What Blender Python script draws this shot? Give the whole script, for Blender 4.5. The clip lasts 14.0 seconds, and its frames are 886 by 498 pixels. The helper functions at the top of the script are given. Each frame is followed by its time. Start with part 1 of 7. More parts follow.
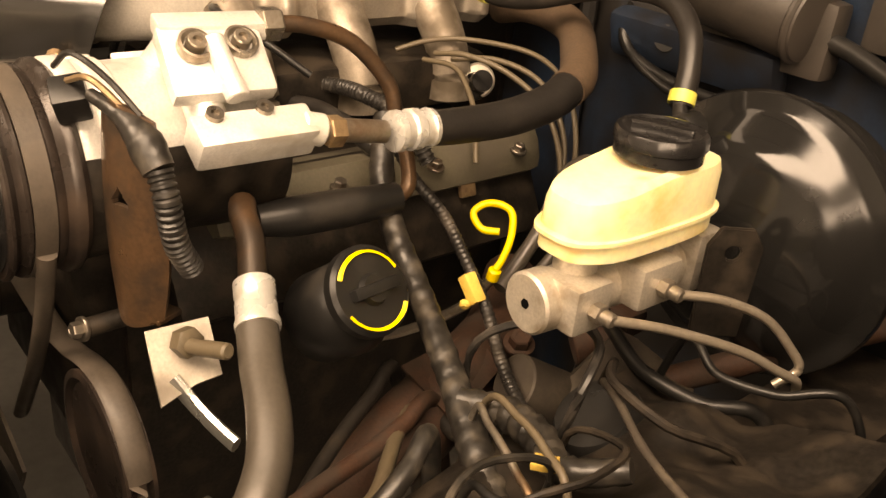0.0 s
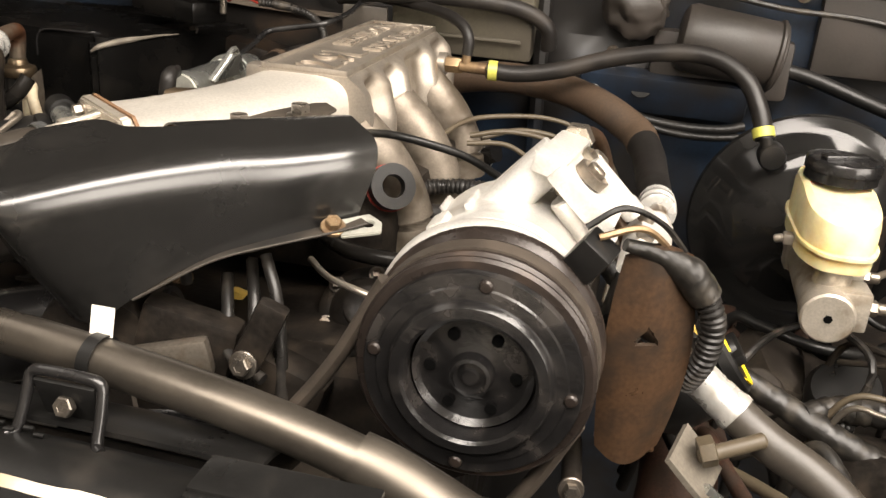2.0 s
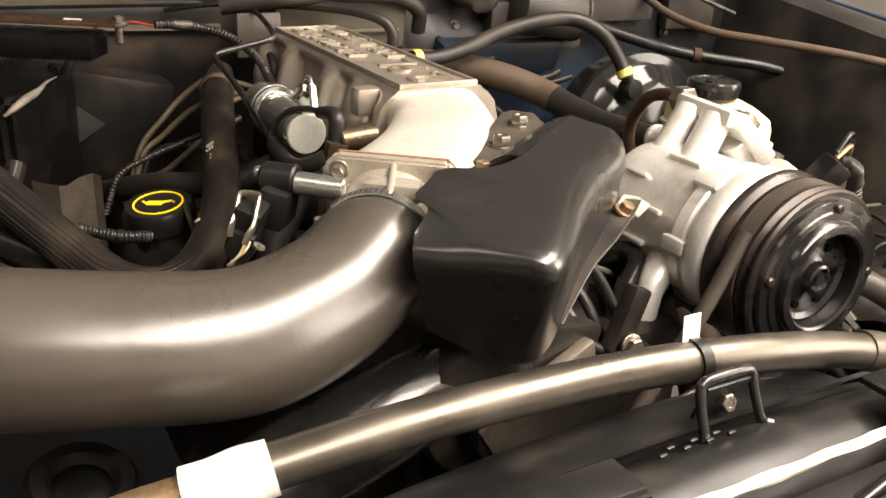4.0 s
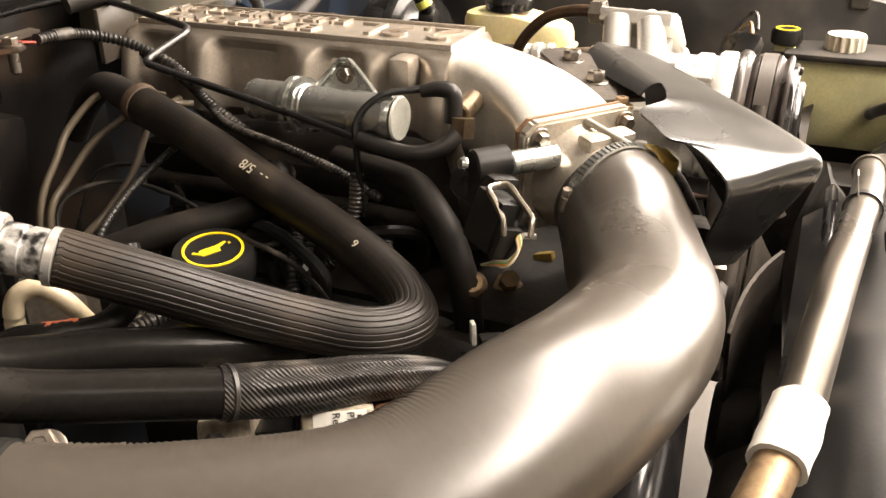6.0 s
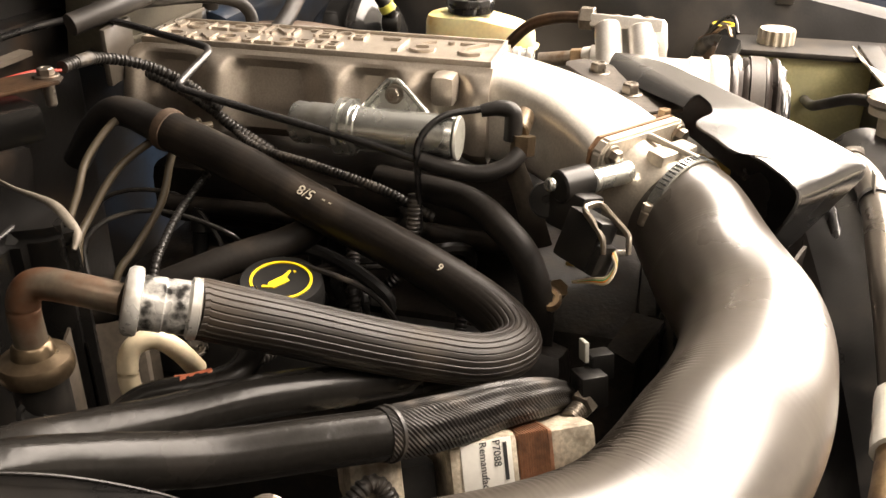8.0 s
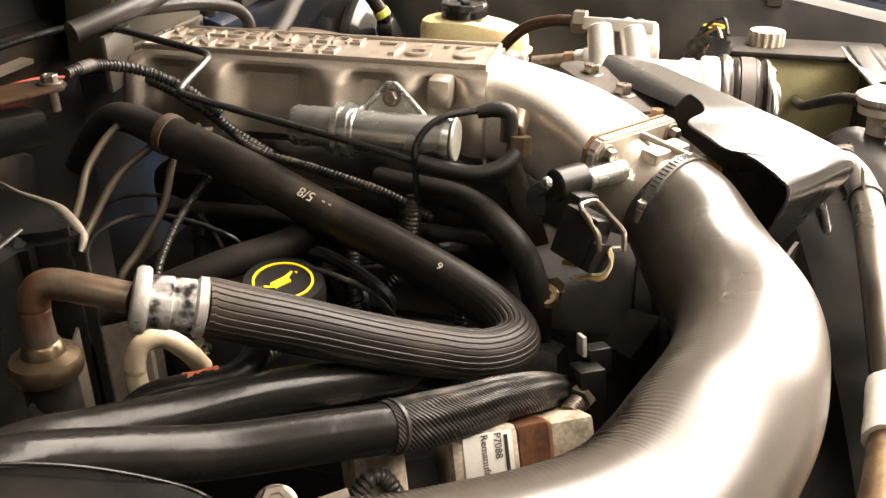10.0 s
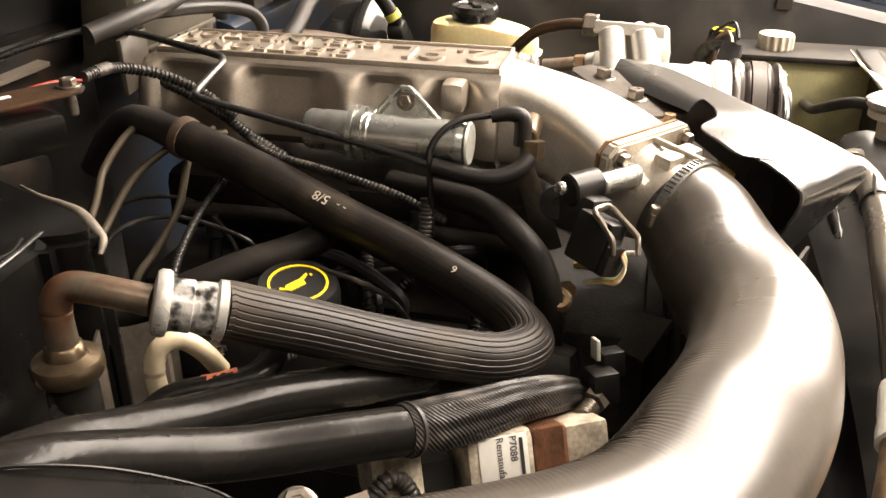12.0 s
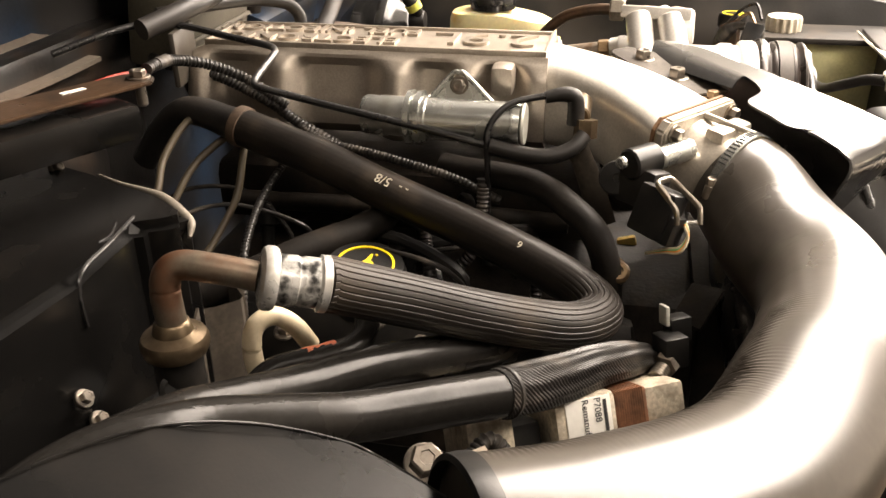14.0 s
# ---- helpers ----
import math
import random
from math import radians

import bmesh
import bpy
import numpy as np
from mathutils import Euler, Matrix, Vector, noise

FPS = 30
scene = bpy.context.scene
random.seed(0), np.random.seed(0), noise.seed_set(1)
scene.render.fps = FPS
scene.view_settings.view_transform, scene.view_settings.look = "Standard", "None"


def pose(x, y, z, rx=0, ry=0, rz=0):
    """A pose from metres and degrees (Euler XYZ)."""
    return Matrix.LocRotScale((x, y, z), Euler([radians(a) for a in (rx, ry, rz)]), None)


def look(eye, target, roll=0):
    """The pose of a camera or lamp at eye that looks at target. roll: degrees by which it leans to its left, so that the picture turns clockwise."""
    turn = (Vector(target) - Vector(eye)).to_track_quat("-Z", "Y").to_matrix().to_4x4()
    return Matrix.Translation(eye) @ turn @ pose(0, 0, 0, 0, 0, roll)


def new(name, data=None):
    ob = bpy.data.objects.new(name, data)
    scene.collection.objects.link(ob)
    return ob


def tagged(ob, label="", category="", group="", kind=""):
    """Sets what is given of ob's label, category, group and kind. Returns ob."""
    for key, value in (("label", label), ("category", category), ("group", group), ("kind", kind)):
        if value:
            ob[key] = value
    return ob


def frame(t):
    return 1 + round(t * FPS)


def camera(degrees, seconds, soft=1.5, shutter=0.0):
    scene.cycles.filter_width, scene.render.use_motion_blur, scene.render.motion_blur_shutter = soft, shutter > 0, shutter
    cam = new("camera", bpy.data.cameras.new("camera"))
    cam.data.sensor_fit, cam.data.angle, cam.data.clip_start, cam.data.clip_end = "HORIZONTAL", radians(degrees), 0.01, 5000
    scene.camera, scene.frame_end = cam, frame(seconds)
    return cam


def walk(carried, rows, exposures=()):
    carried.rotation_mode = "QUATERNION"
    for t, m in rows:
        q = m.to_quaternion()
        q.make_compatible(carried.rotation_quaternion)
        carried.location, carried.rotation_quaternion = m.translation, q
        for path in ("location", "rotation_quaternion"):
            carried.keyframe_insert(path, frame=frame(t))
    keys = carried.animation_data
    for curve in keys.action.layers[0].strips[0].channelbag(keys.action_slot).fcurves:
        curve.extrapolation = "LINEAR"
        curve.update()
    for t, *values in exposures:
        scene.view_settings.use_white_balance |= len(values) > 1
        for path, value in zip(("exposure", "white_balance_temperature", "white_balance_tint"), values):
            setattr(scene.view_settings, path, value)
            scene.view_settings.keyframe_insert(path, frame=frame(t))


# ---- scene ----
cam = camera(53.71, 14.0)
PATH = [
    (0, (0.8076, -0.3536, 1.1349), (0.4064, 0.0031, 0.8671), 6.05),
    (0.5, (0.6784, -0.4877, 1.1343), (0.3456, -0.0596, 0.8775), 6.74),
    (1, (0.5532, -0.6365, 1.1454), (0.2862, -0.1554, 0.9061), 6.44),
    (1.5, (0.4184, -0.6835, 1.1404), (0.2223, -0.1627, 0.9161), 6.46),
    (2, (0.2664, -0.6857, 1.1457), (0.1560, -0.1401, 0.9216), 4.53),
    (2.5, (0.1297, -0.6944, 1.1511), (0.1223, -0.1388, 0.9249), 3.95),
    (3, (-0.0801, -0.7413, 1.1625), (0.0265, -0.1946, 0.9393), 3.69),
    (3.5, (-0.2154, -0.7137, 1.1526), (-0.0238, -0.1909, 0.9290), 3.84),
    (4, (-0.3842, -0.6442, 1.1604), (-0.1042, -0.1657, 0.9310), 3.04),
    (4.2, (-0.4434, -0.6131, 1.1617), (-0.1279, -0.1566, 0.9334), 3.24),
    (6.3, (-0.7153, -0.1958, 1.1699), (-0.2126, -0.0123, 0.8986), -0.68),
    (6.5, (-0.7216, -0.1591, 1.1794), (-0.2145, 0.0074, 0.9052), -0.48),
    (7, (-0.7233, -0.1185, 1.1827), (-0.2089, 0.0221, 0.9078), 0.36),
    (7.5, (-0.7293, -0.1102, 1.1871), (-0.2123, 0.0186, 0.9112), 0.90),
    (8, (-0.7446, -0.1125, 1.1938), (-0.2260, 0.0139, 0.9197), 0.59),
    (10.5, (-0.7587, -0.1123, 1.1952), (-0.2374, 0.0107, 0.9248), 0.08),
    (11, (-0.7605, -0.1107, 1.1963), (-0.2397, 0.0124, 0.9250), 0.08),
    (11.5, (-0.7612, -0.1075, 1.1977), (-0.2406, 0.0173, 0.9266), 0.17),
    (12, (-0.7619, -0.1061, 1.1989), (-0.2414, 0.0200, 0.9284), 0.19),
    (12.5, (-0.7645, -0.1033, 1.1986), (-0.2443, 0.0241, 0.9280), 0.05),
    (13, (-0.7682, -0.0962, 1.1998), (-0.2485, 0.0325, 0.9291), -0.12),
    (13.5, (-0.7745, -0.0822, 1.1989), (-0.2551, 0.0448, 0.9268), -0.28),
    (14, (-0.8008, -0.0530, 1.1969), (-0.2790, 0.0619, 0.9239), -0.93),
]
walk(cam, [(t, look(eye, target, roll)) for t, eye, target, roll in PATH],
     [(0.0, -0.2, 10200, 22), (0.3, -0.06, 8100, 18), (0.7, -0.03, 6850, 14), (1.2, -0.15, 6600, 12), (2.0, -0.22, 6650, 12), (2.5, -0.12, 6650, 12), (3.0, 0.17, 6800, 12), (4.2, 0.14, 6950, 14), (6.3, 0.66, 7050, 15), (14.0, 0.66, 7050, 15)])

# ---- world, lights, exposure ----
world = bpy.data.worlds.new("world")
scene.world = world
world.use_nodes = True
world.node_tree.nodes["Background"].inputs[0].default_value = (0.95, 0.97, 1.0, 1)
world.node_tree.nodes["Background"].inputs[1].default_value = 0.05


def area_lamp(name, eye, target, sx, sy, watts, colour):
    data = bpy.data.lights.new(name, "AREA")
    data.shape, data.size, data.size_y, data.energy, data.color = "RECTANGLE", sx, sy, watts, colour
    ob = new(name, data)
    ob.matrix_world = look(eye, target)
    return ob


WARM = (1.0, 0.93, 0.84)
area_lamp("unseen_ceiling_lamp", (0.6, -1.30, 2.52), (0.5, -1.2, 0.0), 3.0, 1.0, 215, WARM)
# Added broad lamp: whitens the shield and tube reflections, no such fixture known.
area_lamp("added_side_lamp", (3.0, -1.1, 1.60), (0.0, -0.6, 1.15), 3.8, 2.1, 285, WARM)
# Small fill lamp added for the passenger side, without a known source.
area_lamp("unseen_ceiling_lamp", (-1.3, -0.5, 2.52), (-1.3, -0.5, 0.0), 0.5, 1.4, 8, WARM)

# ---- materials ----


def mat(name, colour, rough=0.5, metal=0.0, var=0.18, scale=60.0, bump=0.12, dirt=None, dirt_at=0.55, dirt_scale=14.0,
        rough_var=0.12, trans=0.0, coat=0.0, spec=0.5, stretch=None, sss=0.0):
    """Base colour with fine grain and broad stains, roughness variation and fine relief."""
    m = bpy.data.materials.new(name)
    m.use_nodes = True
    nt = m.node_tree
    bs = nt.nodes["Principled BSDF"]
    tc = nt.nodes.new("ShaderNodeTexCoord")
    src = tc.outputs["Object"]
    if stretch:
        mp = nt.nodes.new("ShaderNodeMapping")
        mp.inputs["Scale"].default_value = stretch
        nt.links.new(src, mp.inputs["Vector"])
        src = mp.outputs["Vector"]
    fine = nt.nodes.new("ShaderNodeTexNoise")
    fine.inputs["Scale"].default_value, fine.inputs["Detail"].default_value = scale * 6, 5
    broad = nt.nodes.new("ShaderNodeTexNoise")
    broad.inputs["Scale"].default_value, broad.inputs["Detail"].default_value = dirt_scale, 6
    nt.links.new(src, fine.inputs["Vector"])
    nt.links.new(tc.outputs["Object"], broad.inputs["Vector"])
    ramp = nt.nodes.new("ShaderNodeMapRange")
    ramp.inputs["From Min"].default_value, ramp.inputs["From Max"].default_value = 0.3, 0.7
    ramp.inputs["To Min"].default_value, ramp.inputs["To Max"].default_value = 1 - var, 1 + var
    nt.links.new(fine.outputs["Fac"], ramp.inputs["Value"])
    mul = nt.nodes.new("ShaderNodeVectorMath")
    mul.operation = "SCALE"
    mul.inputs[0].default_value = colour
    nt.links.new(ramp.outputs["Result"], mul.inputs["Scale"])
    out = mul.outputs["Vector"]
    if dirt:
        edge = nt.nodes.new("ShaderNodeMapRange")
        edge.interpolation_type = "SMOOTHSTEP"
        edge.inputs["From Min"].default_value, edge.inputs["From Max"].default_value = dirt_at - 0.12, dirt_at + 0.14
        nt.links.new(broad.outputs["Fac"], edge.inputs["Value"])
        mix = nt.nodes.new("ShaderNodeMix")
        mix.data_type = "RGBA"
        mix.inputs["B"].default_value = (*dirt, 1)
        for sock in mix.inputs:
            if sock.name == "B" and sock.type == "RGBA":
                sock.default_value = (*dirt, 1)
            if sock.name == "A" and sock.type == "RGBA":
                nt.links.new(out, sock)
        nt.links.new(edge.outputs["Result"], mix.inputs[0])
        out = [s for s in mix.outputs if s.type == "RGBA"][0]
    nt.links.new(out, bs.inputs["Base Color"])
    rr = nt.nodes.new("ShaderNodeMapRange")
    rr.inputs["From Min"].default_value, rr.inputs["From Max"].default_value = 0.3, 0.7
    rr.inputs["To Min"].default_value, rr.inputs["To Max"].default_value = max(0.03, rough - rough_var), min(1, rough + rough_var)
    nt.links.new(broad.outputs["Fac"], rr.inputs["Value"])
    nt.links.new(rr.outputs["Result"], bs.inputs["Roughness"])
    bs.inputs["Metallic"].default_value = metal
    bs.inputs["Specular IOR Level"].default_value = spec
    bs.inputs["Transmission Weight"].default_value = trans
    bs.inputs["Coat Weight"].default_value = coat
    if sss:
        bs.inputs["Subsurface Weight"].default_value = sss
        bs.inputs["Subsurface Radius"].default_value = (0.02, 0.014, 0.006)
        bs.inputs["Subsurface Scale"].default_value = 0.6
    if bump:
        bp = nt.nodes.new("ShaderNodeBump")
        bp.inputs["Strength"].default_value, bp.inputs["Distance"].default_value = bump, 0.0006
        nt.links.new(fine.outputs["Fac"], bp.inputs["Height"])
        nt.links.new(bp.outputs["Normal"], bs.inputs["Normal"])
    return m


CAST = mat("cast_aluminium", (0.44, 0.39, 0.33), 0.40, 0.75, 0.10, 90, 0.22, (0.25, 0.21, 0.165), 0.60, 22)
CAST_CLEAN = mat("bright_aluminium", (0.70, 0.68, 0.64), 0.40, 0.45, 0.10, 80, 0.3, (0.45, 0.41, 0.35), 0.62, 30)
NECKMETAL = mat("sandblasted_alloy", (0.62, 0.585, 0.525), 0.42, 0.45, 0.10, 80, 0.25, (0.46, 0.42, 0.36), 0.64, 26)
ALLOY = mat("dull_alloy", (0.528, 0.48, 0.408), 0.42, 0.6, 0.12, 80, 0.3, (0.28, 0.23, 0.17), 0.58, 34)
DULLALLOY = mat("stained_alloy", (0.24, 0.205, 0.165), 0.50, 0.5, 0.15, 80, 0.35, (0.10, 0.080, 0.058), 0.52, 30)
ALU = mat("machined_aluminium", (0.74, 0.71, 0.66), 0.28, 0.85, 0.08, 70, 0.1, (0.45, 0.4, 0.33), 0.66, 40)
FERRULE = mat("bright_crimped_alloy", (0.56, 0.55, 0.52), 0.30, 0.5, 0.08, 60, 0.1, (0.40, 0.37, 0.32), 0.62, 60)
PEELED = mat("peeling_black_paint", (0.62, 0.61, 0.58), 0.32, 0.4, 0.08, 60, 0.1, (0.012, 0.011, 0.01), 0.51, 110)
RUSTYPIPE = mat("rust_streaked_pipe", (0.20, 0.165, 0.125), 0.40, 0.7, 0.12, 50, 0.15, (0.15, 0.065, 0.032), 0.53, 26)
BRONZE = mat("tarnished_bronze", (0.155, 0.115, 0.072), 0.36, 0.8, 0.15, 60, 0.2, (0.09, 0.062, 0.038), 0.52, 40)
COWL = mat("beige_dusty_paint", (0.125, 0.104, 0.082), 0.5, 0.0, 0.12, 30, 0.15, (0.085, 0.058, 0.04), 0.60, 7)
DRUM = mat("black_drum_paint", (0.010, 0.0098, 0.0095), 0.14, 0.0, 0.15, 60, 0.04, (0.024, 0.022, 0.02), 0.64, 12, spec=0.45)
ZINC = mat("zinc_plating", (0.52, 0.53, 0.50), 0.27, 0.9, 0.08, 60, 0.08, (0.35, 0.34, 0.3), 0.64, 30)
STEEL = mat("dull_steel", (0.33, 0.29, 0.24), 0.38, 0.85, 0.15, 60, 0.2, (0.19, 0.12, 0.07), 0.6, 30)
BOLT = mat("bolt_steel", (0.22, 0.195, 0.165), 0.36, 0.9, 0.15, 60, 0.15, (0.12, 0.085, 0.06), 0.6, 60)
PIPE = mat("satin_steel_pipe", (0.135, 0.118, 0.098), 0.34, 0.85, 0.06, 50, 0.06, (0.16, 0.14, 0.116), 0.6, 18)
RUST = mat("rusty_steel", (0.048, 0.021, 0.0115), 0.75, 0.25, 0.35, 60, 0.5, (0.040, 0.025, 0.017), 0.52, 40)
BROWNPLATE = mat("brown_stained_steel", (0.088, 0.050, 0.028), 0.36, 0.45, 0.2, 50, 0.25, (0.036, 0.026, 0.019), 0.53, 24)
BRASS = mat("tarnished_brass", (0.30, 0.205, 0.115), 0.42, 0.65, 0.15, 60, 0.15, (0.16, 0.10, 0.06), 0.56, 60)
COPPER = mat("copper_winding", (0.30, 0.14, 0.075), 0.5, 0.3, 0.2, 60, 0.3, (0.12, 0.06, 0.035), 0.55, 50)
SHIELD = mat("satin_black_sheet", (0.0125, 0.012, 0.0113), 0.26, 0.0, 0.2, 40, 0.05, (0.022, 0.020, 0.018), 0.66, 14, spec=0.95, rough_var=0.05)
GLOSS = mat("black_painted_metal", (0.01, 0.0095, 0.0095), 0.27, 0.0, 0.15, 60, 0.05, (0.04, 0.038, 0.036), 0.66, 20, coat=0.3)
TUBE = mat("satin_black_tube", (0.052, 0.044, 0.0355), 0.31, 0.0, 0.12, 30, 0.08, (0.060, 0.051, 0.041), 0.60, 9, spec=0.9, rough_var=0.06)
RUBBER = mat("black_rubber", (0.0135, 0.012, 0.0109), 0.45, 0.0, 0.2, 50, 0.2, (0.036, 0.03, 0.025), 0.62, 16, spec=0.35)
HOSE = mat("ribbed_hose_rubber", (0.0115, 0.0094, 0.0078), 0.42, 0.0, 0.2, 50, 0.15, (0.040, 0.030, 0.021), 0.58, 16, spec=0.26)
HOSE_DULL = mat("dusty_hose_rubber", (0.0125, 0.0105, 0.0088), 0.60, 0.0, 0.2, 50, 0.25, (0.040, 0.031, 0.022), 0.62, 18, spec=0.22)
BROWNHOSE = mat("browned_hose_rubber", (0.07, 0.045, 0.028), 0.6, 0.0, 0.2, 50, 0.2, (0.03, 0.023, 0.018), 0.6, 12)
GREYHOSE = mat("grey_hose_rubber", (0.055, 0.047, 0.038), 0.38, 0.0, 0.12, 50, 0.12, (0.034, 0.028, 0.022), 0.6, 14)
SLEEVE = mat("shiny_black_hose", (0.0105, 0.0096, 0.0086), 0.24, 0.0, 0.2, 40, 0.3, (0.016, 0.014, 0.012), 0.62, 18, spec=0.16, rough_var=0.06)
PLASTIC = mat("black_plastic", (0.0091, 0.0088, 0.0084), 0.38, 0.0, 0.15, 60, 0.12, (0.03, 0.026, 0.022), 0.62, 22, spec=0.35)
BROWNCASE = mat("brown_dusted_plastic", (0.0055, 0.0047, 0.0041), 0.40, 0.0, 0.3, 40, 0.3, (0.034, 0.021, 0.012), 0.60, 11, spec=0.3)
DUSTY = mat("dusty_black_plastic", (0.0168, 0.0147, 0.0126), 0.62, 0.0, 0.2, 50, 0.25, (0.05, 0.041, 0.032), 0.55, 16, spec=0.35)
LOOM = mat("black_loom", (0.0156, 0.0144, 0.0132), 0.36, 0.0, 0.15, 60, 0.1, (0.07, 0.06, 0.05), 0.6, 40, spec=0.35)
TAPE = mat("loom_tape", (0.0145, 0.013, 0.0112), 0.42, 0.0, 0.35, 40, 0.4, (0.060, 0.050, 0.038), 0.58, 50)
PULLEY = mat("brown_pulley_steel", (0.026, 0.020, 0.017), 0.32, 0.3, 0.2, 60, 0.2, (0.062, 0.042, 0.031), 0.62, 24)
CLUTCH = mat("greasy_black_steel", (0.0095, 0.009, 0.009), 0.20, 0.0, 0.25, 50, 0.35, (0.035, 0.031, 0.028), 0.62, 40, spec=0.6)
BELT = mat("worn_belt", (0.046, 0.037, 0.029), 0.55, 0.0, 0.2, 60, 0.2, (0.07, 0.055, 0.042), 0.55, 30)
FIREWALL = mat("dirty_blue_paint", (0.0145, 0.027, 0.049), 0.42, 0.0, 0.2, 40, 0.2, (0.009, 0.0078, 0.007), 0.44, 8)
BAY = mat("dirty_black_paint", (0.007, 0.0064, 0.0059), 0.55, 0.0, 0.25, 40, 0.3, (0.036, 0.03, 0.024), 0.52, 9)
BLUE = mat("blue_car_paint", (0.035, 0.09, 0.20), 0.22, 0.2, 0.06, 60, 0.03, (0.06, 0.09, 0.15), 0.66, 6, coat=0.5)
GREASE = mat("greasy_engine_metal", (0.0125, 0.0103, 0.0085), 0.50, 0.1, 0.4, 40, 0.6, (0.034, 0.026, 0.019), 0.56, 34, spec=0.25)
DUSTMETAL = mat("dust_covered_metal", (0.062, 0.050, 0.037), 0.68, 0.1, 0.3, 40, 0.5, (0.036, 0.028, 0.021), 0.48, 22)
GREYBOX = mat("dusty_grey_plastic", (0.025, 0.0212, 0.0177), 0.55, 0.0, 0.18, 50, 0.25, (0.034, 0.027, 0.022), 0.50, 14)
OLIVE = mat("olive_grey_plastic", (0.084, 0.0749, 0.0525), 0.55, 0.0, 0.15, 50, 0.2, (0.07, 0.06, 0.045), 0.55, 12)
CREAM = mat("yellowed_translucent_plastic", (0.82, 0.73, 0.43), 0.4, 0.0, 0.07, 30, 0.06, (0.70, 0.50, 0.17), 0.6, 22, sss=0.35)
TANK = mat("aged_translucent_plastic", (0.50, 0.47, 0.25), 0.5, 0.0, 0.1, 40, 0.1, (0.36, 0.34, 0.2), 0.5, 10, sss=0.2)
YELLOW = mat("yellow_plastic", (0.85, 0.62, 0.02), 0.42, 0.0, 0.06, 50, 0.05, (0.7, 0.45, 0.02), 0.66, 40)
YELGREEN = mat("yellow_green_clamp", (0.62, 0.60, 0.12), 0.4, 0.3, 0.1, 50, 0.05)
AMBER = mat("amber_plastic", (0.62, 0.42, 0.10), 0.4, 0.0, 0.1, 50, 0.05, (0.4, 0.24, 0.06), 0.6, 50)
WHITE = mat("white_tape", (0.80, 0.77, 0.70), 0.5, 0.0, 0.05, 40, 0.15, (0.66, 0.58, 0.47), 0.66, 24)
PAPER = mat("paper_label", (0.74, 0.72, 0.66), 0.6, 0.0, 0.04, 40, 0.05)
INK = mat("label_ink", (0.03, 0.03, 0.03), 0.6, 0.0, 0.05, 40, 0.0)
INKGREY = mat("hose_print", (0.42, 0.38, 0.30), 0.6, 0.0, 0.25, 80, 0.0)
TAN = mat("tan_cable", (0.084, 0.066, 0.042), 0.48, 0.0, 0.12, 50, 0.1, (0.08, 0.06, 0.038), 0.58, 24)
BONE = mat("bone_plastic", (0.55, 0.47, 0.33), 0.42, 0.0, 0.1, 40, 0.08, (0.36, 0.28, 0.18), 0.6, 30)
# Near-black for discs that paint the shade inside holes.
HOLE_SHADE = mat("hole_shade_black", (0.002, 0.002, 0.002), 0.9, 0.0, 0.1, 40, 0.0, spec=0.05)
PALEZINC = mat("pale_zinc", (0.42, 0.42, 0.37), 0.42, 0.3, 0.1, 60, 0.1, (0.3, 0.29, 0.25), 0.6, 40)
DULLZINC = mat("dull_zinc", (0.20, 0.178, 0.145), 0.5, 0.3, 0.15, 60, 0.2, (0.11, 0.092, 0.072), 0.56, 30)
DULLCREAM = mat("speckled_cream_casting", (0.50, 0.44, 0.34), 0.6, 0.0, 0.3, 60, 0.5, (0.22, 0.18, 0.13), 0.56, 60)
ORANGE = mat("orange_wire", (0.70, 0.23, 0.03), 0.4, 0.0, 0.05, 40, 0.0)
GREEN = mat("green_wire", (0.10, 0.34, 0.12), 0.4, 0.0, 0.05, 40, 0.0)
RED = mat("red_wire", (0.3, 0.03, 0.018), 0.45, 0.0, 0.08, 40, 0.05)
REDPAINT = mat("red_paint_mark", (0.42, 0.11, 0.05), 0.5, 0.0, 0.3, 60, 0.1)
TANMETAL = mat("dull_trim_metal", (0.40, 0.345, 0.275), 0.33, 0.7, 0.1, 40, 0.1, (0.50, 0.46, 0.41), 0.56, 9)
CREAMPAINT = mat("chalky_white_paint", (0.60, 0.55, 0.45), 0.5, 0.0, 0.08, 40, 0.15, (0.36, 0.29, 0.20), 0.56, 16)
CONCRETE = mat("concrete", (0.091, 0.0875, 0.0822), 0.8, 0.0, 0.15, 6, 0.4, (0.16, 0.15, 0.14), 0.55, 1.5)
PLASTER = mat("plaster", (0.52, 0.50, 0.46), 0.8, 0.0, 0.06, 8, 0.2, (0.42, 0.40, 0.36), 0.6, 1.2)
MATTE = mat("glossy_black_housing", (0.0038, 0.0036, 0.0034), 0.26, 0.0, 0.2, 60, 0.10, (0.011, 0.0095, 0.008), 0.62, 14, spec=0.22, rough_var=0.08)
GASKET = mat("orange_gasket", (0.22, 0.12, 0.06), 0.7, 0.0, 0.15, 60, 0.1)

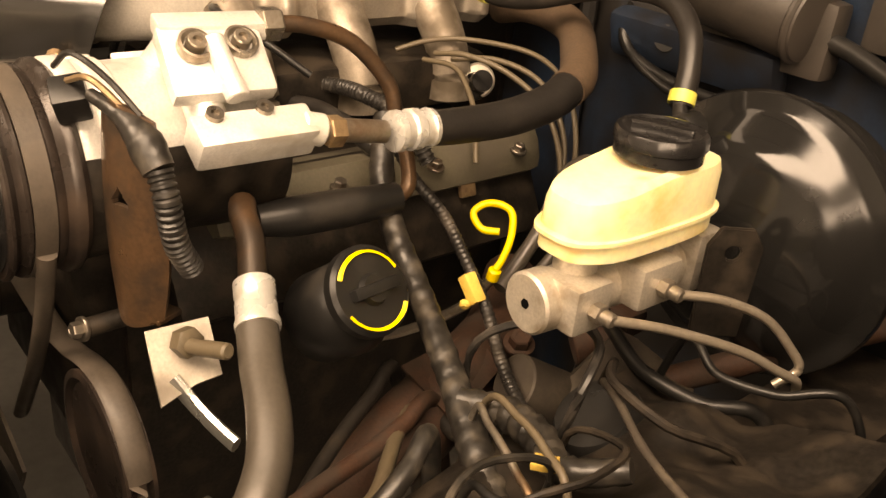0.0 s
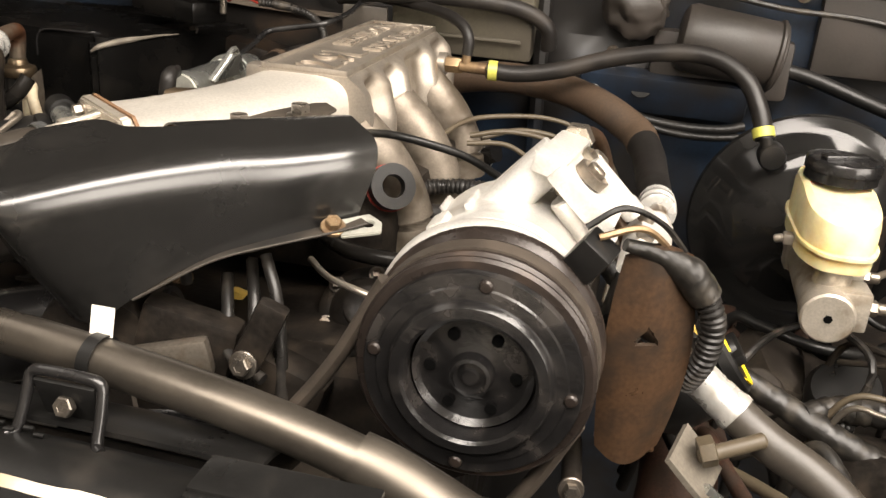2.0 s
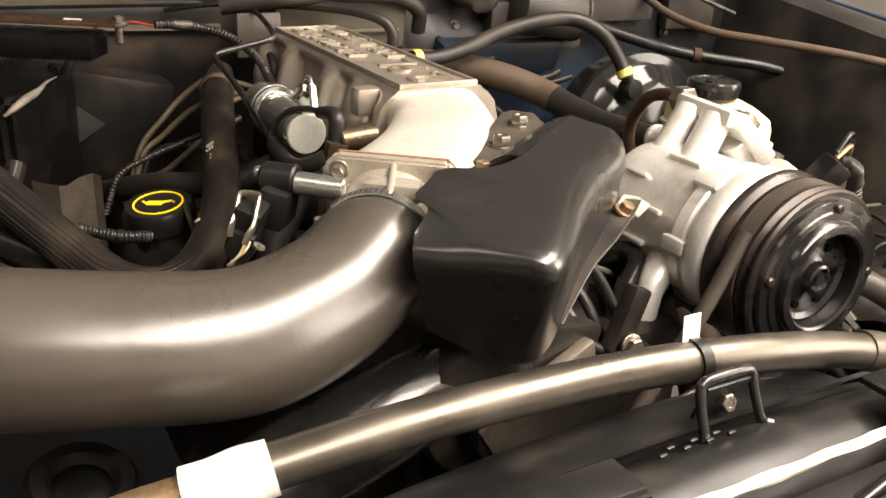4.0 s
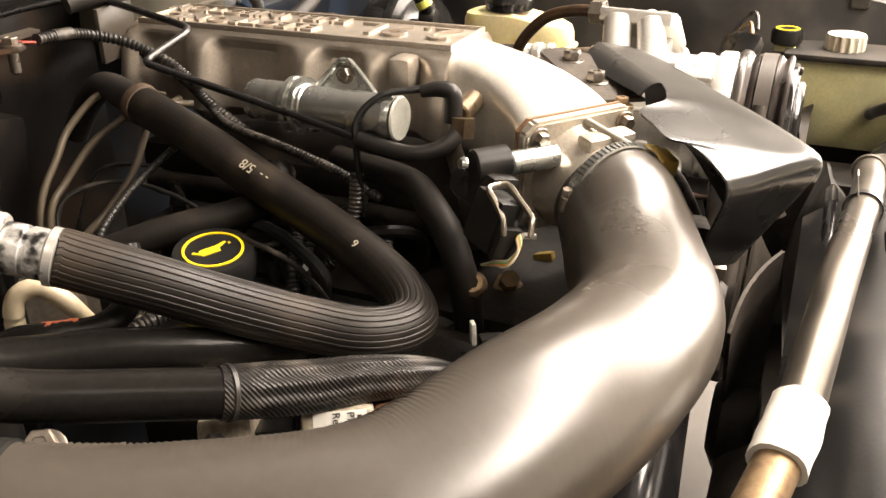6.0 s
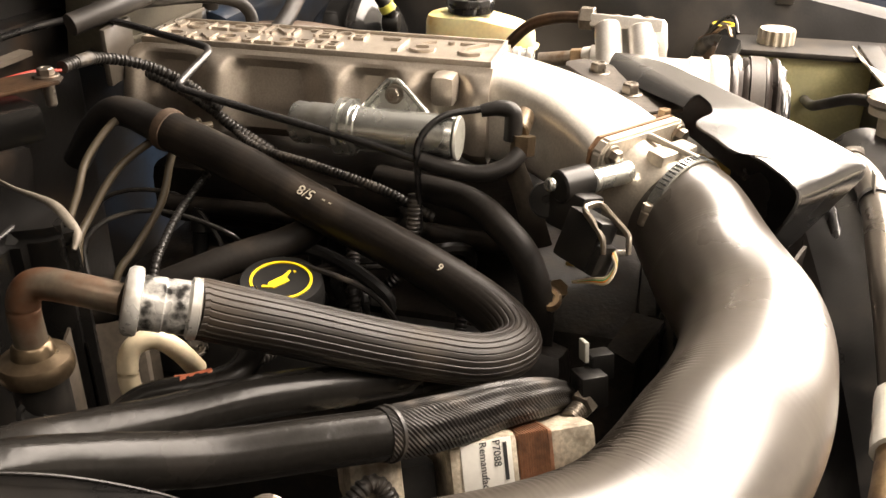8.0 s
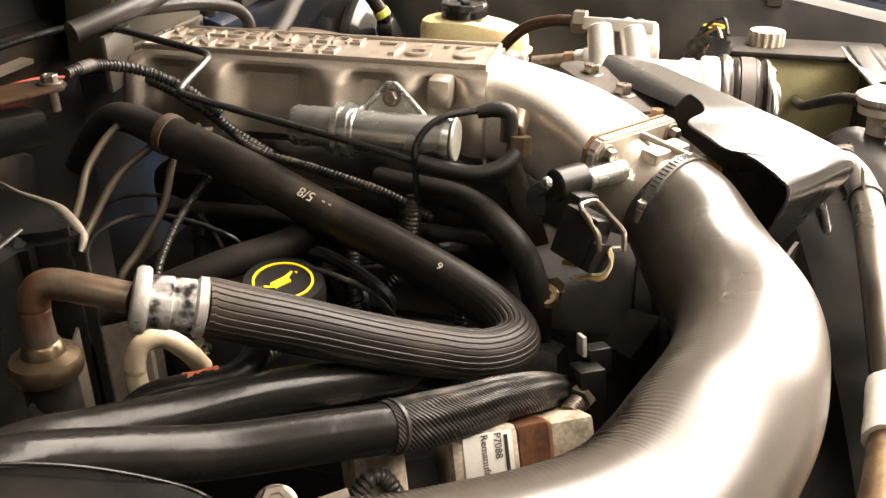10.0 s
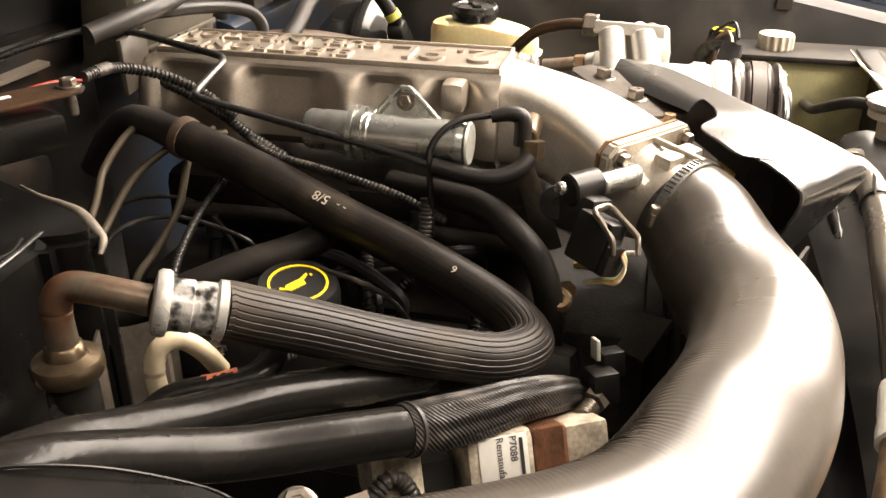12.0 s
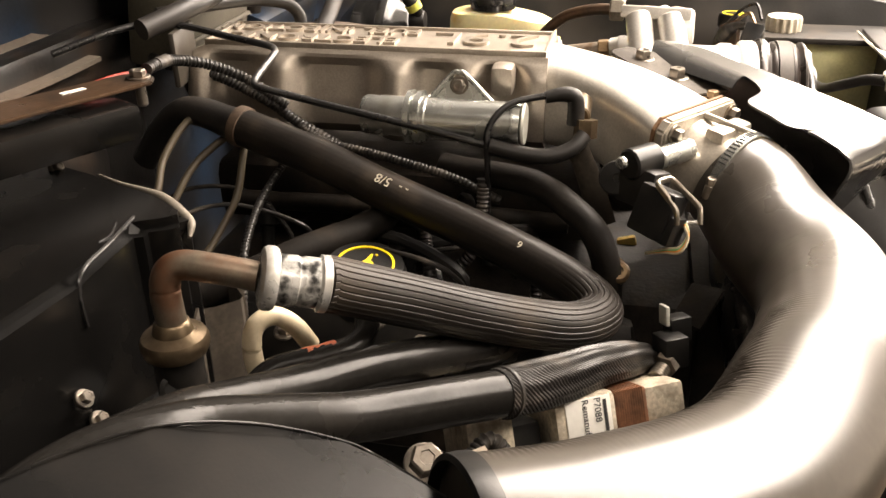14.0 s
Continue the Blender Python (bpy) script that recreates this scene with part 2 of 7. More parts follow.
# ---- mesh helpers ----


def spline(pts, n=8):
    """Points of a smooth curve through pts."""
    p = [Vector(q) for q in pts]
    if len(p) == 2:
        return [p[0].lerp(p[1], i / n) for i in range(n + 1)]
    p = [p[0] * 2 - p[1]] + p + [p[-1] * 2 - p[-2]]
    out = []
    for i in range(1, len(p) - 2):
        a, b, c, d = p[i - 1], p[i], p[i + 1], p[i + 2]
        for k in range(n):
            t = k / n
            out.append(0.5 * (2 * b + (c - a) * t + (2 * a - 5 * b + 4 * c - d) * t * t + (3 * b - a - 3 * c + d) * t ** 3))
    out.append(p[-2].copy())
    return out


def tube_bm(pts, r, seg=14, n=8, shape=None, caps=True, even=None, flat=None):
    """A tube along a smooth curve. r: radius or list of radii at pts; shape(length, angle): factor on the radius;
    even: spacing of rings in metres; flat: (across, up) factors for a flattened section."""
    line = spline(pts, n) if len(pts) > 1 else pts
    rad = [r] * len(pts) if not isinstance(r, (list, tuple)) else list(r)
    k = (len(line) - 1) / (len(pts) - 1)
    rads = [rad[min(int(i / k), len(pts) - 2)] + (rad[min(int(i / k), len(pts) - 2) + 1] - rad[min(int(i / k), len(pts) - 2)]) * (i / k - min(int(i / k), len(pts) - 2)) for i in range(len(line))]
    s = [0.0]
    for a, b in zip(line, line[1:]):
        s.append(s[-1] + (b - a).length)
    if even:
        count = max(2, int(s[-1] / even))
        ss = [s[-1] * i / count for i in range(count + 1)]
        pos, rr, j = [], [], 0
        for q in ss:
            while j < len(s) - 2 and s[j + 1] < q:
                j += 1
            f = (q - s[j]) / max(1e-9, s[j + 1] - s[j])
            pos.append(line[j].lerp(line[j + 1], f))
            rr.append(rads[j] + (rads[j + 1] - rads[j]) * f)
        line, rads, s = pos, rr, ss
    bm = bmesh.new()
    up = Vector((0, 0, 1))
    rings = []
    for i, c in enumerate(line):
        d = (line[min(i + 1, len(line) - 1)] - line[max(i - 1, 0)]).normalized()
        side = d.cross(up)
        if side.length < 0.15:
            side = d.cross(Vector((0, 1, 0)))
        side.normalize()
        if i and side.dot(prev) < 0:
            side.negate()
        top = side.cross(d).normalized()
        prev = side
        ring = []
        for a in range(seg):
            w = 2 * math.pi * a / seg
            q = rads[i] * (shape(s[i], w) if shape else 1)
            fx, fz = flat if flat else (1, 1)
            ring.append(bm.verts.new(c + side * (math.cos(w) * q * fx) + top * (math.sin(w) * q * fz)))
        rings.append(ring)
    for a, b in zip(rings, rings[1:]):
        for i in range(seg):
            bm.faces.new((a[i], a[(i + 1) % seg], b[(i + 1) % seg], b[i]))
    if caps:
        bm.faces.new(rings[0])
        bm.faces.new(rings[-1])
    bmesh.ops.recalc_face_normals(bm, faces=bm.faces)
    return bm


def basis(o, d, up=(0, 0, 1)):
    """A matrix whose z runs along d and whose y is as near to up as can be."""
    z = Vector(d).normalized()
    x = Vector(up).cross(z)
    if x.length < 1e-3:
        x = Vector((1, 0, 0))
    x.normalize()
    y = z.cross(x)
    m = Matrix((x, y, z)).transposed().to_4x4()
    m.translation = Vector(o)
    return m


def lathe_bm(profile, o, d, seg=36, up=(0, 0, 1), wave=None, hollow=False):
    """A solid of turning from (radius, height) pairs, from o along d; hollow: a ring with an open middle."""
    m = basis(o, d, up)
    bm = bmesh.new()
    rings = []
    for r, h in profile:
        if r < 1e-6:
            rings.append([bm.verts.new(m @ Vector((0, 0, h)))])
        else:
            rings.append([bm.verts.new(m @ Vector((math.cos(2 * math.pi * i / seg) * r * (wave(i, h) if wave else 1), math.sin(2 * math.pi * i / seg) * r * (wave(i, h) if wave else 1), h))) for i in range(seg)])
    for a, b in zip(rings, rings[1:]):
        for i in range(seg):
            j = (i + 1) % seg
            if len(a) == 1 and len(b) == 1:
                continue
            if len(a) == 1:
                bm.faces.new((a[0], b[j], b[i]))
            elif len(b) == 1:
                bm.faces.new((a[i], a[j], b[0]))
            else:
                bm.faces.new((a[i], a[j], b[j], b[i]))
    if hollow:
        for i in range(seg):
            bm.faces.new((rings[-1][i], rings[-1][(i + 1) % seg], rings[0][(i + 1) % seg], rings[0][i]))
    for ring in () if hollow else (rings[0], rings[-1]):
        if len(ring) > 1:
            bm.faces.new(ring)
    bmesh.ops.recalc_face_normals(bm, faces=bm.faces)
    return bm


def cyl_bm(a, b, r, bev=0.0015, seg=24, r2=None):
    a, b = Vector(a), Vector(b)
    h = (b - a).length
    r2 = r if r2 is None else r2
    e = min(bev, h * 0.3, r * 0.5)
    return lathe_bm([(r - e, 0), (r, e), (r2, h - e), (r2 - e, h)], a, b - a, seg)


def box_bm(c, size, bev=0.002, rot=(0, 0, 0), axes=None, segs=2):
    bm = bmesh.new()
    bmesh.ops.create_cube(bm, size=1)
    bmesh.ops.scale(bm, vec=size, verts=bm.verts)
    if bev:
        bmesh.ops.bevel(bm, geom=bm.edges[:] , offset=min(bev, min(size) * 0.45), segments=segs, affect="EDGES", profile=0.6)
    m = axes.copy() if axes else Euler([radians(a) for a in rot]).to_matrix().to_4x4()
    m.translation = Vector(c)
    bmesh.ops.transform(bm, matrix=m, verts=bm.verts)
    return bm


def prism_bm(outline, m, depth, bev=0.001, holes=()):
    """An outline in the xy plane of m, extruded along its z, with round holes as (x, y, r)."""
    bm = bmesh.new()
    if holes:
        edges = []
        for loop in [outline] + [[(x + r * math.cos(-a * math.pi / 6 + math.pi / 12), y + r * math.sin(-a * math.pi / 6 + math.pi / 12)) for a in range(12)] for x, y, r in holes]:
            vs = [bm.verts.new((x, y, 0)) for x, y in loop]
            edges += [bm.edges.new((vs[i], vs[(i + 1) % len(vs)])) for i in range(len(vs))]
        bmesh.ops.triangle_fill(bm, edges=edges, use_beauty=True)
    else:
        bm.faces.new([bm.verts.new((x, y, 0)) for x, y in outline])
    top = bmesh.ops.extrude_face_region(bm, geom=bm.faces[:])
    bmesh.ops.translate(bm, vec=(0, 0, depth), verts=[v for v in top["geom"] if isinstance(v, bmesh.types.BMVert)])
    bmesh.ops.recalc_face_normals(bm, faces=bm.faces)
    if bev:
        bmesh.ops.bevel(bm, geom=[e for e in bm.edges if len(e.link_faces) == 2 and e.calc_face_angle(0) > 0.6], offset=bev, segments=2, affect="EDGES")
    bmesh.ops.transform(bm, matrix=m, verts=bm.verts)
    return bm


def shell_bm(points, faces, thick, bev=0.0, segs=3):
    """A sheet of the given faces with a thickness."""
    bm = bmesh.new()
    vs = [bm.verts.new(p) for p in points]
    for f in faces:
        bm.faces.new([vs[i] for i in f])
    bmesh.ops.recalc_face_normals(bm, faces=bm.faces)
    if bev:
        bmesh.ops.bevel(bm, geom=[e for e in bm.edges if len(e.link_faces) == 2 and e.calc_face_angle(0) > 0.3], offset=bev, segments=segs, affect="EDGES", profile=0.5)
    bmesh.ops.solidify(bm, geom=bm.faces[:], thickness=thick)
    bmesh.ops.recalc_face_normals(bm, faces=bm.faces)
    return bm


def grid_bm(fn, nu, nv):
    """A sheet from fn(u, v), u and v from 0 to 1."""
    bm = bmesh.new()
    rows = [[bm.verts.new(fn(i / nu, j / nv)) for j in range(nv + 1)] for i in range(nu + 1)]
    for i in range(nu):
        for j in range(nv):
            bm.faces.new((rows[i][j], rows[i + 1][j], rows[i + 1][j + 1], rows[i][j + 1]))
    bmesh.ops.recalc_face_normals(bm, faces=bm.faces)
    return bm


def joined(*bms):
    out = bmesh.new()
    for b in bms:
        me = bpy.data.meshes.new("joined")
        b.to_mesh(me)
        out.from_mesh(me)
        b.free()
        bpy.data.meshes.remove(me)
    return out


def to_mesh(name, bm, material, at, sharp=38):
    bmesh.ops.translate(bm, vec=-Vector(at), verts=bm.verts)
    me = bpy.data.meshes.new(name)
    bm.to_mesh(me)
    bm.free()
    me.materials.append(material)
    me.shade_smooth()
    me.set_sharp_from_angle(angle=radians(sharp))
    return me


HOME = {}


def thing(name, at, label, category, group="", kind=""):
    """An empty at a thing's base, which its parts hang under."""
    ob = new(name)
    ob.empty_display_size = 0.02
    ob.location = at
    HOME[ob.name] = Vector(at)
    return tagged(ob, label, category, group, kind)


def part(name, bm, material, parent, label=""):
    """One mesh, given in world places, under a thing or a part."""
    at = HOME[parent.name]
    ob = new(name, to_mesh(name, bm, material, at))
    ob.parent = parent
    HOME[ob.name] = at
    return tagged(ob, label)


def solo(name, bm, material, at, label, category, group="", kind=""):
    """A thing of one mesh."""
    ob = new(name, to_mesh(name, bm, material, at))
    ob.location = at
    HOME[ob.name] = Vector(at)
    return tagged(ob, label, category, group, kind)


def hex_bm(o, d, r, h, washer=0.0):
    """A hex bolt head along d, with a washer under it."""
    z = Vector(d).normalized()
    o = Vector(o)
    head = lathe_bm([(r, 0), (r, h * 0.85), (r * 0.86, h), (r * 0.5, h), (r * 0.45, h * 0.93), (0, h * 0.93)], o + z * (0.0015 if washer else 0), z, 6)
    if washer:
        return joined(head, lathe_bm([(washer, -0.001), (washer, 0.001), (washer * 0.92, 0.0016), (0, 0.0016)], o, z, 20))
    return head


def corrugated(pitch, depth):
    return lambda s, w: 1 + depth * (1 if (s / pitch) % 1 < 0.55 else -1)


def letters_bm(text, m, size, depth, align="LEFT"):
    """Raised letters in the xy plane of m."""
    cu = bpy.data.curves.new("letters", "FONT")
    cu.body, cu.size, cu.extrude, cu.align_x = text, size, depth / 2, align
    cu.resolution_u = 3
    ob = new("letters", cu)
    bpy.context.view_layer.update()
    me = bpy.data.meshes.new_from_object(ob.evaluated_get(bpy.context.evaluated_depsgraph_get()))
    bm = bmesh.new()
    bm.from_mesh(me)
    bpy.data.objects.remove(ob)
    bpy.data.curves.remove(cu)
    bpy.data.meshes.remove(me)
    bmesh.ops.transform(bm, matrix=m, verts=bm.verts)
    return bm


def plane_m(o, x, y):
    x, y = Vector(x).normalized(), Vector(y)
    z = x.cross(y).normalized()
    y = z.cross(x)
    m = Matrix((x, y, z)).transposed().to_4x4()
    m.translation = Vector(o)
    return m


def hose(name, pts, r, material, label, category="hose", seg=14, n=8, **more):
    return solo(name, tube_bm(pts, r, seg, n, **more), material, pts[0], label, category)


def clamp_bm(c, d, r, w=0.008):
    """A worm-drive band round c."""
    c, d = Vector(c), Vector(d).normalized()
    return lathe_bm([(r, 0), (r + 0.0012, 0.0006), (r + 0.0012, w - 0.0006), (r, w)], c - d * (w / 2), d, 40, hollow=True)

# ---- setting: garage and engine bay ----


def slab(name, c, size, material, label, category, bev=0.004):
    return solo(name, box_bm(c, size, bev), material, (c[0], c[1], c[2] - size[2] / 2), label, category, kind="structure")


slab("floor", (0, 0, -0.05), (9, 9, 0.1), CONCRETE, "grey concrete garage floor under the truck", "floor", 0)
slab("wall_north", (0, 4.1, 1.4), (8.4, 0.2, 2.8), PLASTER, "plain pale garage wall", "wall", 0)
slab("wall_south", (0, -4.1, 1.4), (8.4, 0.2, 2.8), PLASTER, "plain pale garage wall", "wall", 0)
slab("wall_east", (4.1, 0, 1.4), (0.2, 8.0, 2.8), PLASTER, "plain pale garage wall", "wall", 0)
slab("wall_west", (-4.1, 0, 1.4), (0.2, 8.0, 2.8), PLASTER, "plain pale garage wall", "wall", 0)
slab("ceiling", (0, 0, 2.85), (8.4, 8.4, 0.1), PLASTER, "plain pale garage ceiling", "ceiling", 0)
# Unseen housings added above the two ceiling lamps.
for lx, ly, w, d in ((0.6, -1.30, 3.6, 1.3), (-1.3, -0.5, 0.64, 1.64)):
    lamp = thing("unseen_ceiling_light", (lx, ly, 2.8), "ceiling strip light added out of view over the engine bay", "lamp", "ceiling lights")
    part("housing", box_bm((lx, ly, 2.68), (w, d, 0.24), 0.01), PLASTER, lamp)
# Housing and stand made up to carry the added side lamp.
lamp = thing("added_side_panel", (3.2, -1.1, 0.8), "unseen broad light panel added beside the truck for side light and reflections", "lamp")
part("housing", box_bm((3.12, -1.12, 1.59), (0.10, 4.0, 2.2), 0.01, (0, -8, 9)), PLASTER, lamp)
part("stand", box_bm((3.2, -1.1, 0.5), (0.06, 0.06, 1.0), 0.005), STEEL, lamp)

# unseen raised bonnet, added to keep ceiling light off the rear of the bay
bn = thing("bonnet", (0.0, 0.52, 1.10), "unseen raised bonnet added to shade the rear of the engine bay", "bonnet", kind="structure")


def lid(u, v):
    x = -0.80 + 1.6 * u
    return Vector((x, 0.52 - 0.42 * v - 0.05 * math.sin(v * 3.1), 1.13 + 0.98 * v + 0.03 * math.cos(x * 1.6)))


sheet = grid_bm(lid, 24, 16)
bmesh.ops.solidify(sheet, geom=sheet.faces[:], thickness=0.012)
part("panel", sheet, BAY, bn)

# firewall with a thick cowl lip
fw = thing("firewall", (0.0, 0.44, 0.3), "dirty dark blue painted steel firewall", "firewall", kind="structure")


def wall_sheet(u, v):
    x, z = -0.85 + 1.7 * u, 0.3 + 0.80 * v
    return Vector((x, 0.425 + 0.055 * min(1, max(0, (0.06 - x) / 0.16)) + 0.008 * noise.noise(Vector((x * 6, z * 6, 0))) - 0.03 * max(0, 0.62 - z) - (0.018 if 0.16 < x < 0.30 and z < 0.98 else 0), z))


sheet = grid_bm(wall_sheet, 68, 32)
bmesh.ops.solidify(sheet, geom=sheet.faces[:], thickness=-0.012)
part("panel", sheet, FIREWALL, fw)
part("cowl_lip", joined(box_bm((0, 0.44, 1.115), (1.7, 0.12, 0.03), 0.01), tube_bm([(-0.85, 0.375, 1.105), (0, 0.37, 1.112), (0.85, 0.375, 1.105)], 0.009, 10, 12)), BAY, fw)
part("seam_rib", tube_bm([(0.145, 0.412, 1.08), (0.15, 0.41, 0.9), (0.16, 0.40, 0.7)], 0.010, 8), FIREWALL, fw)


def wing_top(u):
    """Height of the wing's edge, which falls away towards the front."""
    return 0.955 + 0.16 * max(0, u - 0.45) - 0.205 * max(0, 0.45 - u)


def apron(name, side, label, skin):
    """Inner wing: a sloping side panel with a top flange and the painted wing beyond it."""
    ob = thing(name, (side * 0.72, -0.1, 0.3), label, "inner wing", kind="structure")

    def fn(u, v):
        y = -0.62 + 1.06 * u
        z = 0.42 + (wing_top(u) - 0.42) * v
        x = 0.60 + 0.16 * v ** 0.7 + 0.010 * noise.noise(Vector((y * 8, z * 8, side)))
        x += 0.03 * math.exp(-((y - 0.05) / 0.12) ** 2) * (1 - v)
        return Vector((side * x, y, z))

    bm = grid_bm(fn, 40, 16)
    bmesh.ops.solidify(bm, geom=bm.faces[:], thickness=0.004)
    part("panel", bm, skin, ob)

    def flange(u, v):
        y = -0.62 + 1.06 * u
        return Vector((side * (0.76 + 0.07 * v), y, wing_top(u) + 0.012 * math.sin(v * math.pi)))

    bm = grid_bm(flange, 30, 6)
    bmesh.ops.solidify(bm, geom=bm.faces[:], thickness=0.004)
    part("top_flange", bm, BAY, ob)

    def wing(u, v):
        y = -0.75 + 1.25 * u
        a = v * 1.5
        return Vector((side * (0.83 + 0.10 * math.sin(a)), y, wing_top(u) + 0.012 - 0.10 * (1 - math.cos(a))))

    bm = grid_bm(wing, 24, 10)
    bmesh.ops.solidify(bm, geom=bm.faces[:], thickness=0.003)
    part("outer_wing", bm, BLUE, ob, "blue painted wing edge")
    return ob


apron("inner_wing_east", 1, "dirty black steel inner wing with blue outer edge", BAY)
apron("inner_wing_west", -1, "dusty grey-brown inner wing with blue outer edge", DUSTMETAL)

# ---- radiator and front panel ----
rad = thing("radiator", (0.0, -0.40, 0.3), "black radiator with plastic top tank", "radiator")
part("top_tank", tube_bm([(-0.33, -0.365, 0.808), (0, -0.365, 0.824), (0.33, -0.365, 0.808)], 0.046, 20, 10, flat=(0.95, 1.0)), PLASTIC, rad)
for k in range(7):
    part("cast_mark", box_bm((-0.062 + 0.009 * k, -0.352 + 0.004 * (k % 2), 0.8695), (0.006, 0.0022, 0.002), 0.0006, (14, 0, 4)), PLASTIC, rad)
part("core", box_bm((0, -0.372, 0.52), (0.68, 0.035, 0.52), 0.003), DUSTMETAL, rad)
neck = part("filler_neck", lathe_bm([(0.018, 0), (0.018, 0.022), (0.030, 0.026), (0.030, 0.034), (0.024, 0.036)], (0.309, -0.387, 0.855), (0, 0.05, 1), 28), CREAMPAINT, rad, "cream cast filler neck")
part("cap", lathe_bm([(0.032, 0), (0.034, 0.003), (0.034, 0.008), (0.027, 0.0115), (0.020, 0.009), (0.018, 0.006), (0, 0.0055)], (0.309, -0.385, 0.893), (0, 0.05, 1), 28), ALU, neck, "silver radiator cap with stained centre")
part("cap_centre", lathe_bm([(0.0175, 0), (0.0165, 0.0015), (0, 0.002)], (0.309, -0.385, 0.8992), (0, 0.05, 1), 24), BRASS, neck, "brown stained cap centre")
part("spout", tube_bm([(0.30, -0.385, 0.872), (0.27, -0.388, 0.874), (0.255, -0.386, 0.868), (0.245, -0.384, 0.86)], [0.006, 0.006, 0.0075, 0.0075], 10), CREAMPAINT, neck)

panel = thing("radiator_support", (0.0, -0.45, 0.3), "cream painted steel radiator support panel", "panel", kind="structure")


def support(u, v):
    x = -0.70 + 1.40 * u
    near = max(math.exp(-((x - q) / 0.062) ** 6) for q in (-0.150, 0.138, 0.50, -0.50))
    y = -0.401 - (0.005 + 0.014 * near) * v + 0.0015 * noise.noise(Vector((x * 40, v, 0)))
    z = 0.872 + 0.012 * math.cos(x * 3.2) - 0.003 * v + 0.001 * noise.noise(Vector((x * 30, v * 2, 4)))
    return Vector((x, y, z))


bm = grid_bm(support, 140, 6)
bmesh.ops.solidify(bm, geom=bm.faces[:], thickness=0.003)
part("top_flange", bm, CREAMPAINT, panel)
part("face", box_bm((0, -0.432, 0.60), (1.40, 0.012, 0.52), 0.003), BAY, panel)
part("trim_strip", tube_bm([(-0.7, -0.440, 0.858), (-0.3, -0.444, 0.866), (0.1, -0.444, 0.866), (0.7, -0.440, 0.856)], 0.012, 10, 8), DUSTY, panel, "dark rubber seal strip")
# Dark box painted in as the shadow line below the cream flange.
part("shadow_strip", box_bm((0, -0.424, 0.862), (1.40, 0.03, 0.012), 0.002), BAY, panel, "dark strip standing for the shadow under the flange")
part("bright_strip", tube_bm([(-0.7, -0.488, 0.838), (-0.2, -0.494, 0.846), (0.3, -0.492, 0.844), (0.7, -0.486, 0.836)], 0.034, 16, 8), TANMETAL, panel, "bright grille trim")
# Solid black discs painted as the dark of the flange holes.
for x in (-0.125, 0.112, 0.175, 0.47):
    part("hole", cyl_bm((x, -0.4165, 0.868 + 0.012 * math.cos(x * 3.2)), (x, -0.4165, 0.8722 + 0.012 * math.cos(x * 3.2)), 0.0055, 0.0002, 14), HOLE_SHADE, panel)
for x in (-0.150, 0.138):
    pad = thing("mount_bracket", (x, -0.390, 0.84), "black steel radiator mount bracket with bolt", "bracket", "radiator brackets")
    part("plate", joined(box_bm((x, -0.372, 0.884), (0.088, 0.028, 0.005), 0.002), box_bm((x, -0.388, 0.870), (0.088, 0.005, 0.03), 0.002)), PLASTIC, pad)
    part("stud", hex_bm((x, -0.400, 0.882), (0, 0, 1), 0.007, 0.012, 0.011), BRASS, pad, "tan coated bolt head")

# ---- engine block and rocker covers ----
blk = thing("engine_block", (0.0, 0.12, 0.35), "greasy dark engine block and cylinder heads", "engine")
part("block", box_bm((0.0, 0.10, 0.60), (0.30, 0.46, 0.44), 0.02), GREASE, blk)
part("front_cover", joined(box_bm((0.0133, -0.1444, 0.6958), (0.26, 0.05, 0.26), 0.015), cyl_bm((-0.0086, -0.1655, 0.7162), (-0.0107, -0.1985, 0.7166), 0.055), box_bm((0.0524, -0.1724, 0.799), (0.06, 0.03, 0.07), 0.01, (0, 20, 0))), GREASE, blk, "oil-stained aluminium front cover")
for sgn in (-1, 1):
    cxr = -0.205 if sgn < 0 else 0.155
    back = 0.035 if sgn < 0 else 0.0
    head = box_bm((cxr * 0.92, 0.10 + back, 0.76), (0.13, 0.42, 0.12), 0.015, (0, sgn * -28, 0))
    part("cylinder_head", head, GREASE, blk)
    cov = part("rocker_cover", box_bm((cxr, 0.12 + back, 0.808), (0.105, 0.38, 0.05), 0.016, (0, sgn * -18, 0)), OLIVE if sgn > 0 else PLASTIC, blk, "olive grey dusty rocker cover" if sgn > 0 else "black rocker cover")
    if sgn > 0:
        part("side_bolt", box_bm((0.206, 0.205, 0.796), (0.006, 0.02, 0.016), 0.002, (0, -18, 0)), BRASS, cov)
    for k in range(4):
        part("cover_bolt", hex_bm((cxr + sgn * 0.052, -0.06 + back + 0.11 * k, 0.828), (sgn * 0.3, 0, 1), 0.006, 0.006, 0.009), BOLT, cov)
lower = part("lower_intake", box_bm((-0.0005, 0.1483, 0.8671), (0.17, 0.36, 0.06), 0.015), GREASE, blk)
for k in range(3):
    for sgn in (1,):
        y = 0.03 + 0.12 * k
        part("intake_runner", tube_bm([(sgn * 0.045 - 0.01, y, 0.95), (sgn * 0.075 - 0.01, y, 0.92), (sgn * 0.095 - 0.01, y, 0.885), (sgn * 0.10 - 0.01, y, 0.85)], [0.024, 0.024, 0.023, 0.025], 14, 5), DULLALLOY, lower)

# ---- intake plenum ----
plen = thing("intake_plenum", (-0.005, 0.1795, 0.8976), "cast aluminium intake plenum with raised lettering", "engine part")
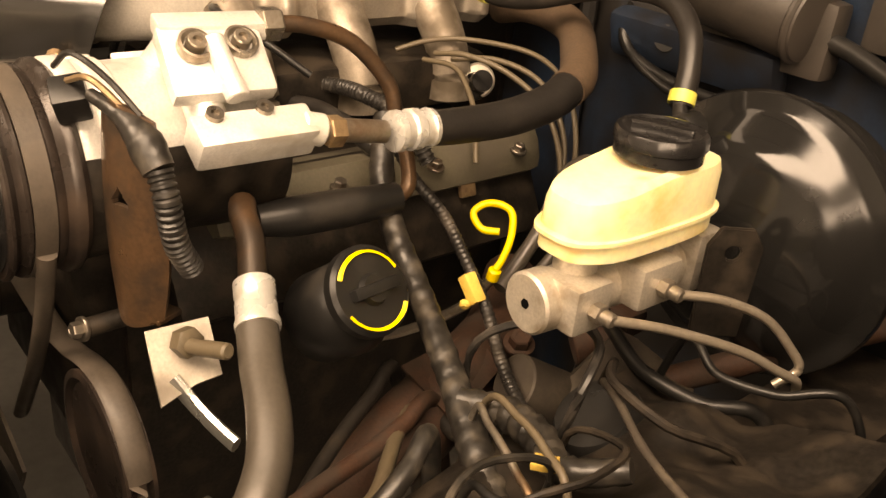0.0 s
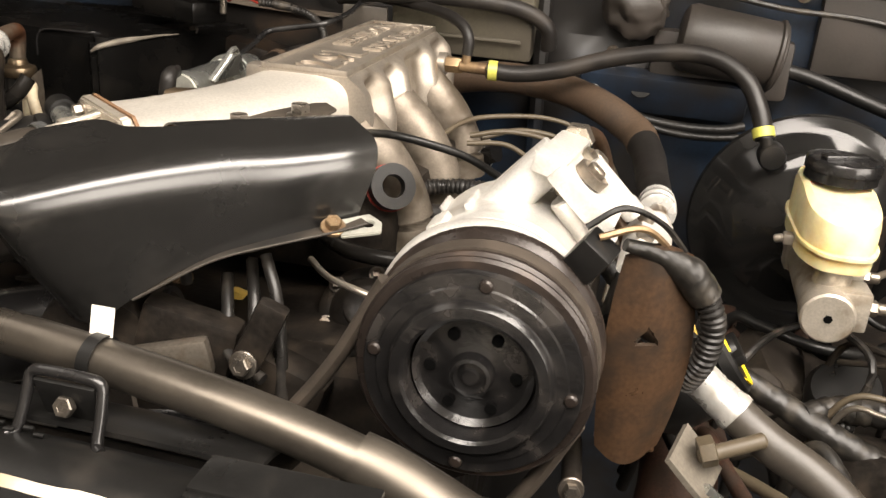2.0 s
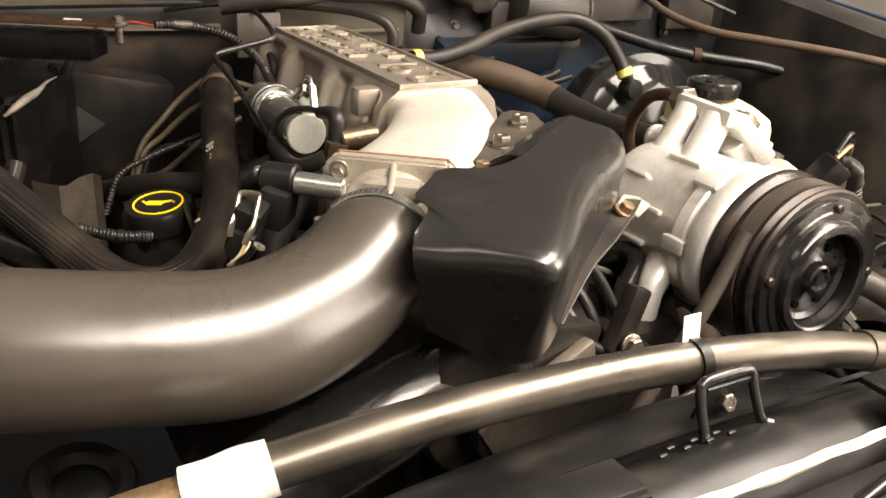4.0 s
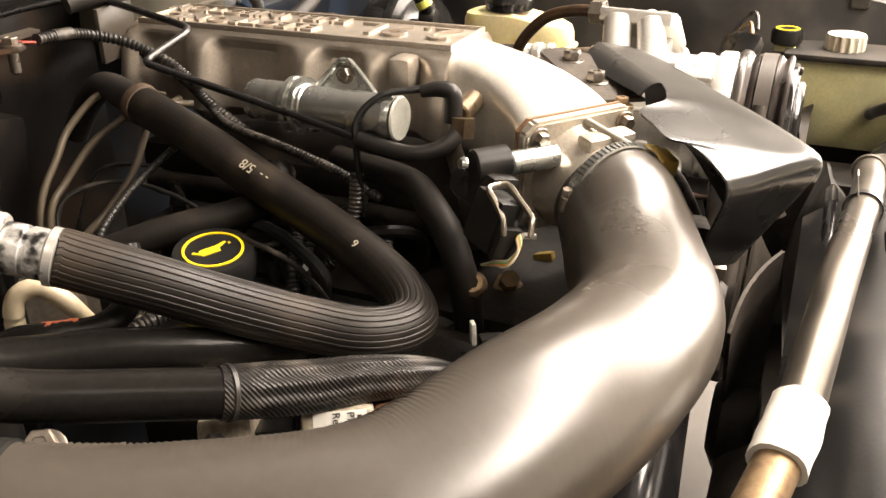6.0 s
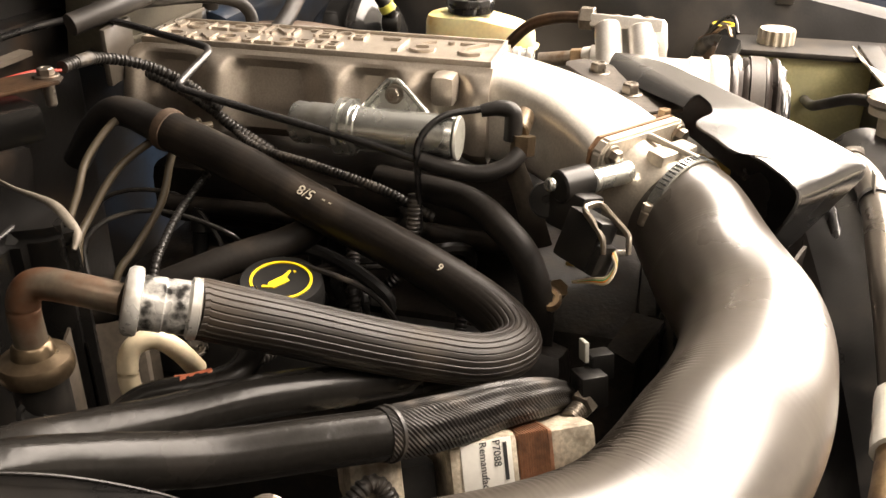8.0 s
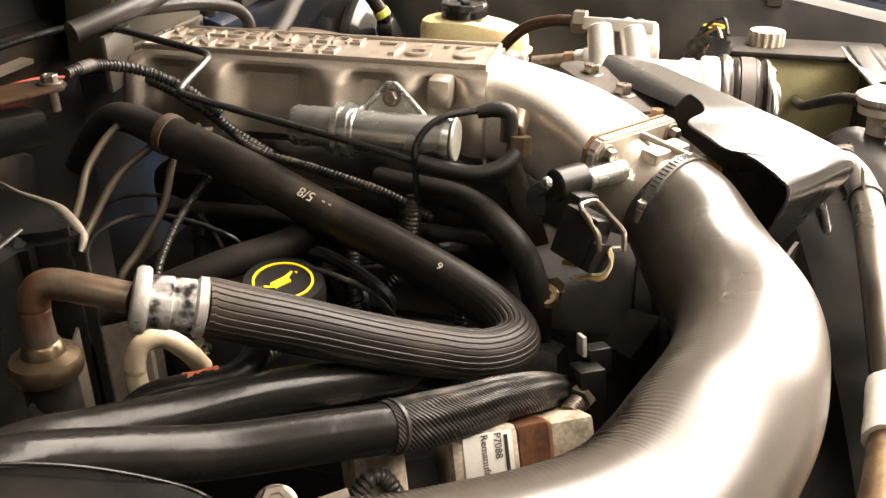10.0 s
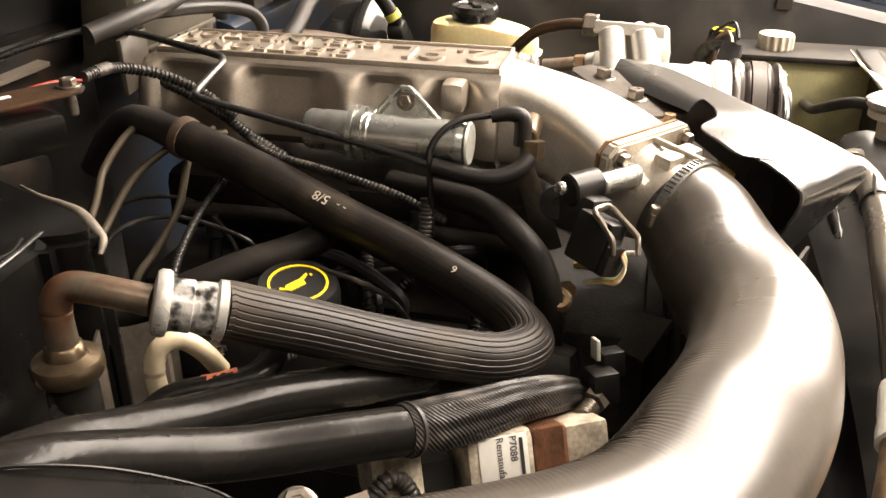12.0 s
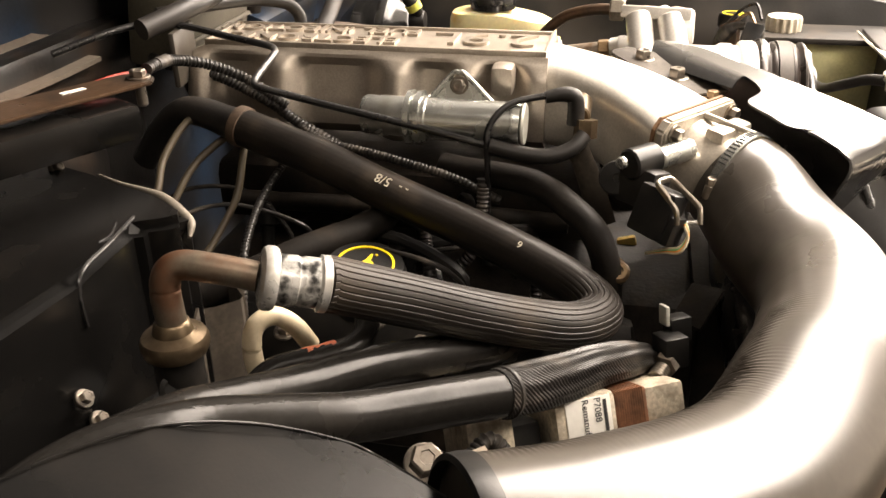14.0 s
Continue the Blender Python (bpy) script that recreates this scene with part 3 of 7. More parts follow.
PILLARS = ((0.022, 0.020, 0.020), (0.086, 0.014, 0.014), (0.148, 0.013, 0.024), (0.258, 0.013, 0.024), (0.343, 0.014, 0.02))


def plenum_ring(u, v):
    """u along the casting from front to rear, v round its section."""
    y = 0.016 + 0.338 * u
    p = max(math.exp(-(abs(y - q) / (front if y < q else back)) ** 2.6) for q, front, back in PILLARS)
    end = 1 - 0.10 * max(0, (u - 0.93) / 0.07) ** 2
    prof = [(-0.050, 0.998), (-0.056, 0.992), (-0.060, 0.975), (-0.066, 0.952), (-0.066, 0.930), (-0.052, 0.918), (0.034, 0.918), (0.048, 0.930), (0.048, 0.952), (0.042, 0.975), (0.038, 0.992), (0.032, 0.998)]
    f = v * len(prof)
    i, w = int(f) % len(prof), f - int(f)
    a, b = prof[i], prof[(i + 1) % len(prof)]
    x, z = a[0] + (b[0] - a[0]) * w, a[1] + (b[1] - a[1]) * w
    low = max(0, min(1, (0.995 - z) / 0.012))
    x += (-1 if x < -0.009 else 1) * low * (0.020 * p - 0.011)
    return Vector((-0.009 + (x + 0.009) * end, y, 0.92 + (z - 0.92) * end))


bm = bmesh.new()
NU, NVV = 90, 48
rows = [[bm.verts.new(plenum_ring(i / NU, j / NVV)) for j in range(NVV)] for i in range(NU + 1)]
for i in range(NU):
    for j in range(NVV):
        bm.faces.new((rows[i][j], rows[i + 1][j], rows[i + 1][(j + 1) % NVV], rows[i][(j + 1) % NVV]))
bm.faces.new(rows[0])
bm.faces.new(rows[-1])
bmesh.ops.recalc_face_normals(bm, faces=bm.faces)
body = part("body", bm, CAST, plen)
# text plate: a shallow tray with a raised rim
plate = part("text_plate", joined(box_bm((-0.009, 0.178, 0.9985), (0.078, 0.320, 0.003), 0.0008), box_bm((-0.0465, 0.178, 1.0005), (0.003, 0.32, 0.005), 0.001), box_bm((0.0285, 0.178, 1.0005), (0.003, 0.32, 0.005), 0.001), box_bm((-0.009, 0.0195, 1.0005), (0.074, 0.003, 0.005), 0.001), box_bm((-0.009, 0.3365, 1.0005), (0.074, 0.003, 0.005), 0.001)), CAST, plen)
part("lettering", letters_bm("2.9L", plane_m((0.014, 0.030, 1.0012), (0, 1, 0), (-1, 0, 0)), 0.058, 0.003), CAST, plate, "raised cast letters")
part("lettering", letters_bm("ELECTRONIC", plane_m((-0.014, 0.156, 1.0012), (0, 1, 0), (-1, 0, 0)), 0.0285, 0.003), CAST, plate, "raised cast letters")
part("lettering", letters_bm("FUEL INJECTION", plane_m((0.021, 0.143, 1.0012), (0, 1, 0), (-1, 0, 0)), 0.0275, 0.003), CAST, plate, "raised cast letters")
part("boss", lathe_bm([(0.013, 0), (0.013, 0.008), (0.011, 0.010), (0, 0.010)], (0.045, 0.3008, 0.9675), (1, 0, 0), 24), CAST, plen)
part("boss", box_bm((-0.0625, 0.0534, 0.9822), (0.026, 0.020, 0.026), 0.006), CAST, plen)

# neck that sweeps round to the throttle flange
TN = Vector((-0.60, -0.78, -0.10)).normalized()
TS = Vector((0.78, -0.60, 0)).normalized()
TU = TS.cross(TN) * -1
TU = TU if TU.z > 0 else -TU
FC = Vector((-0.1153, -0.1067, 0.9392))


def neck_pt(u, v):
    a = 2 * math.pi * v
    sq = lambda c: math.copysign(abs(c) ** 0.45, c)
    c, s = sq(math.cos(a)), sq(math.sin(a))
    start = Vector((-0.012 + 0.046 * c, 0.024, 0.957 + 0.041 * s))
    end = FC - TN * 0.010 + TS * (0.046 * c) + TU * (0.038 * s)
    mid = Vector((-0.020, -0.062, 0.953 - (0.026 * max(0, c) ** 2 if s > 0 else 0))) + Vector((0.85, -0.53, 0)) * (0.056 * c) + Vector((0, 0, 1)) * (0.038 * s)
    return start * (1 - u) ** 2 + mid * 2 * u * (1 - u) + end * u * u


bm = bmesh.new()
rows = [[bm.verts.new(neck_pt(i / 16, j / 48)) for j in range(48)] for i in range(17)]
for i in range(16):
    for j in range(48):
        bm.faces.new((rows[i][j], rows[i + 1][j], rows[i + 1][(j + 1) % 48], rows[i][(j + 1) % 48]))
bm.faces.new(rows[-1])
bm.faces.new(rows[0])
bmesh.ops.recalc_face_normals(bm, faces=bm.faces)
part("neck", bm, NECKMETAL, plen, "bright machined front neck")

# ---- throttle body ----
thr = thing("throttle_body", FC + Vector((0, 0, -0.045)), "aluminium throttle body with ribbed flange", "engine part")


def on_tb(s, u, n):
    return FC + TS * s + TU * u + TN * n


fl = [(-0.048, 0.034), (-0.040, 0.042), (0.040, 0.042), (0.048, 0.034), (0.048, -0.034), (0.040, -0.042), (-0.040, -0.042), (-0.048, -0.034)]
part("gasket", prism_bm(fl, plane_m(on_tb(0, 0, -0.009), TS, TU) , 0.0025 if plane_m(FC, TS, TU).col[2].to_3d().dot(TN) > 0 else -0.0025, 0), GASKET, thr, "thin orange gasket")
SIGN = 1 if plane_m(FC, TS, TU).col[2].to_3d().dot(TN) > 0 else -1
part("flange", prism_bm([(x * 1.01, y * 1.01) for x, y in fl], plane_m(on_tb(0, 0, -0.006), TS, TU), SIGN * 0.010, 0.002), ALLOY, thr)
part("bore", lathe_bm([(0.040, 0), (0.037, 0.012), (0.034, 0.02), (0.034, 0.05), (0.030, 0.05), (0.030, 0.02)], on_tb(0, -0.004, 0.003), TN, 36), ALLOY, thr)
part("rib", joined(box_bm(on_tb(0.006, 0.029, 0.024), (0.040, 0.014, 0.016), 0.003, axes=plane_m((0, 0, 0), TS, TU)), cyl_bm(on_tb(0.002, 0.038, 0.0), on_tb(0.008, 0.035, 0.046), 0.0026)), ALLOY, thr, "bright cross ribs")
for s, u in ((-0.037, 0.032), (0.037, 0.032), (-0.037, -0.032), (0.037, -0.032)):
    part("flange_bolt", hex_bm(on_tb(s, u, 0.004), TN, 0.0052, 0.006, 0.0075), STEEL, thr)
# throttle sensor and its plug
tps = part("sensor", joined(cyl_bm((-0.1753, -0.0768, 0.961), (-0.1936, -0.058, 0.9606), 0.0115), box_bm((-0.1882, -0.0698, 0.9424), (0.022, 0.034, 0.030), 0.005, (0, 12, -40))), PLASTIC, thr, "black throttle position sensor")
part("screw", lathe_bm([(0.005, 0), (0.005, 0.002), (0.0035, 0.004), (0, 0.0045)], (-0.196, -0.0539, 0.9626), (-0.7, 0.6, 0.2), 16), ZINC, tps)
part("spring_housing", cyl_bm((-0.149, -0.1027, 0.9594), (-0.1776, -0.0778, 0.9599), 0.0085), ZINC, thr, "bright shaft housing")
for rail in ([(-0.2105, -0.0835, 0.9575), (-0.2180, -0.0790, 0.9570), (-0.2225, -0.0850, 0.9510), (-0.2280, -0.0920, 0.9430), (-0.2300, -0.0935, 0.9390), (-0.2310, -0.0940, 0.9330)],
             [(-0.2105, -0.0835, 0.9575), (-0.2080, -0.0890, 0.9570), (-0.2130, -0.0980, 0.9505), (-0.2190, -0.1080, 0.9430), (-0.2225, -0.1095, 0.9390), (-0.2260, -0.1100, 0.9320)]):
    part("clip", tube_bm(rail, 0.0016, 8, 4, flat=(1.2, 1.6)), STEEL, tps, "bent bright metal clip")
part("clip_end", box_bm((-0.2148, -0.105, 0.9273), (0.004, 0.011, 0.004), 0.001, (0, 12, 15)), ALU, tps, "bright clip end")
part("rotor_cover", lathe_bm([(0.013, 0), (0.0135, 0.002), (0.012, 0.005), (0.003, 0.006), (0.0025, 0.005), (0, 0.005)], (-0.1805, -0.0507, 0.9443), (-0.85, 0.1, 0.42), 28), PLASTIC, tps)
part("plug", joined(box_bm((-0.2140, -0.0810, 0.934), (0.020, 0.030, 0.036), 0.003, (6, 18, -35)), box_bm((-0.2195, -0.0870, 0.925), (0.018, 0.022, 0.022), 0.003, (6, 18, -35))), PLASTIC, tps, "black wiring plug")
for dz, mt in ((0.0, BONE), (0.003, GREEN), (0.006, ORANGE), (0.009, BONE)):
    part("wire", tube_bm([(-0.218 - dz * 0.5, -0.100, 0.931 - dz * 0.3), (-0.224 - dz * 0.5, -0.103, 0.924 - dz * 0.3), (-0.231 - dz * 0.4, -0.098, 0.916 - dz * 0.3), (-0.228, -0.088, 0.912 - dz * 0.3), (-0.2197, -0.0753, 0.9034)], 0.0010, 6, 5), mt, tps)

# ---- intake tube ----
TUBE_PTS = [on_tb(0, -0.004, 0.038), Vector((-0.1520, -0.1495, 0.9255)), Vector((-0.1900, -0.1690, 0.9095)), Vector((-0.2507, -0.1895, 0.9044)), Vector((-0.3212, -0.1841, 0.9117)), Vector((-0.3911, -0.1649, 0.9172)), Vector((-0.4633, -0.1265, 0.9100)), Vector((-0.5170, -0.0592, 0.9154)), Vector((-0.5480, -0.0070, 0.9220))]
itube = thing("intake_tube", TUBE_PTS[0], "satin black flexible air intake tube", "intake tube")


def tube_skin(q, w):
    """Factor on the tube's radius: faint bands all along, deep uneven wrinkles on the inner side of the far bend."""
    c, n = math.cos(w), math.sin(w)
    bend = min(1, max(0, (q - 0.235) / 0.05)) * max(0, math.cos(w - 0.62)) ** 9
    depth = 0.021 * max(0, 0.30 + noise.noise(Vector((q * 26, c * 2.2, n * 2.2))))
    wave = math.sin(q * 2050 + 1.6 * noise.noise(Vector((q * 60, c * 3, n * 3))) * 3 + 0.5 * math.sin(7 * w))
    return 1 + bend * depth * wave + 0.00005 * math.sin(q * 1450) + 0.0022 * noise.noise(Vector((q * 4, c * 5, n * 5)))


part("tube", tube_bm(TUBE_PTS, [0.0398, 0.0428, 0.0446, 0.0446, 0.0438, 0.0448, 0.0442, 0.0437, 0.0436], 110, 16, even=0.0006, shape=tube_skin), TUBE, itube)
part("end_lip", lathe_bm([(0.0425, -0.006), (0.0452, -0.005), (0.0456, 0.0), (0.0452, 0.005), (0.0425, 0.006)], TUBE_PTS[-1], TUBE_PTS[-1] - TUBE_PTS[-2], 64, hollow=True), PLASTIC, itube, "rolled end lip")
part("clamp", joined(clamp_bm(on_tb(0, -0.004, 0.046), TN, 0.0405, 0.009)), ZINC, itube, "worm drive hose clamp")
part("clamp_screw", joined(cyl_bm(on_tb(-0.0425, -0.004, 0.046), on_tb(-0.0405, 0.008, 0.046), 0.004), hex_bm(on_tb(-0.0405, 0.008, 0.046), TU, 0.0042, 0.005)), STEEL, itube)
for k in range(14):
    a = radians(40 + k * 5)
    part("band_slot", box_bm(on_tb(-0.0416 * math.cos(a), -0.004 + 0.0416 * math.sin(a), 0.046), (0.0012, 0.0009, 0.006), 0, axes=plane_m((0, 0, 0), TS, TU) @ Matrix.Rotation(-a, 4, "Z")), INK, itube)

# ---- bracket plate and bolts over the neck ----
bk = thing("cover_bracket", (0.0013, -0.08, 0.9704), "thin tan steel bracket with two bolts", "bracket")
BD = Vector((-0.033, -0.029, -0.006)).normalized()
BN = Vector((0, 0, 1)) - BD * BD.z
BX = BD.cross(Vector((0, 0, 1))).normalized()
mid = Vector((0.003, -0.0794, 0.9775))
part("plate", prism_bm([(-0.052, -0.014), (-0.044, -0.02), (0.06, -0.02), (0.066, 0.022), (-0.03, 0.022), (-0.052, 0.006)], plane_m(mid, BD, BN.cross(BD)), 0.003, 0.0008), DUSTMETAL, bk)
part("bolt", hex_bm((0.0211, -0.0644, 0.9816), (0, 0, 1), 0.0075, 0.008, 0.011), BOLT, bk)
part("bolt", hex_bm((-0.0151, -0.0945, 0.9755), (0, 0, 1), 0.0075, 0.008, 0.011), BOLT, bk)
part("bolt", hex_bm((-0.0496, -0.1241, 0.9684), (0, 0, 1), 0.0055, 0.006, 0.009), BRASS, bk)

# ---- black shield over the pulleys ----
shield = thing("belt_shield", (-0.0372, -0.1677, 0.8792), "glossy black sheet metal shield over the belts", "cover")
# cross lines from the end by the ear to the open throat round the throttle: back edge, crease, lower edge
RIBS = [[(0.066, -0.076, 0.990), (0.098, -0.106, 0.976), (0.088, -0.120, 0.929)],
        [(0.036, -0.098, 0.989), (0.080, -0.129, 0.976), (0.068, -0.138, 0.924)],
        [(-0.004, -0.127, 0.9875), (0.046, -0.156, 0.974), (0.034, -0.165, 0.917)],
        [(-0.035, -0.150, 0.986), (0.012, -0.181, 0.973), (0.003, -0.186, 0.907)],
        [(-0.068, -0.160, 0.984), (-0.024, -0.211, 0.969), (-0.036, -0.216, 0.883)],
        [(-0.096, -0.147, 0.982), (-0.058, -0.242, 0.963), (-0.052, -0.224, 0.869)],
        [(-0.118, -0.162, 0.979), (-0.088, -0.267, 0.957), (-0.068, -0.226, 0.864)],
        [(-0.132, -0.174, 0.976), (-0.108, -0.257, 0.957), (-0.086, -0.219, 0.867)],
        [(-0.131, -0.190, 0.972), (-0.130, -0.240, 0.956), (-0.108, -0.209, 0.876)],
        [(-0.149, -0.208, 0.966), (-0.156, -0.219, 0.953), (-0.135, -0.203, 0.893)]]


def rounded_fold(back, crease, low, reach, n):
    """Points down one cross line, with the fold at the crease rounded off over a reach to both sides."""
    a = crease + (back - crease).normalized() * min(reach, (back - crease).length * 0.45)
    b = crease + (low - crease).normalized() * min(reach, (low - crease).length * 0.45)
    line = [back.lerp(a, k / n) for k in range(n)]
    line += [a * (1 - t) ** 2 + crease * (2 * t * (1 - t)) + b * t * t for t in (k / n for k in range(n))]
    return line + [b.lerp(low, k / n) for k in range(n + 1)]


def pressed_sheet(ribs, thick, n=9):
    """A pressed sheet lofted through cross lines with one long rounded crease."""
    cols = [spline([r[j] for r in ribs], 10) for j in range(3)]
    count = len(cols[0])
    rows = [rounded_fold(cols[0][i], cols[1][i] + (cols[1][i] - (cols[0][i] + cols[2][i]) / 2) * 0.17, cols[2][i], 0.023, n) for i in range(count)]
    for r in range(9):
        rows = [line if i in (0, count - 1) else [p * 0.6 + (rows[i - 1][j] + rows[i + 1][j]) * 0.2 if j > 4 or r < 2 else p for j, p in enumerate(line)] for i, line in enumerate(rows)]
    nv = len(rows[0]) - 1
    rows = [[p + Vector((0, 0, 1)) * (0.0005 * noise.noise(p * 28)) for p in line] for line in rows]
    bm = grid_bm(lambda u, v: rows[round(u * (count - 1))][round(v * nv)], count - 1, nv)
    bmesh.ops.solidify(bm, geom=bm.faces[:], thickness=thick)
    return bm


part("shell", pressed_sheet(RIBS, 0.0018), SHIELD, shield)
# strip folded down along the plenum side, ending in a tooth
BACK = spline([r[0] for r in RIBS[:4]], 8)
strip = grid_bm(lambda u, v: BACK[round(u * 24)] + Vector((-0.034, 0.006, -0.012)).lerp(Vector((-0.018, 0.012, -0.006)), u) * v + Vector((0, 0, 0.003 * math.sin(math.pi * v))), 24, 6)
bmesh.ops.solidify(strip, geom=strip.faces[:], thickness=0.0016)
part("back_strip", strip, SHIELD, shield)
# Lip and edge take paler materials that put reflected light into their colour.
LIP = spline([r[2] for r in RIBS[:5]], 8)
LIPW = [Vector((0.012, -0.014, 0.001)) * (1 - 0.92 * (k / 32) ** 1.5) for k in range(33)]
lip = grid_bm(lambda u, v: LIP[round(u * 32)] + LIPW[round(u * 32)] * v, 32, 1)
bmesh.ops.solidify(lip, geom=lip.faces[:], thickness=0.0012)
part("lip", lip, DUSTY, shield, "folded lower lip, paler for the light it reflects")
part("lip_edge", tube_bm([LIP[k] + LIPW[k] for k in range(0, 33, 4)], 0.0008, 8, 4), GREYHOSE, shield, "pale line along the lip edge")
part("ear", prism_bm([(-0.014, -0.010), (0.014, -0.012), (0.018, 0.0), (0.012, 0.012), (-0.012, 0.010)], plane_m((0.092, -0.133, 0.924), (0.8, 0.5, 0.1), (-0.4, 0.7, 0.2)), 0.003, 0.0008, [(0.008, 0, 0.004)]), PALEZINC, shield, "tan steel ear")
part("bolt", hex_bm((0.077, -0.142, 0.926), (0.2, -0.4, 1), 0.006, 0.006, 0.009), BRASS, shield)

inner = thing("wiring_connector", (-0.088, -0.162, 0.92), "amber wiring connector tucked inside the shield", "plug")
part("shell", joined(box_bm((-0.088, -0.165, 0.941), (0.015, 0.022, 0.016), 0.003, (10, 10, -50)), box_bm((-0.078, -0.156, 0.943), (0.012, 0.014, 0.012), 0.002, (10, 10, -50))), AMBER, inner)
part("lead", tube_bm([(-0.070, -0.150, 0.942), (-0.056, -0.142, 0.935), (-0.045, -0.138, 0.91), (-0.04, -0.136, 0.86)], 0.0045, 10), LOOM, inner)

# ---- air conditioning compressor ----
AX, AZ = 0.199, 0.886
comp = thing("ac_compressor", (AX, -0.12, 0.80), "bright aluminium air conditioning compressor with black clutch", "compressor")
YB = Vector((0, 1, 0))


def at_c(r, ang, y):
    return Vector((AX + r * math.sin(radians(ang)), y, AZ + r * math.cos(radians(ang))))


part("body", lathe_bm([(0.030, -0.006), (0.062, -0.004), (0.069, 0.0), (0.071, 0.004), (0.071, 0.015), (0.069, 0.018), (0.0655, 0.019), (0.0655, 0.024), (0.0675, 0.026), (0.0675, 0.038), (0.0655, 0.040), (0.0645, 0.042), (0.0645, 0.116), (0.063, 0.130), (0.058, 0.143), (0.049, 0.153), (0.034, 0.160), (0, 0.162)], (AX - 0.006, -0.186, AZ + 0.003), YB, 64), CAST_CLEAN, comp)
for ang, y0, y1 in ((-70, -0.128, -0.100), (-48, -0.092, -0.066), (-98, -0.116, -0.086), (-22, -0.130, -0.092)):
    part("body_rib", box_bm(at_c(0.0645, ang, (y0 + y1) / 2) + Vector((-0.006, 0, 0.003)), (0.0045, y1 - y0, 0.009), 0.0018, (0, ang, 0)), CAST_CLEAN, comp)
for ang in (-86, -34):
    part("body_lug", box_bm(at_c(0.0675, ang, -0.154) + Vector((-0.006, 0, 0.003)), (0.014, 0.026, 0.009), 0.004, (0, ang, 0)), CAST_CLEAN, comp)
pul = part("pulley", lathe_bm([(0.046, 0.0), (0.071, 0.0), (0.073, 0.002), (0.073, 0.004), (0.0685, 0.008), (0.0725, 0.012), (0.0725, 0.0145), (0.066, 0.021), (0.066, 0.024), (0.0725, 0.031), (0.0725, 0.034), (0.0705, 0.037), (0.0740, 0.041), (0.0755, 0.043), (0.0755, 0.048), (0.072, 0.052), (0.058, 0.053), (0.046, 0.053)], (AX, -0.237, AZ), YB, 64, hollow=True), PULLEY, comp, "brown stained belt pulley")
part("clutch_plate", lathe_bm([(0.0385, 0.005), (0.0395, -0.002), (0.0415, -0.0035), (0.0475, -0.003), (0.0495, -0.001), (0.0505, 0.0025), (0.057, 0.003), (0.058, 0.0045), (0.0655, 0.005), (0.0665, 0.007), (0.0665, 0.011), (0.0385, 0.011)], (AX, -0.247, AZ), YB, 64, hollow=True), CLUTCH, comp, "greasy black clutch plate")
part("clutch_hub", lathe_bm([(0, 0.0), (0.0045, 0.0), (0.005, 0.003), (0.0085, 0.0035), (0.010, 0.0), (0.012, 0.001), (0.014, 0.007), (0.018, 0.0085), (0.033, 0.010), (0.037, 0.007), (0.0395, 0.012), (0, 0.013)], (AX, -0.244, AZ), YB, 48), CLUTCH, comp, "greasy recessed hub")
# Black discs give the hub holes their inner shade.
for k in range(6):
    part("hub_hole_shade", cyl_bm(at_c(0.0262, 30 + 60 * k, -0.2368), at_c(0.0262, 30 + 60 * k, -0.2325), 0.0037, 0.0003, 14), HOLE_SHADE, comp)
for ang in (4, 93, 184, -82):
    part("rivet", lathe_bm([(0.0042, 0.003), (0.0042, -0.0005), (0.003, -0.0018), (0, -0.002)], at_c(0.0595, ang, -0.2435), YB, 16), PULLEY, comp)
man = part("manifold", joined(box_bm((0.224, -0.078, 0.982), (0.024, 0.078, 0.014), 0.003, (0, 12, -8)), cyl_bm((0.178, -0.068, 0.932), (0.220, -0.058, 0.979), 0.0145), cyl_bm((0.176, -0.106, 0.932), (0.217, -0.093, 0.979), 0.0145)), CAST_CLEAN, comp, "bright manifold block")
part("manifold_slope", joined(box_bm((0.247, -0.085, 0.962), (0.056, 0.074, 0.016), 0.004, (0, 42, -6)), cyl_bm((0.232, -0.10, 0.960), (0.262, -0.098, 0.925), 0.014)), CAST_CLEAN, comp)
part("pressure_tube", joined(cyl_bm((0.246, -0.087, 0.981), (0.278, -0.085, 0.950), 0.0078, 0.002), cyl_bm((0.272, -0.0855, 0.956), (0.281, -0.0848, 0.947), 0.0085, 0.001)), CAST_CLEAN, comp, "short alloy cross tube")
for y in (-0.100, -0.066):
    o = Vector((0.246, y, 0.974))
    part("screw_pocket", lathe_bm([(0.0085, 0.004), (0.0085, 0.0), (0.0125, -0.001), (0.0125, 0.006), (0.0105, 0.0065)], o, (0.62, 0, 0.78), 24, hollow=True), STEEL, comp, "stained screw pocket")
    part("screw", lathe_bm([(0.0068, 0), (0.0068, 0.009), (0.006, 0.010), (0.0034, 0.010), (0.0032, 0.006), (0, 0.006)], o, (0.62, 0, 0.78), 18), STEEL, comp)
part("outlet_block", joined(box_bm((0.292, -0.080, 0.923), (0.028, 0.088, 0.027), 0.004, (0, 30, -2)), cyl_bm((0.296, -0.045, 0.926), (0.299, -0.028, 0.922), 0.012)), CAST_CLEAN, comp, "bright port block")
for o in ((0.288, -0.107, 0.938), (0.288, -0.070, 0.938)):
    part("screw", lathe_bm([(0.0062, 0), (0.0062, 0.006), (0.003, 0.006), (0.003, 0.003), (0, 0.003)], o, (0.5, 0, 0.87), 16), BOLT, comp)
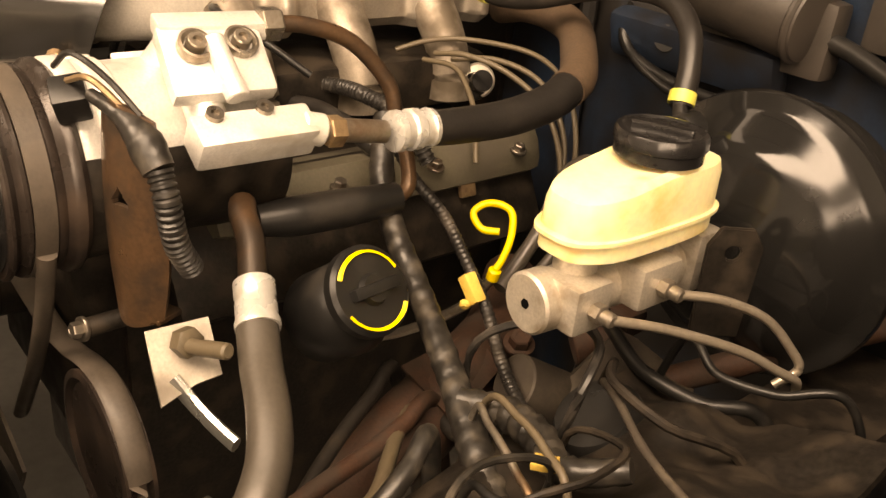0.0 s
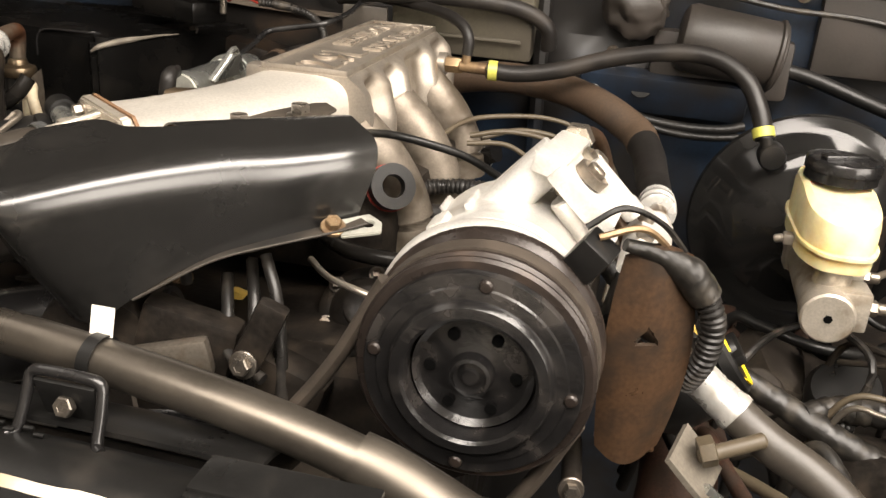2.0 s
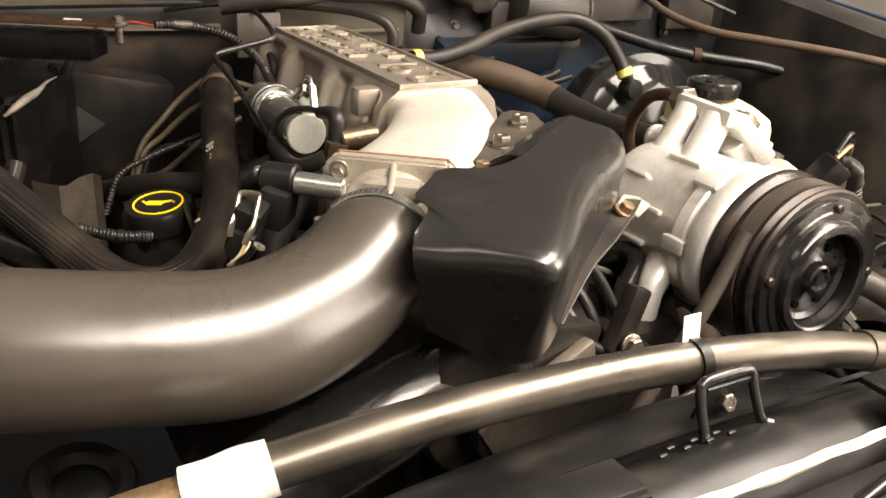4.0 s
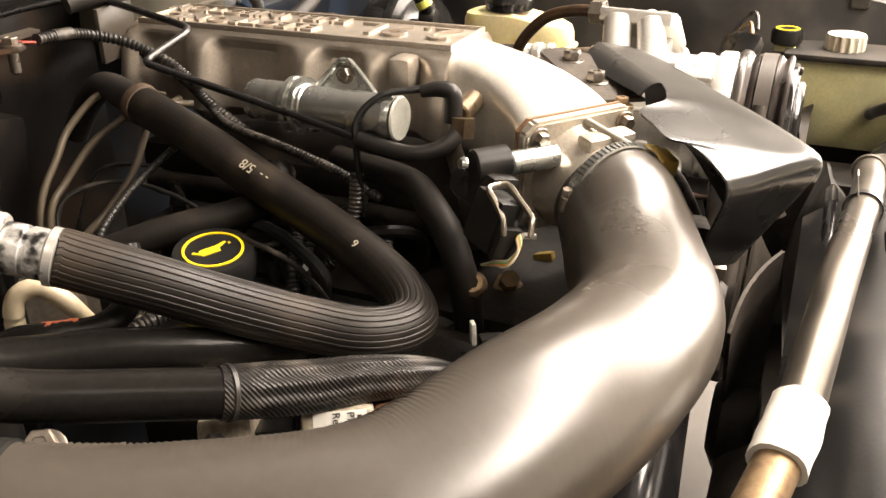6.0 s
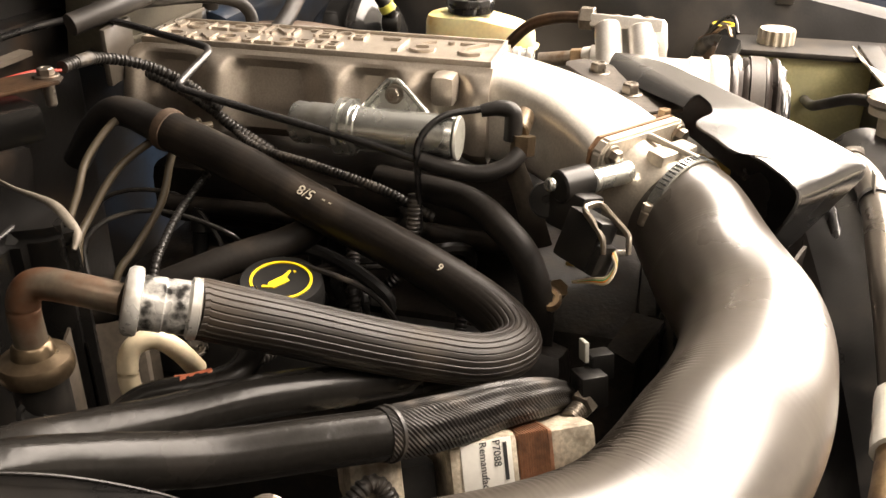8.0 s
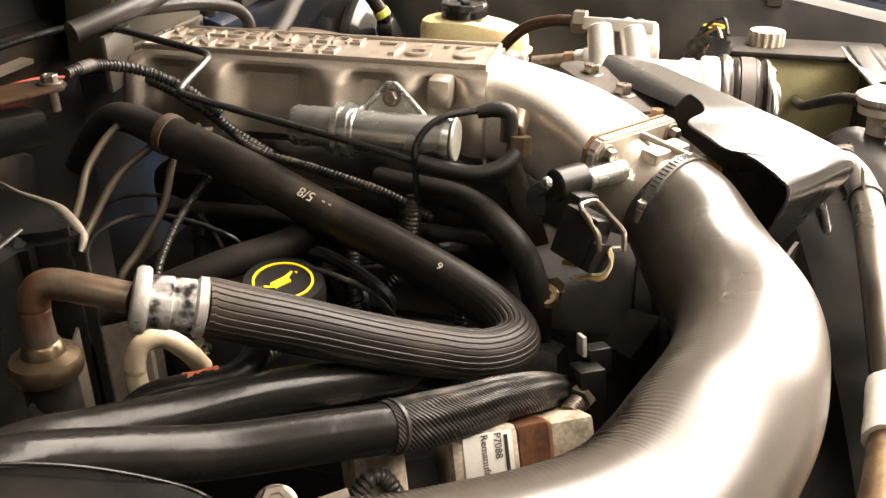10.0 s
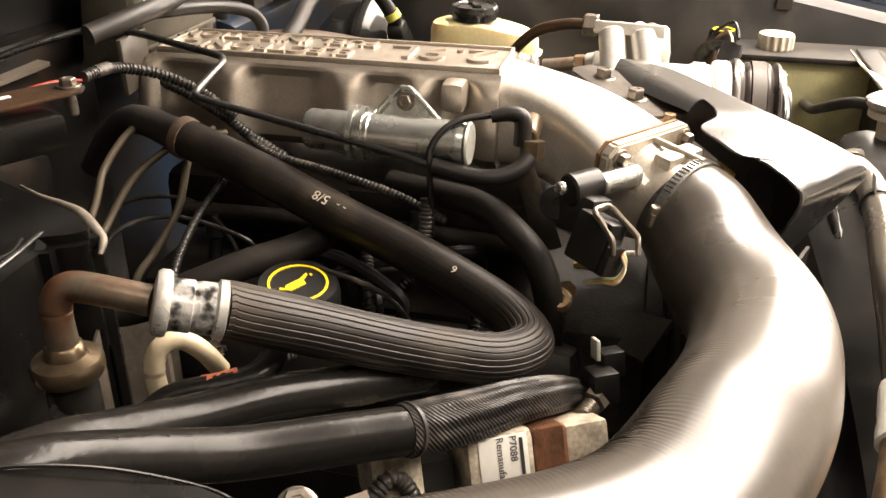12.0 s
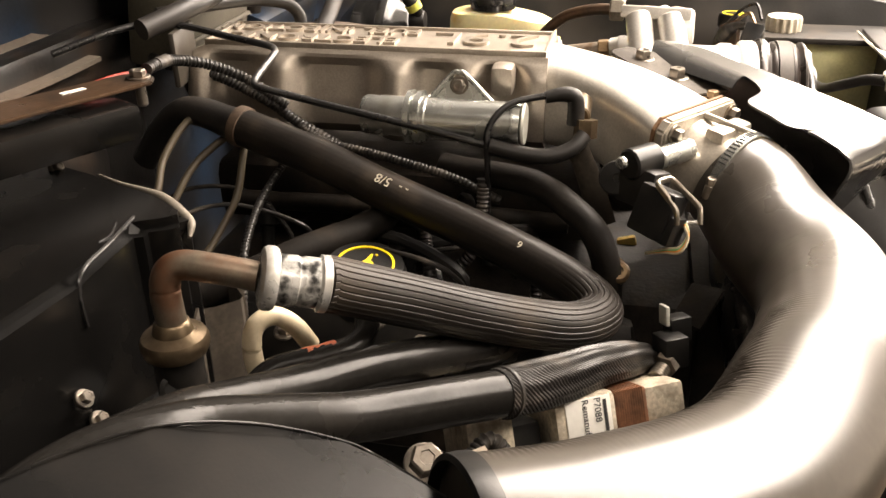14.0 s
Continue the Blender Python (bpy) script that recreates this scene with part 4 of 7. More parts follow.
for ang in (-78, -40, 2):
    part("through_bolt", hex_bm(at_c(0.063, ang, -0.190) + Vector((-0.006, 0, 0.003)), (0, -1, 0), 0.0048, 0.006), BOLT, comp)
# Dark sheet wrapped round the body's lower side, below the port block.
case = grid_bm(lambda u, v: at_c(0.0695 + 0.0040 * (v < 0.22) + 0.001 * math.sin(v * 19), 72 + 165 * u, -0.188 + 0.157 * v) + Vector((-0.006, 0, 0.003)), 40, 30)
bmesh.ops.solidify(case, geom=case.faces[:], thickness=0.002)
part("lower_case", case, GREASE, comp, "dark sheet round the lower side of the compressor body")
part("coil_ring", lathe_bm([(0.050, 0), (0.060, 0.001), (0.060, 0.014), (0.050, 0.016)], (AX, -0.196, AZ), YB, 48), PLASTIC, comp, "black field coil behind the pulley")
part("coil_plug", box_bm((0.257, -0.188, 0.952), (0.022, 0.022, 0.024), 0.003, (12, 35, -10)), PLASTIC, comp, "black clutch coil plug")
part("mount_arm", tube_bm([(0.150, -0.128, 0.868), (0.132, -0.136, 0.862), (0.118, -0.142, 0.848), (0.112, -0.146, 0.82)], [0.018, 0.015, 0.012, 0.010], 14, 6, shape=lambda q, w: 1 + 0.06 * noise.noise(Vector((q * 90, math.cos(w) * 2, math.sin(w) * 2)))), CAST_CLEAN, comp, "oil-wet alloy mounting arm")
brn = thing("compressor_bracket", (0.30, -0.172, 0.80), "brown stained steel compressor bracket plate with square hole", "bracket")


def fold(u, v):
    """Plate in plan: a front leaf, then a bend back along the side; v up its height."""
    wide = 0.60 + 0.40 * math.sin(math.pi * (0.15 + 0.7 * v)) ** 0.8
    c = 0.5 + (u - 0.5) * wide
    p = Vector((0.272, -0.178, 0)).lerp(Vector((0.323, -0.158, 0)), c)
    return Vector((p.x + 0.005 * math.sin(math.pi * v) * u, p.y - 0.009 * math.sin(math.pi * u), 0.813 + 0.138 * v + 0.010 * math.sin(u * 3.1) * (1 if v > 0.5 else -1)))


bm = grid_bm(fold, 48, 110)
bmesh.ops.delete(bm, geom=[f for f in bm.faces if abs(f.calc_center_median().x - 0.2985) + 0.75 * abs(f.calc_center_median().z - 0.895) < 0.0080], context="FACES")
bmesh.ops.solidify(bm, geom=bm.faces[:], thickness=0.004)
part("plate", bm, BROWNPLATE, brn)
part("edge_flange", box_bm((0.296, -0.160, 0.810), (0.036, 0.022, 0.004), 0.001, (0, 0, 22)), BROWNPLATE, brn)
# belt run from the pulley down to the crank
belt = thing("drive_belt", (0.12, -0.21, 0.72), "worn grey-brown drive belt running over the pulley", "belt")
part("wrap", lathe_bm([(0.0722, 0), (0.0738, 0), (0.0738, 0.014), (0.0722, 0.014)], (AX, -0.2215, AZ), YB, 64, hollow=True), BELT, belt)
part("strand", tube_bm([at_c(0.0735, -57, -0.2145), (0.105, -0.2145, 0.862), (0.06, -0.2145, 0.798), (0.0, -0.2145, 0.72)], 0.0075, 10, 6, flat=(0.9, 0.75)), BELT, belt)
part("strand", tube_bm([at_c(0.0735, 118, -0.2145), (0.235, -0.2145, 0.79), (0.19, -0.2145, 0.72), (0.12, -0.2145, 0.63)], 0.0075, 10, 6, flat=(0.9, 0.75)), BELT, belt)
alt = thing("alternator", (0.0, -0.16, 0.78), "dust covered alternator under the shield", "alternator")
part("case", lathe_bm([(0.03, 0), (0.055, 0.006), (0.058, 0.012), (0.058, 0.05), (0.054, 0.055), (0.03, 0.06)], (-0.075, -0.205, 0.815), YB, 30), GREASE, alt)
part("fan_pulley", lathe_bm([(0.0, 0.0), (0.03, 0.0), (0.026, 0.006), (0.03, 0.012), (0.012, 0.014), (0.012, 0.02)], (-0.075, -0.228, 0.815), YB, 30), GREASE, alt)
part("bracket", box_bm((-0.0125, -0.1853, 0.8439), (0.07, 0.025, 0.045), 0.006, (0, 15, 10)), GREASE, alt, "dusty alloy bracket")
plug = thing("wiring_plug", (-0.03, -0.085, 0.80), "amber wiring plug on a black lead", "plug")
part("shell", box_bm((-0.035, -0.066, 0.812), (0.014, 0.018, 0.026), 0.003, (-15, 15, 0)), AMBER, plug)
part("lead", tube_bm([(-0.035, -0.066, 0.80), (-0.03, -0.07, 0.78), (0.01, -0.08, 0.76), (0.05, -0.09, 0.74)], 0.005, 8), LOOM, plug)

# compressor lines
dh = thing("discharge_line", (0.30, -0.03, 0.91), "brown dusty hose with crimped silver ferrule leaving the compressor", "hose")
part("pipe", tube_bm([(0.298, -0.035, 0.924), (0.300, 0.0, 0.918), (0.301, 0.025, 0.914)], [0.0085, 0.009, 0.009], 14), STEEL, dh)
part("nut", lathe_bm([(0.011, 0), (0.012, 0.001), (0.012, 0.012), (0.011, 0.013)], (0.2995, -0.026, 0.921), (0.0, 1, -0.1), 6), BRASS, dh)
part("ferrule", lathe_bm([(0.0135, 0), (0.016, 0.001), (0.0165, 0.006), (0.0145, 0.008), (0.0145, 0.014), (0.0165, 0.016), (0.0165, 0.024), (0.0145, 0.026), (0.0145, 0.032), (0.016, 0.034), (0.0155, 0.038), (0.013, 0.038)], (0.301, 0.032, 0.913), (0.0, 1, -0.05), 28), FERRULE, dh, "crimped silver ferrule")
part("rubber", tube_bm([(0.301, 0.06, 0.911), (0.300, 0.10, 0.908), (0.297, 0.160, 0.906), (0.292, 0.215, 0.912), (0.282, 0.25, 0.921)], [0.014, 0.015, 0.016, 0.017, 0.0175], 18), RUBBER, dh)
part("brown_sleeve", tube_bm([(0.2855, 0.24, 0.918), (0.275, 0.265, 0.925), (0.24, 0.30, 0.938), (0.20, 0.335, 0.945), (0.15, 0.36, 0.948), (0.0899, 0.3751, 0.945), (0.0281, 0.3935, 0.929)], 0.0182, 18), BROWNHOSE, dh, "browned dusty stretch of hose")
sl = thing("suction_line", (0.29, -0.06, 0.84), "dark pipe from the compressor to a grey hose with silver ferrule", "hose")
part("muffler", tube_bm([(0.278, -0.07, 0.850), (0.283, -0.04, 0.850), (0.287, 0.0, 0.850), (0.290, 0.05, 0.850)], [0.012, 0.0155, 0.0155, 0.013], 18), PLASTIC, sl)
part("pipe", tube_bm([(0.290, 0.05, 0.850), (0.288, 0.063, 0.858), (0.276, 0.068, 0.88), (0.262, 0.066, 0.905), (0.255, 0.06, 0.935), (0.245, 0.03, 0.968), (0.236, -0.005, 0.981), (0.231, -0.035, 0.983)], 0.0065, 12), BROWNPLATE, sl, "brown copper pipe")
part("nut", lathe_bm([(0.012, 0), (0.013, 0.001), (0.013, 0.014), (0.011, 0.016)], (0.230, -0.042, 0.983), (0.1, 1, 0), 6), STEEL, sl)
part("down_pipe", tube_bm([(0.285, -0.085, 0.870), (0.300, -0.092, 0.868), (0.320, -0.097, 0.858), (0.344, -0.108, 0.838)], 0.010, 12), BROWNPLATE, sl)
part("ferrule", lathe_bm([(0.0128, 0), (0.0142, 0.001), (0.0142, 0.012), (0.0134, 0.014), (0.0142, 0.018), (0.0142, 0.028), (0.0155, 0.032), (0.0151, 0.036), (0.0125, 0.036)], (0.343, -0.107, 0.840), (0.72, -0.30, -0.42), 28), FERRULE, sl, "crimped silver ferrule")
part("rubber", tube_bm([(0.366, -0.117, 0.826), (0.394, -0.129, 0.811), (0.426, -0.141, 0.798), (0.452, -0.156, 0.783), (0.472, -0.18, 0.765), (0.478, -0.21, 0.73), (0.465, -0.24, 0.68)], 0.0140, 18), GREYHOSE, sl, "grey dusty hose")
lm = thing("clutch_loom", (0.33, -0.15, 0.86), "ribbed black wiring loom taped beside the compressor", "wiring")
part("tape", tube_bm([(0.276, -0.182, 0.960), (0.300, -0.172, 0.952), (0.318, -0.166, 0.940), (0.330, -0.163, 0.926)], [0.004, 0.0065, 0.0115, 0.0105], 18, even=0.0008, shape=lambda s, w: 1 + 0.012 * math.sin(s * 900 + 3 * w) + 0.09 * noise.noise(Vector((s * 120, math.cos(w), math.sin(w))))), TAPE, lm)
part("ribbed_sleeve", tube_bm([(0.330, -0.163, 0.926), (0.337, -0.162, 0.911), (0.338, -0.160, 0.893), (0.336, -0.156, 0.876), (0.330, -0.145, 0.855)], 0.0078, 14, even=0.0012, shape=corrugated(0.0045, 0.09)), LOOM, lm)
part("wire", tube_bm([(0.252, -0.195, 0.972), (0.272, -0.19, 0.985), (0.295, -0.178, 0.975), (0.312, -0.165, 0.955)], 0.002, 6), LOOM, lm)
part("wire", tube_bm([(0.260, -0.190, 0.965), (0.285, -0.184, 0.972), (0.305, -0.170, 0.955)], 0.0022, 6), BRASS, lm)
mp = thing("mount_stud", (0.35, -0.16, 0.78), "zinc bracket with long rusty mounting stud and nut", "bracket")
part("plate", shell_bm([(0.326, -0.177, 0.814), (0.338, -0.138, 0.820), (0.366, -0.142, 0.792), (0.360, -0.158, 0.786), (0.364, -0.183, 0.780), (0.344, -0.180, 0.797)], [(0, 1, 2, 3), (0, 3, 4, 5)], 0.004), DULLZINC, mp, "dull zinc plate")
part("stud", cyl_bm((0.346, -0.162, 0.810), (0.388, -0.148, 0.824), 0.0055), TAN, mp, "tan rusty stud")
part("nut", lathe_bm([(0.010, 0), (0.0105, 0.001), (0.0105, 0.010), (0.009, 0.011)], (0.346, -0.160, 0.812), (0.94, 0.19, 0.33), 6), TAN, mp)
part("lever", tube_bm([(0.352, -0.17, 0.79), (0.366, -0.162, 0.775), (0.384, -0.155, 0.765), (0.40, -0.15, 0.76)], 0.004, 8, flat=(1, 1.6)), ZINC, mp)
tb = thing("power_steering_pump", (0.37, -0.02, 0.74), "black power steering reservoir with yellow printed cap", "pump")
part("can", lathe_bm([(0.030, 0), (0.036, 0.008), (0.036, 0.045), (0.030, 0.055), (0.024, 0.062)], (0.315, -0.036, 0.775), (0.80, 0.10, 0.62), 32), PLASTIC, tb)
PM = basis((0.371, -0.030, 0.826), (0.80, 0.10, 0.62))
pcap = part("cap", lathe_bm([(0.030, -0.012), (0.034, -0.008), (0.034, 0), (0.031, 0.003), (0.012, 0.003), (0.010, 0.008), (0, 0.008)], PM.translation, PM.col[2].to_3d(), 32), PLASTIC, tb)
for a0, a1 in ((20, 150), (205, 330)):
    part("print_arc", tube_bm([PM @ Vector((0.0285 * math.cos(radians(a)), 0.0285 * math.sin(radians(a)), 0.003)) for a in range(a0, a1 + 1, 10)], 0.0026, 6, 2, flat=(1, 0.3)), YELLOW, pcap, "yellow printed arc")
part("grip", joined(box_bm(PM @ Vector((0, 0, 0.006)), (0.04, 0.009, 0.010), 0.002, axes=PM.to_3x3().to_4x4())), PLASTIC, pcap)

dip = thing("dipstick", (0.31, 0.155, 0.72), "yellow looped dipstick handle", "dipstick")
part("loop", tube_bm([(0.31, 0.154, 0.804), (0.297, 0.144, 0.804), (0.286, 0.142, 0.815), (0.29, 0.151, 0.824), (0.301, 0.16, 0.826), (0.312, 0.165, 0.82), (0.32, 0.159, 0.801), (0.322, 0.15, 0.783), (0.321, 0.144, 0.774)], 0.0034, 10), YELLOW, dip)
part("collar", cyl_bm((0.321, 0.144, 0.774), (0.3180, 0.1440, 0.7620), 0.006), YELLOW, dip)
part("tube", tube_bm([(0.3180, 0.1440, 0.7630), (0.29, 0.135, 0.72), (0.22, 0.11, 0.66), (0.14, 0.10, 0.62)], 0.005, 8), STEEL, dip)

# ---- brakes ----
bo = thing("brake_booster", (0.47, 0.33, 0.70), "large black brake booster drum on the firewall", "brake booster")
part("drum", lathe_bm([(0.028, -0.012), (0.040, -0.006), (0.075, 0.0), (0.095, 0.012), (0.104, 0.026), (0.112, 0.030), (0.122, 0.034), (0.124, 0.040), (0.122, 0.048), (0.112, 0.05), (0.112, 0.085), (0.08, 0.115), (0.05, 0.13)], (0.470, 0.255, 0.838), YB, 56), DRUM, bo)
part("check_valve", joined(lathe_bm([(0.0, -0.004), (0.012, -0.003), (0.014, 0), (0.014, 0.018), (0.010, 0.02)], (0.415, 0.238, 0.922), YB, 24), cyl_bm((0.410, 0.243, 0.925), (0.405, 0.243, 0.943), 0.006)), PLASTIC, bo, "black vacuum check valve")
mc = thing("master_cylinder", (0.462, 0.12, 0.80), "alloy brake master cylinder with yellowed fluid reservoir", "master cylinder")
part("bore", cyl_bm((0.456, 0.046, 0.838), (0.464, 0.235, 0.838), 0.021, 0.003, 32), ALLOY, mc)
part("end_cap", cyl_bm((0.4555, 0.040, 0.838), (0.457, 0.062, 0.838), 0.0228, 0.002, 32), ALLOY, mc)
part("port_block", box_bm((0.474, 0.070, 0.842), (0.034, 0.036, 0.036), 0.004), ALLOY, mc)
part("port_block", box_bm((0.480, 0.135, 0.846), (0.034, 0.045, 0.034), 0.005), ALLOY, mc)
part("mounting_flange", box_bm((0.465, 0.20, 0.846), (0.05, 0.03, 0.05), 0.006), ALLOY, mc)
part("neck", cyl_bm((0.460, 0.08, 0.855), (0.460, 0.08, 0.875), 0.016), ALLOY, mc)
part("neck", cyl_bm((0.462, 0.165, 0.855), (0.462, 0.165, 0.875), 0.016), ALLOY, mc)
# Black hexagon painted as the shaded plug recess.
part("plug_recess_shade", cyl_bm((0.4555, 0.0392, 0.838), (0.4555, 0.0405, 0.838), 0.004, 0.0003, 6), HOLE_SHADE, mc)


def reservoir(z0, z1, grow):
    """A long rounded tub whose front end tapers."""
    bm = bmesh.new()
    rings = []
    for z, g in ((z0, 0.90), (z0 + 0.003, 1.0), (z0 + 0.016, 1.0), (z0 + 0.0165, 1.07), (z0 + 0.0195, 1.07), (z0 + 0.020, 1.0), (z1 - 0.012, 0.99 * grow), (z1 - 0.004, 0.95 * grow), (z1, 0.80 * grow)):
        ring = []
        for k in range(40):
            a = 2 * math.pi * k / 40
            c, s = math.cos(a), math.sin(a)
            px = math.copysign(abs(c) ** 0.55, c) * 0.0325 * g * (1 - 0.25 * max(0, -s - 0.4))
            py = math.copysign(abs(s) ** 0.60, s) * 0.077 * g
            ring.append(bm.verts.new((0.460 + px, 0.130 + py, z + (0.012 * max(0, -py / 0.07) if z > z0 + 0.03 else 0) * -1)))
        rings.append(ring)
    for a, b in zip(rings, rings[1:]):
        for i in range(40):
            bm.faces.new((a[i], a[(i + 1) % 40], b[(i + 1) % 40], b[i]))
    bm.faces.new(rings[0])
    bm.faces.new(rings[-1])
    bmesh.ops.recalc_face_normals(bm, faces=bm.faces)
    return bm


res = part("reservoir", reservoir(0.872, 0.932, 1.0), CREAM, mc, "yellowed translucent fluid reservoir")
part("cap", lathe_bm([(0.030, 0), (0.032, 0.001), (0.032, 0.009), (0.0335, 0.010), (0.0335, 0.017), (0.032, 0.020), (0.029, 0.0205), (0.027, 0.0190), (0.014, 0.0195), (0, 0.020)], (0.462, 0.146, 0.932), (0, 0, 1), 48, wave=lambda i, h: 1.0 if h < 0.008 else (1.0 if i % 4 < 2 else 0.985)), GLOSS, res, "black ribbed cap")
part("cap_grip", box_bm((0.462, 0.146, 0.9530), (0.044, 0.010, 0.006), 0.002, (0, 0, 25)), GLOSS, res)
part("level_plug", joined(box_bm((0.426, 0.115, 0.880), (0.014, 0.012, 0.010), 0.002), cyl_bm((0.420, 0.115, 0.880), (0.412, 0.117, 0.877), 0.004)), TANMETAL, mc, "dull level sensor plug")
br = part("bracket", prism_bm([(-0.018, -0.045), (0.02, -0.045), (0.022, 0.03), (0.012, 0.045), (-0.012, 0.045), (-0.02, 0.03)], plane_m((0.515, 0.185, 0.845), (0.6, 0.8, 0), (0, 0, 1)), 0.004, 0.001, [(0, 0.025, 0.006)]), GREASE, mc, "greasy steel bracket")
for o, d in (((0.491, 0.070, 0.842), (1, 0, 0)), ((0.497, 0.135, 0.846), (1, 0, 0))):
    part("line_nut", joined(lathe_bm([(0.007, 0), (0.0075, 0.001), (0.0075, 0.008), (0.006, 0.009)], o, d, 6), cyl_bm(Vector(o) + Vector((0.008, 0, 0)), Vector(o) + Vector((0.018, 0, 0)), 0.0055)), STEEL, mc)
hose("brake_line", [(0.505, 0.070, 0.842), (0.527, 0.110, 0.833), (0.555, 0.160, 0.815), (0.572, 0.19, 0.797), (0.580, 0.205, 0.788), (0.578, 0.215, 0.775)], 0.0036, TANMETAL, "bent steel brake line from the master cylinder", "brake line", 10)
hose("brake_line", [(0.510, 0.135, 0.846), (0.530, 0.165, 0.842), (0.550, 0.195, 0.828), (0.566, 0.212, 0.806), (0.574, 0.218, 0.790), (0.565, 0.205, 0.775)], 0.0036, TANMETAL, "bent steel brake line looping below the reservoir", "brake line", 10)
vh = thing("vacuum_hose", (0.103, 0.288, 0.969), "black vacuum hose arching from plenum to brake booster", "hose")
part("rubber", tube_bm([(0.103, 0.288, 0.969), (0.135, 0.292, 0.967), (0.18, 0.296, 0.975), (0.24, 0.300, 0.995), (0.30, 0.296, 1.008), (0.345, 0.288, 1.008), (0.378, 0.275, 0.992), (0.396, 0.260, 0.965), (0.405, 0.246, 0.938)], 0.0095, 16), RUBBER, vh)
for c, d in (((0.110, 0.2885, 0.9685), (1, 0.1, 0)), ((0.403, 0.2485, 0.944), (0.3, -0.5, -1))):
    part("spring_clip", lathe_bm([(0.0098, -0.005), (0.0112, -0.005), (0.0112, 0.005), (0.0098, 0.005)], c, d, 24, hollow=True), YELGREEN, vh, "yellow-green spring clip")
vf = thing("vacuum_fitting", (0.0805, 0.2895, 0.9599), "brown brass vacuum tee on the plenum end", "fitting")
part("nut", lathe_bm([(0.009, 0), (0.0095, 0.001), (0.0095, 0.018), (0.0085, 0.02)], (0.0544, 0.296, 0.9687), (1, 0, 0), 6), BRASS, vf)
part("stem", joined(cyl_bm((0.0711, 0.2913, 0.9689), (0.104, 0.288, 0.969), 0.0065), cyl_bm((0.0787, 0.2898, 0.969), (0.0787, 0.2898, 0.985), 0.005)), BRASS, vf)
part("small_hose", tube_bm([(0.0787, 0.2898, 0.982), (0.0788, 0.2919, 1), (0.0676, 0.3013, 1.014), (0.0386, 0.3246, 1.022), (-0.0068, 0.3531, 1.025), (-0.048, 0.3821, 1.024)], 0.0065, 12), RUBBER, vf, "short black hose")

# ---- front pipe ----
bar = thing("front_pipe", (0.0, -0.31, 0.86), "long satin steel coolant pipe across the radiator", "pipe")
part("pipe", tube_bm([(-0.268, -0.279, 0.878), (-0.20, -0.286, 0.887), (-0.13, -0.293, 0.892), (-0.06, -0.301, 0.8945), (0.0, -0.308, 0.893), (0.06, -0.313, 0.888), (0.12, -0.316, 0.878), (0.17, -0.319, 0.866)], 0.0130, 24), PIPE, bar)
part("hose_end", tube_bm([(0.155, -0.317, 0.870), (0.175, -0.3185, 0.8645), (0.21, -0.325, 0.853), (0.25, -0.338, 0.842), (0.285, -0.36, 0.83)], [0.0148, 0.0152, 0.0155, 0.0155, 0.0155], 20), PIPE, bar)
part("wrap", tube_bm([(-0.266, -0.2792, 0.8785), (-0.284, -0.2765, 0.8745), (-0.309, -0.272, 0.868)], [0.0152, 0.0158, 0.0158], 20, shape=lambda s, w: 1 + 0.03 * math.sin(5 * w + 200 * s)), WHITE, bar, "white tape wrapping")
part("end_pipe", tube_bm([(-0.304, -0.273, 0.869), (-0.345, -0.263, 0.858), (-0.40, -0.246, 0.836), (-0.47, -0.22, 0.80)], 0.0125, 18), BRASS, bar, "tarnished brass end pipe")
tg = part("tag", shell_bm([(-0.008, -0.303, 0.905), (0.006, -0.303, 0.905), (0.007, -0.300, 0.922), (-0.007, -0.300, 0.922)], [(0, 1, 2, 3)], 0.0008), WHITE, bar, "white paper tag")
part("strap", lathe_bm([(0.0138, -0.004), (0.0148, -0.004), (0.0148, 0.004), (0.0138, 0.004)], (0.0, -0.308, 0.893), (1, -0.1, -0.04), 28, hollow=True), PLASTIC, bar)
cl = thing("wire_clip", (-0.002, -0.352, 0.86), "bent black wire clip on the radiator tank", "clip")
part("loop", tube_bm([(-0.0285, -0.352, 0.866), (-0.0265, -0.350, 0.8665), (-0.0245, -0.347, 0.868), (-0.0235, -0.340, 0.882), (-0.0225, -0.336, 0.893), (-0.0205, -0.335, 0.8965), (-0.016, -0.335, 0.898), (0.0, -0.335, 0.8985), (0.014, -0.335, 0.898), (0.0185, -0.335, 0.8965), (0.0205, -0.336, 0.893), (0.0215, -0.340, 0.882), (0.0225, -0.347, 0.868), (0.0245, -0.350, 0.8665), (0.0275, -0.352, 0.866)], 0.0033, 10, 4), GLOSS, cl)
part("back_plate", box_bm((-0.001, -0.333, 0.880), (0.036, 0.003, 0.030), 0.001, (18, 0, 0)), PLASTIC, cl)
part("screw", hex_bm((-0.001, -0.337, 0.880), (0, -1, 0.35), 0.006, 0.005), BOLT, cl)

# ---- passenger side: hoses and pipes ----
ach = thing("suction_hose", (-0.4075, 0.1358, 0.9452), "ribbed black air conditioning hose with silver ferrule and printed size", "hose")
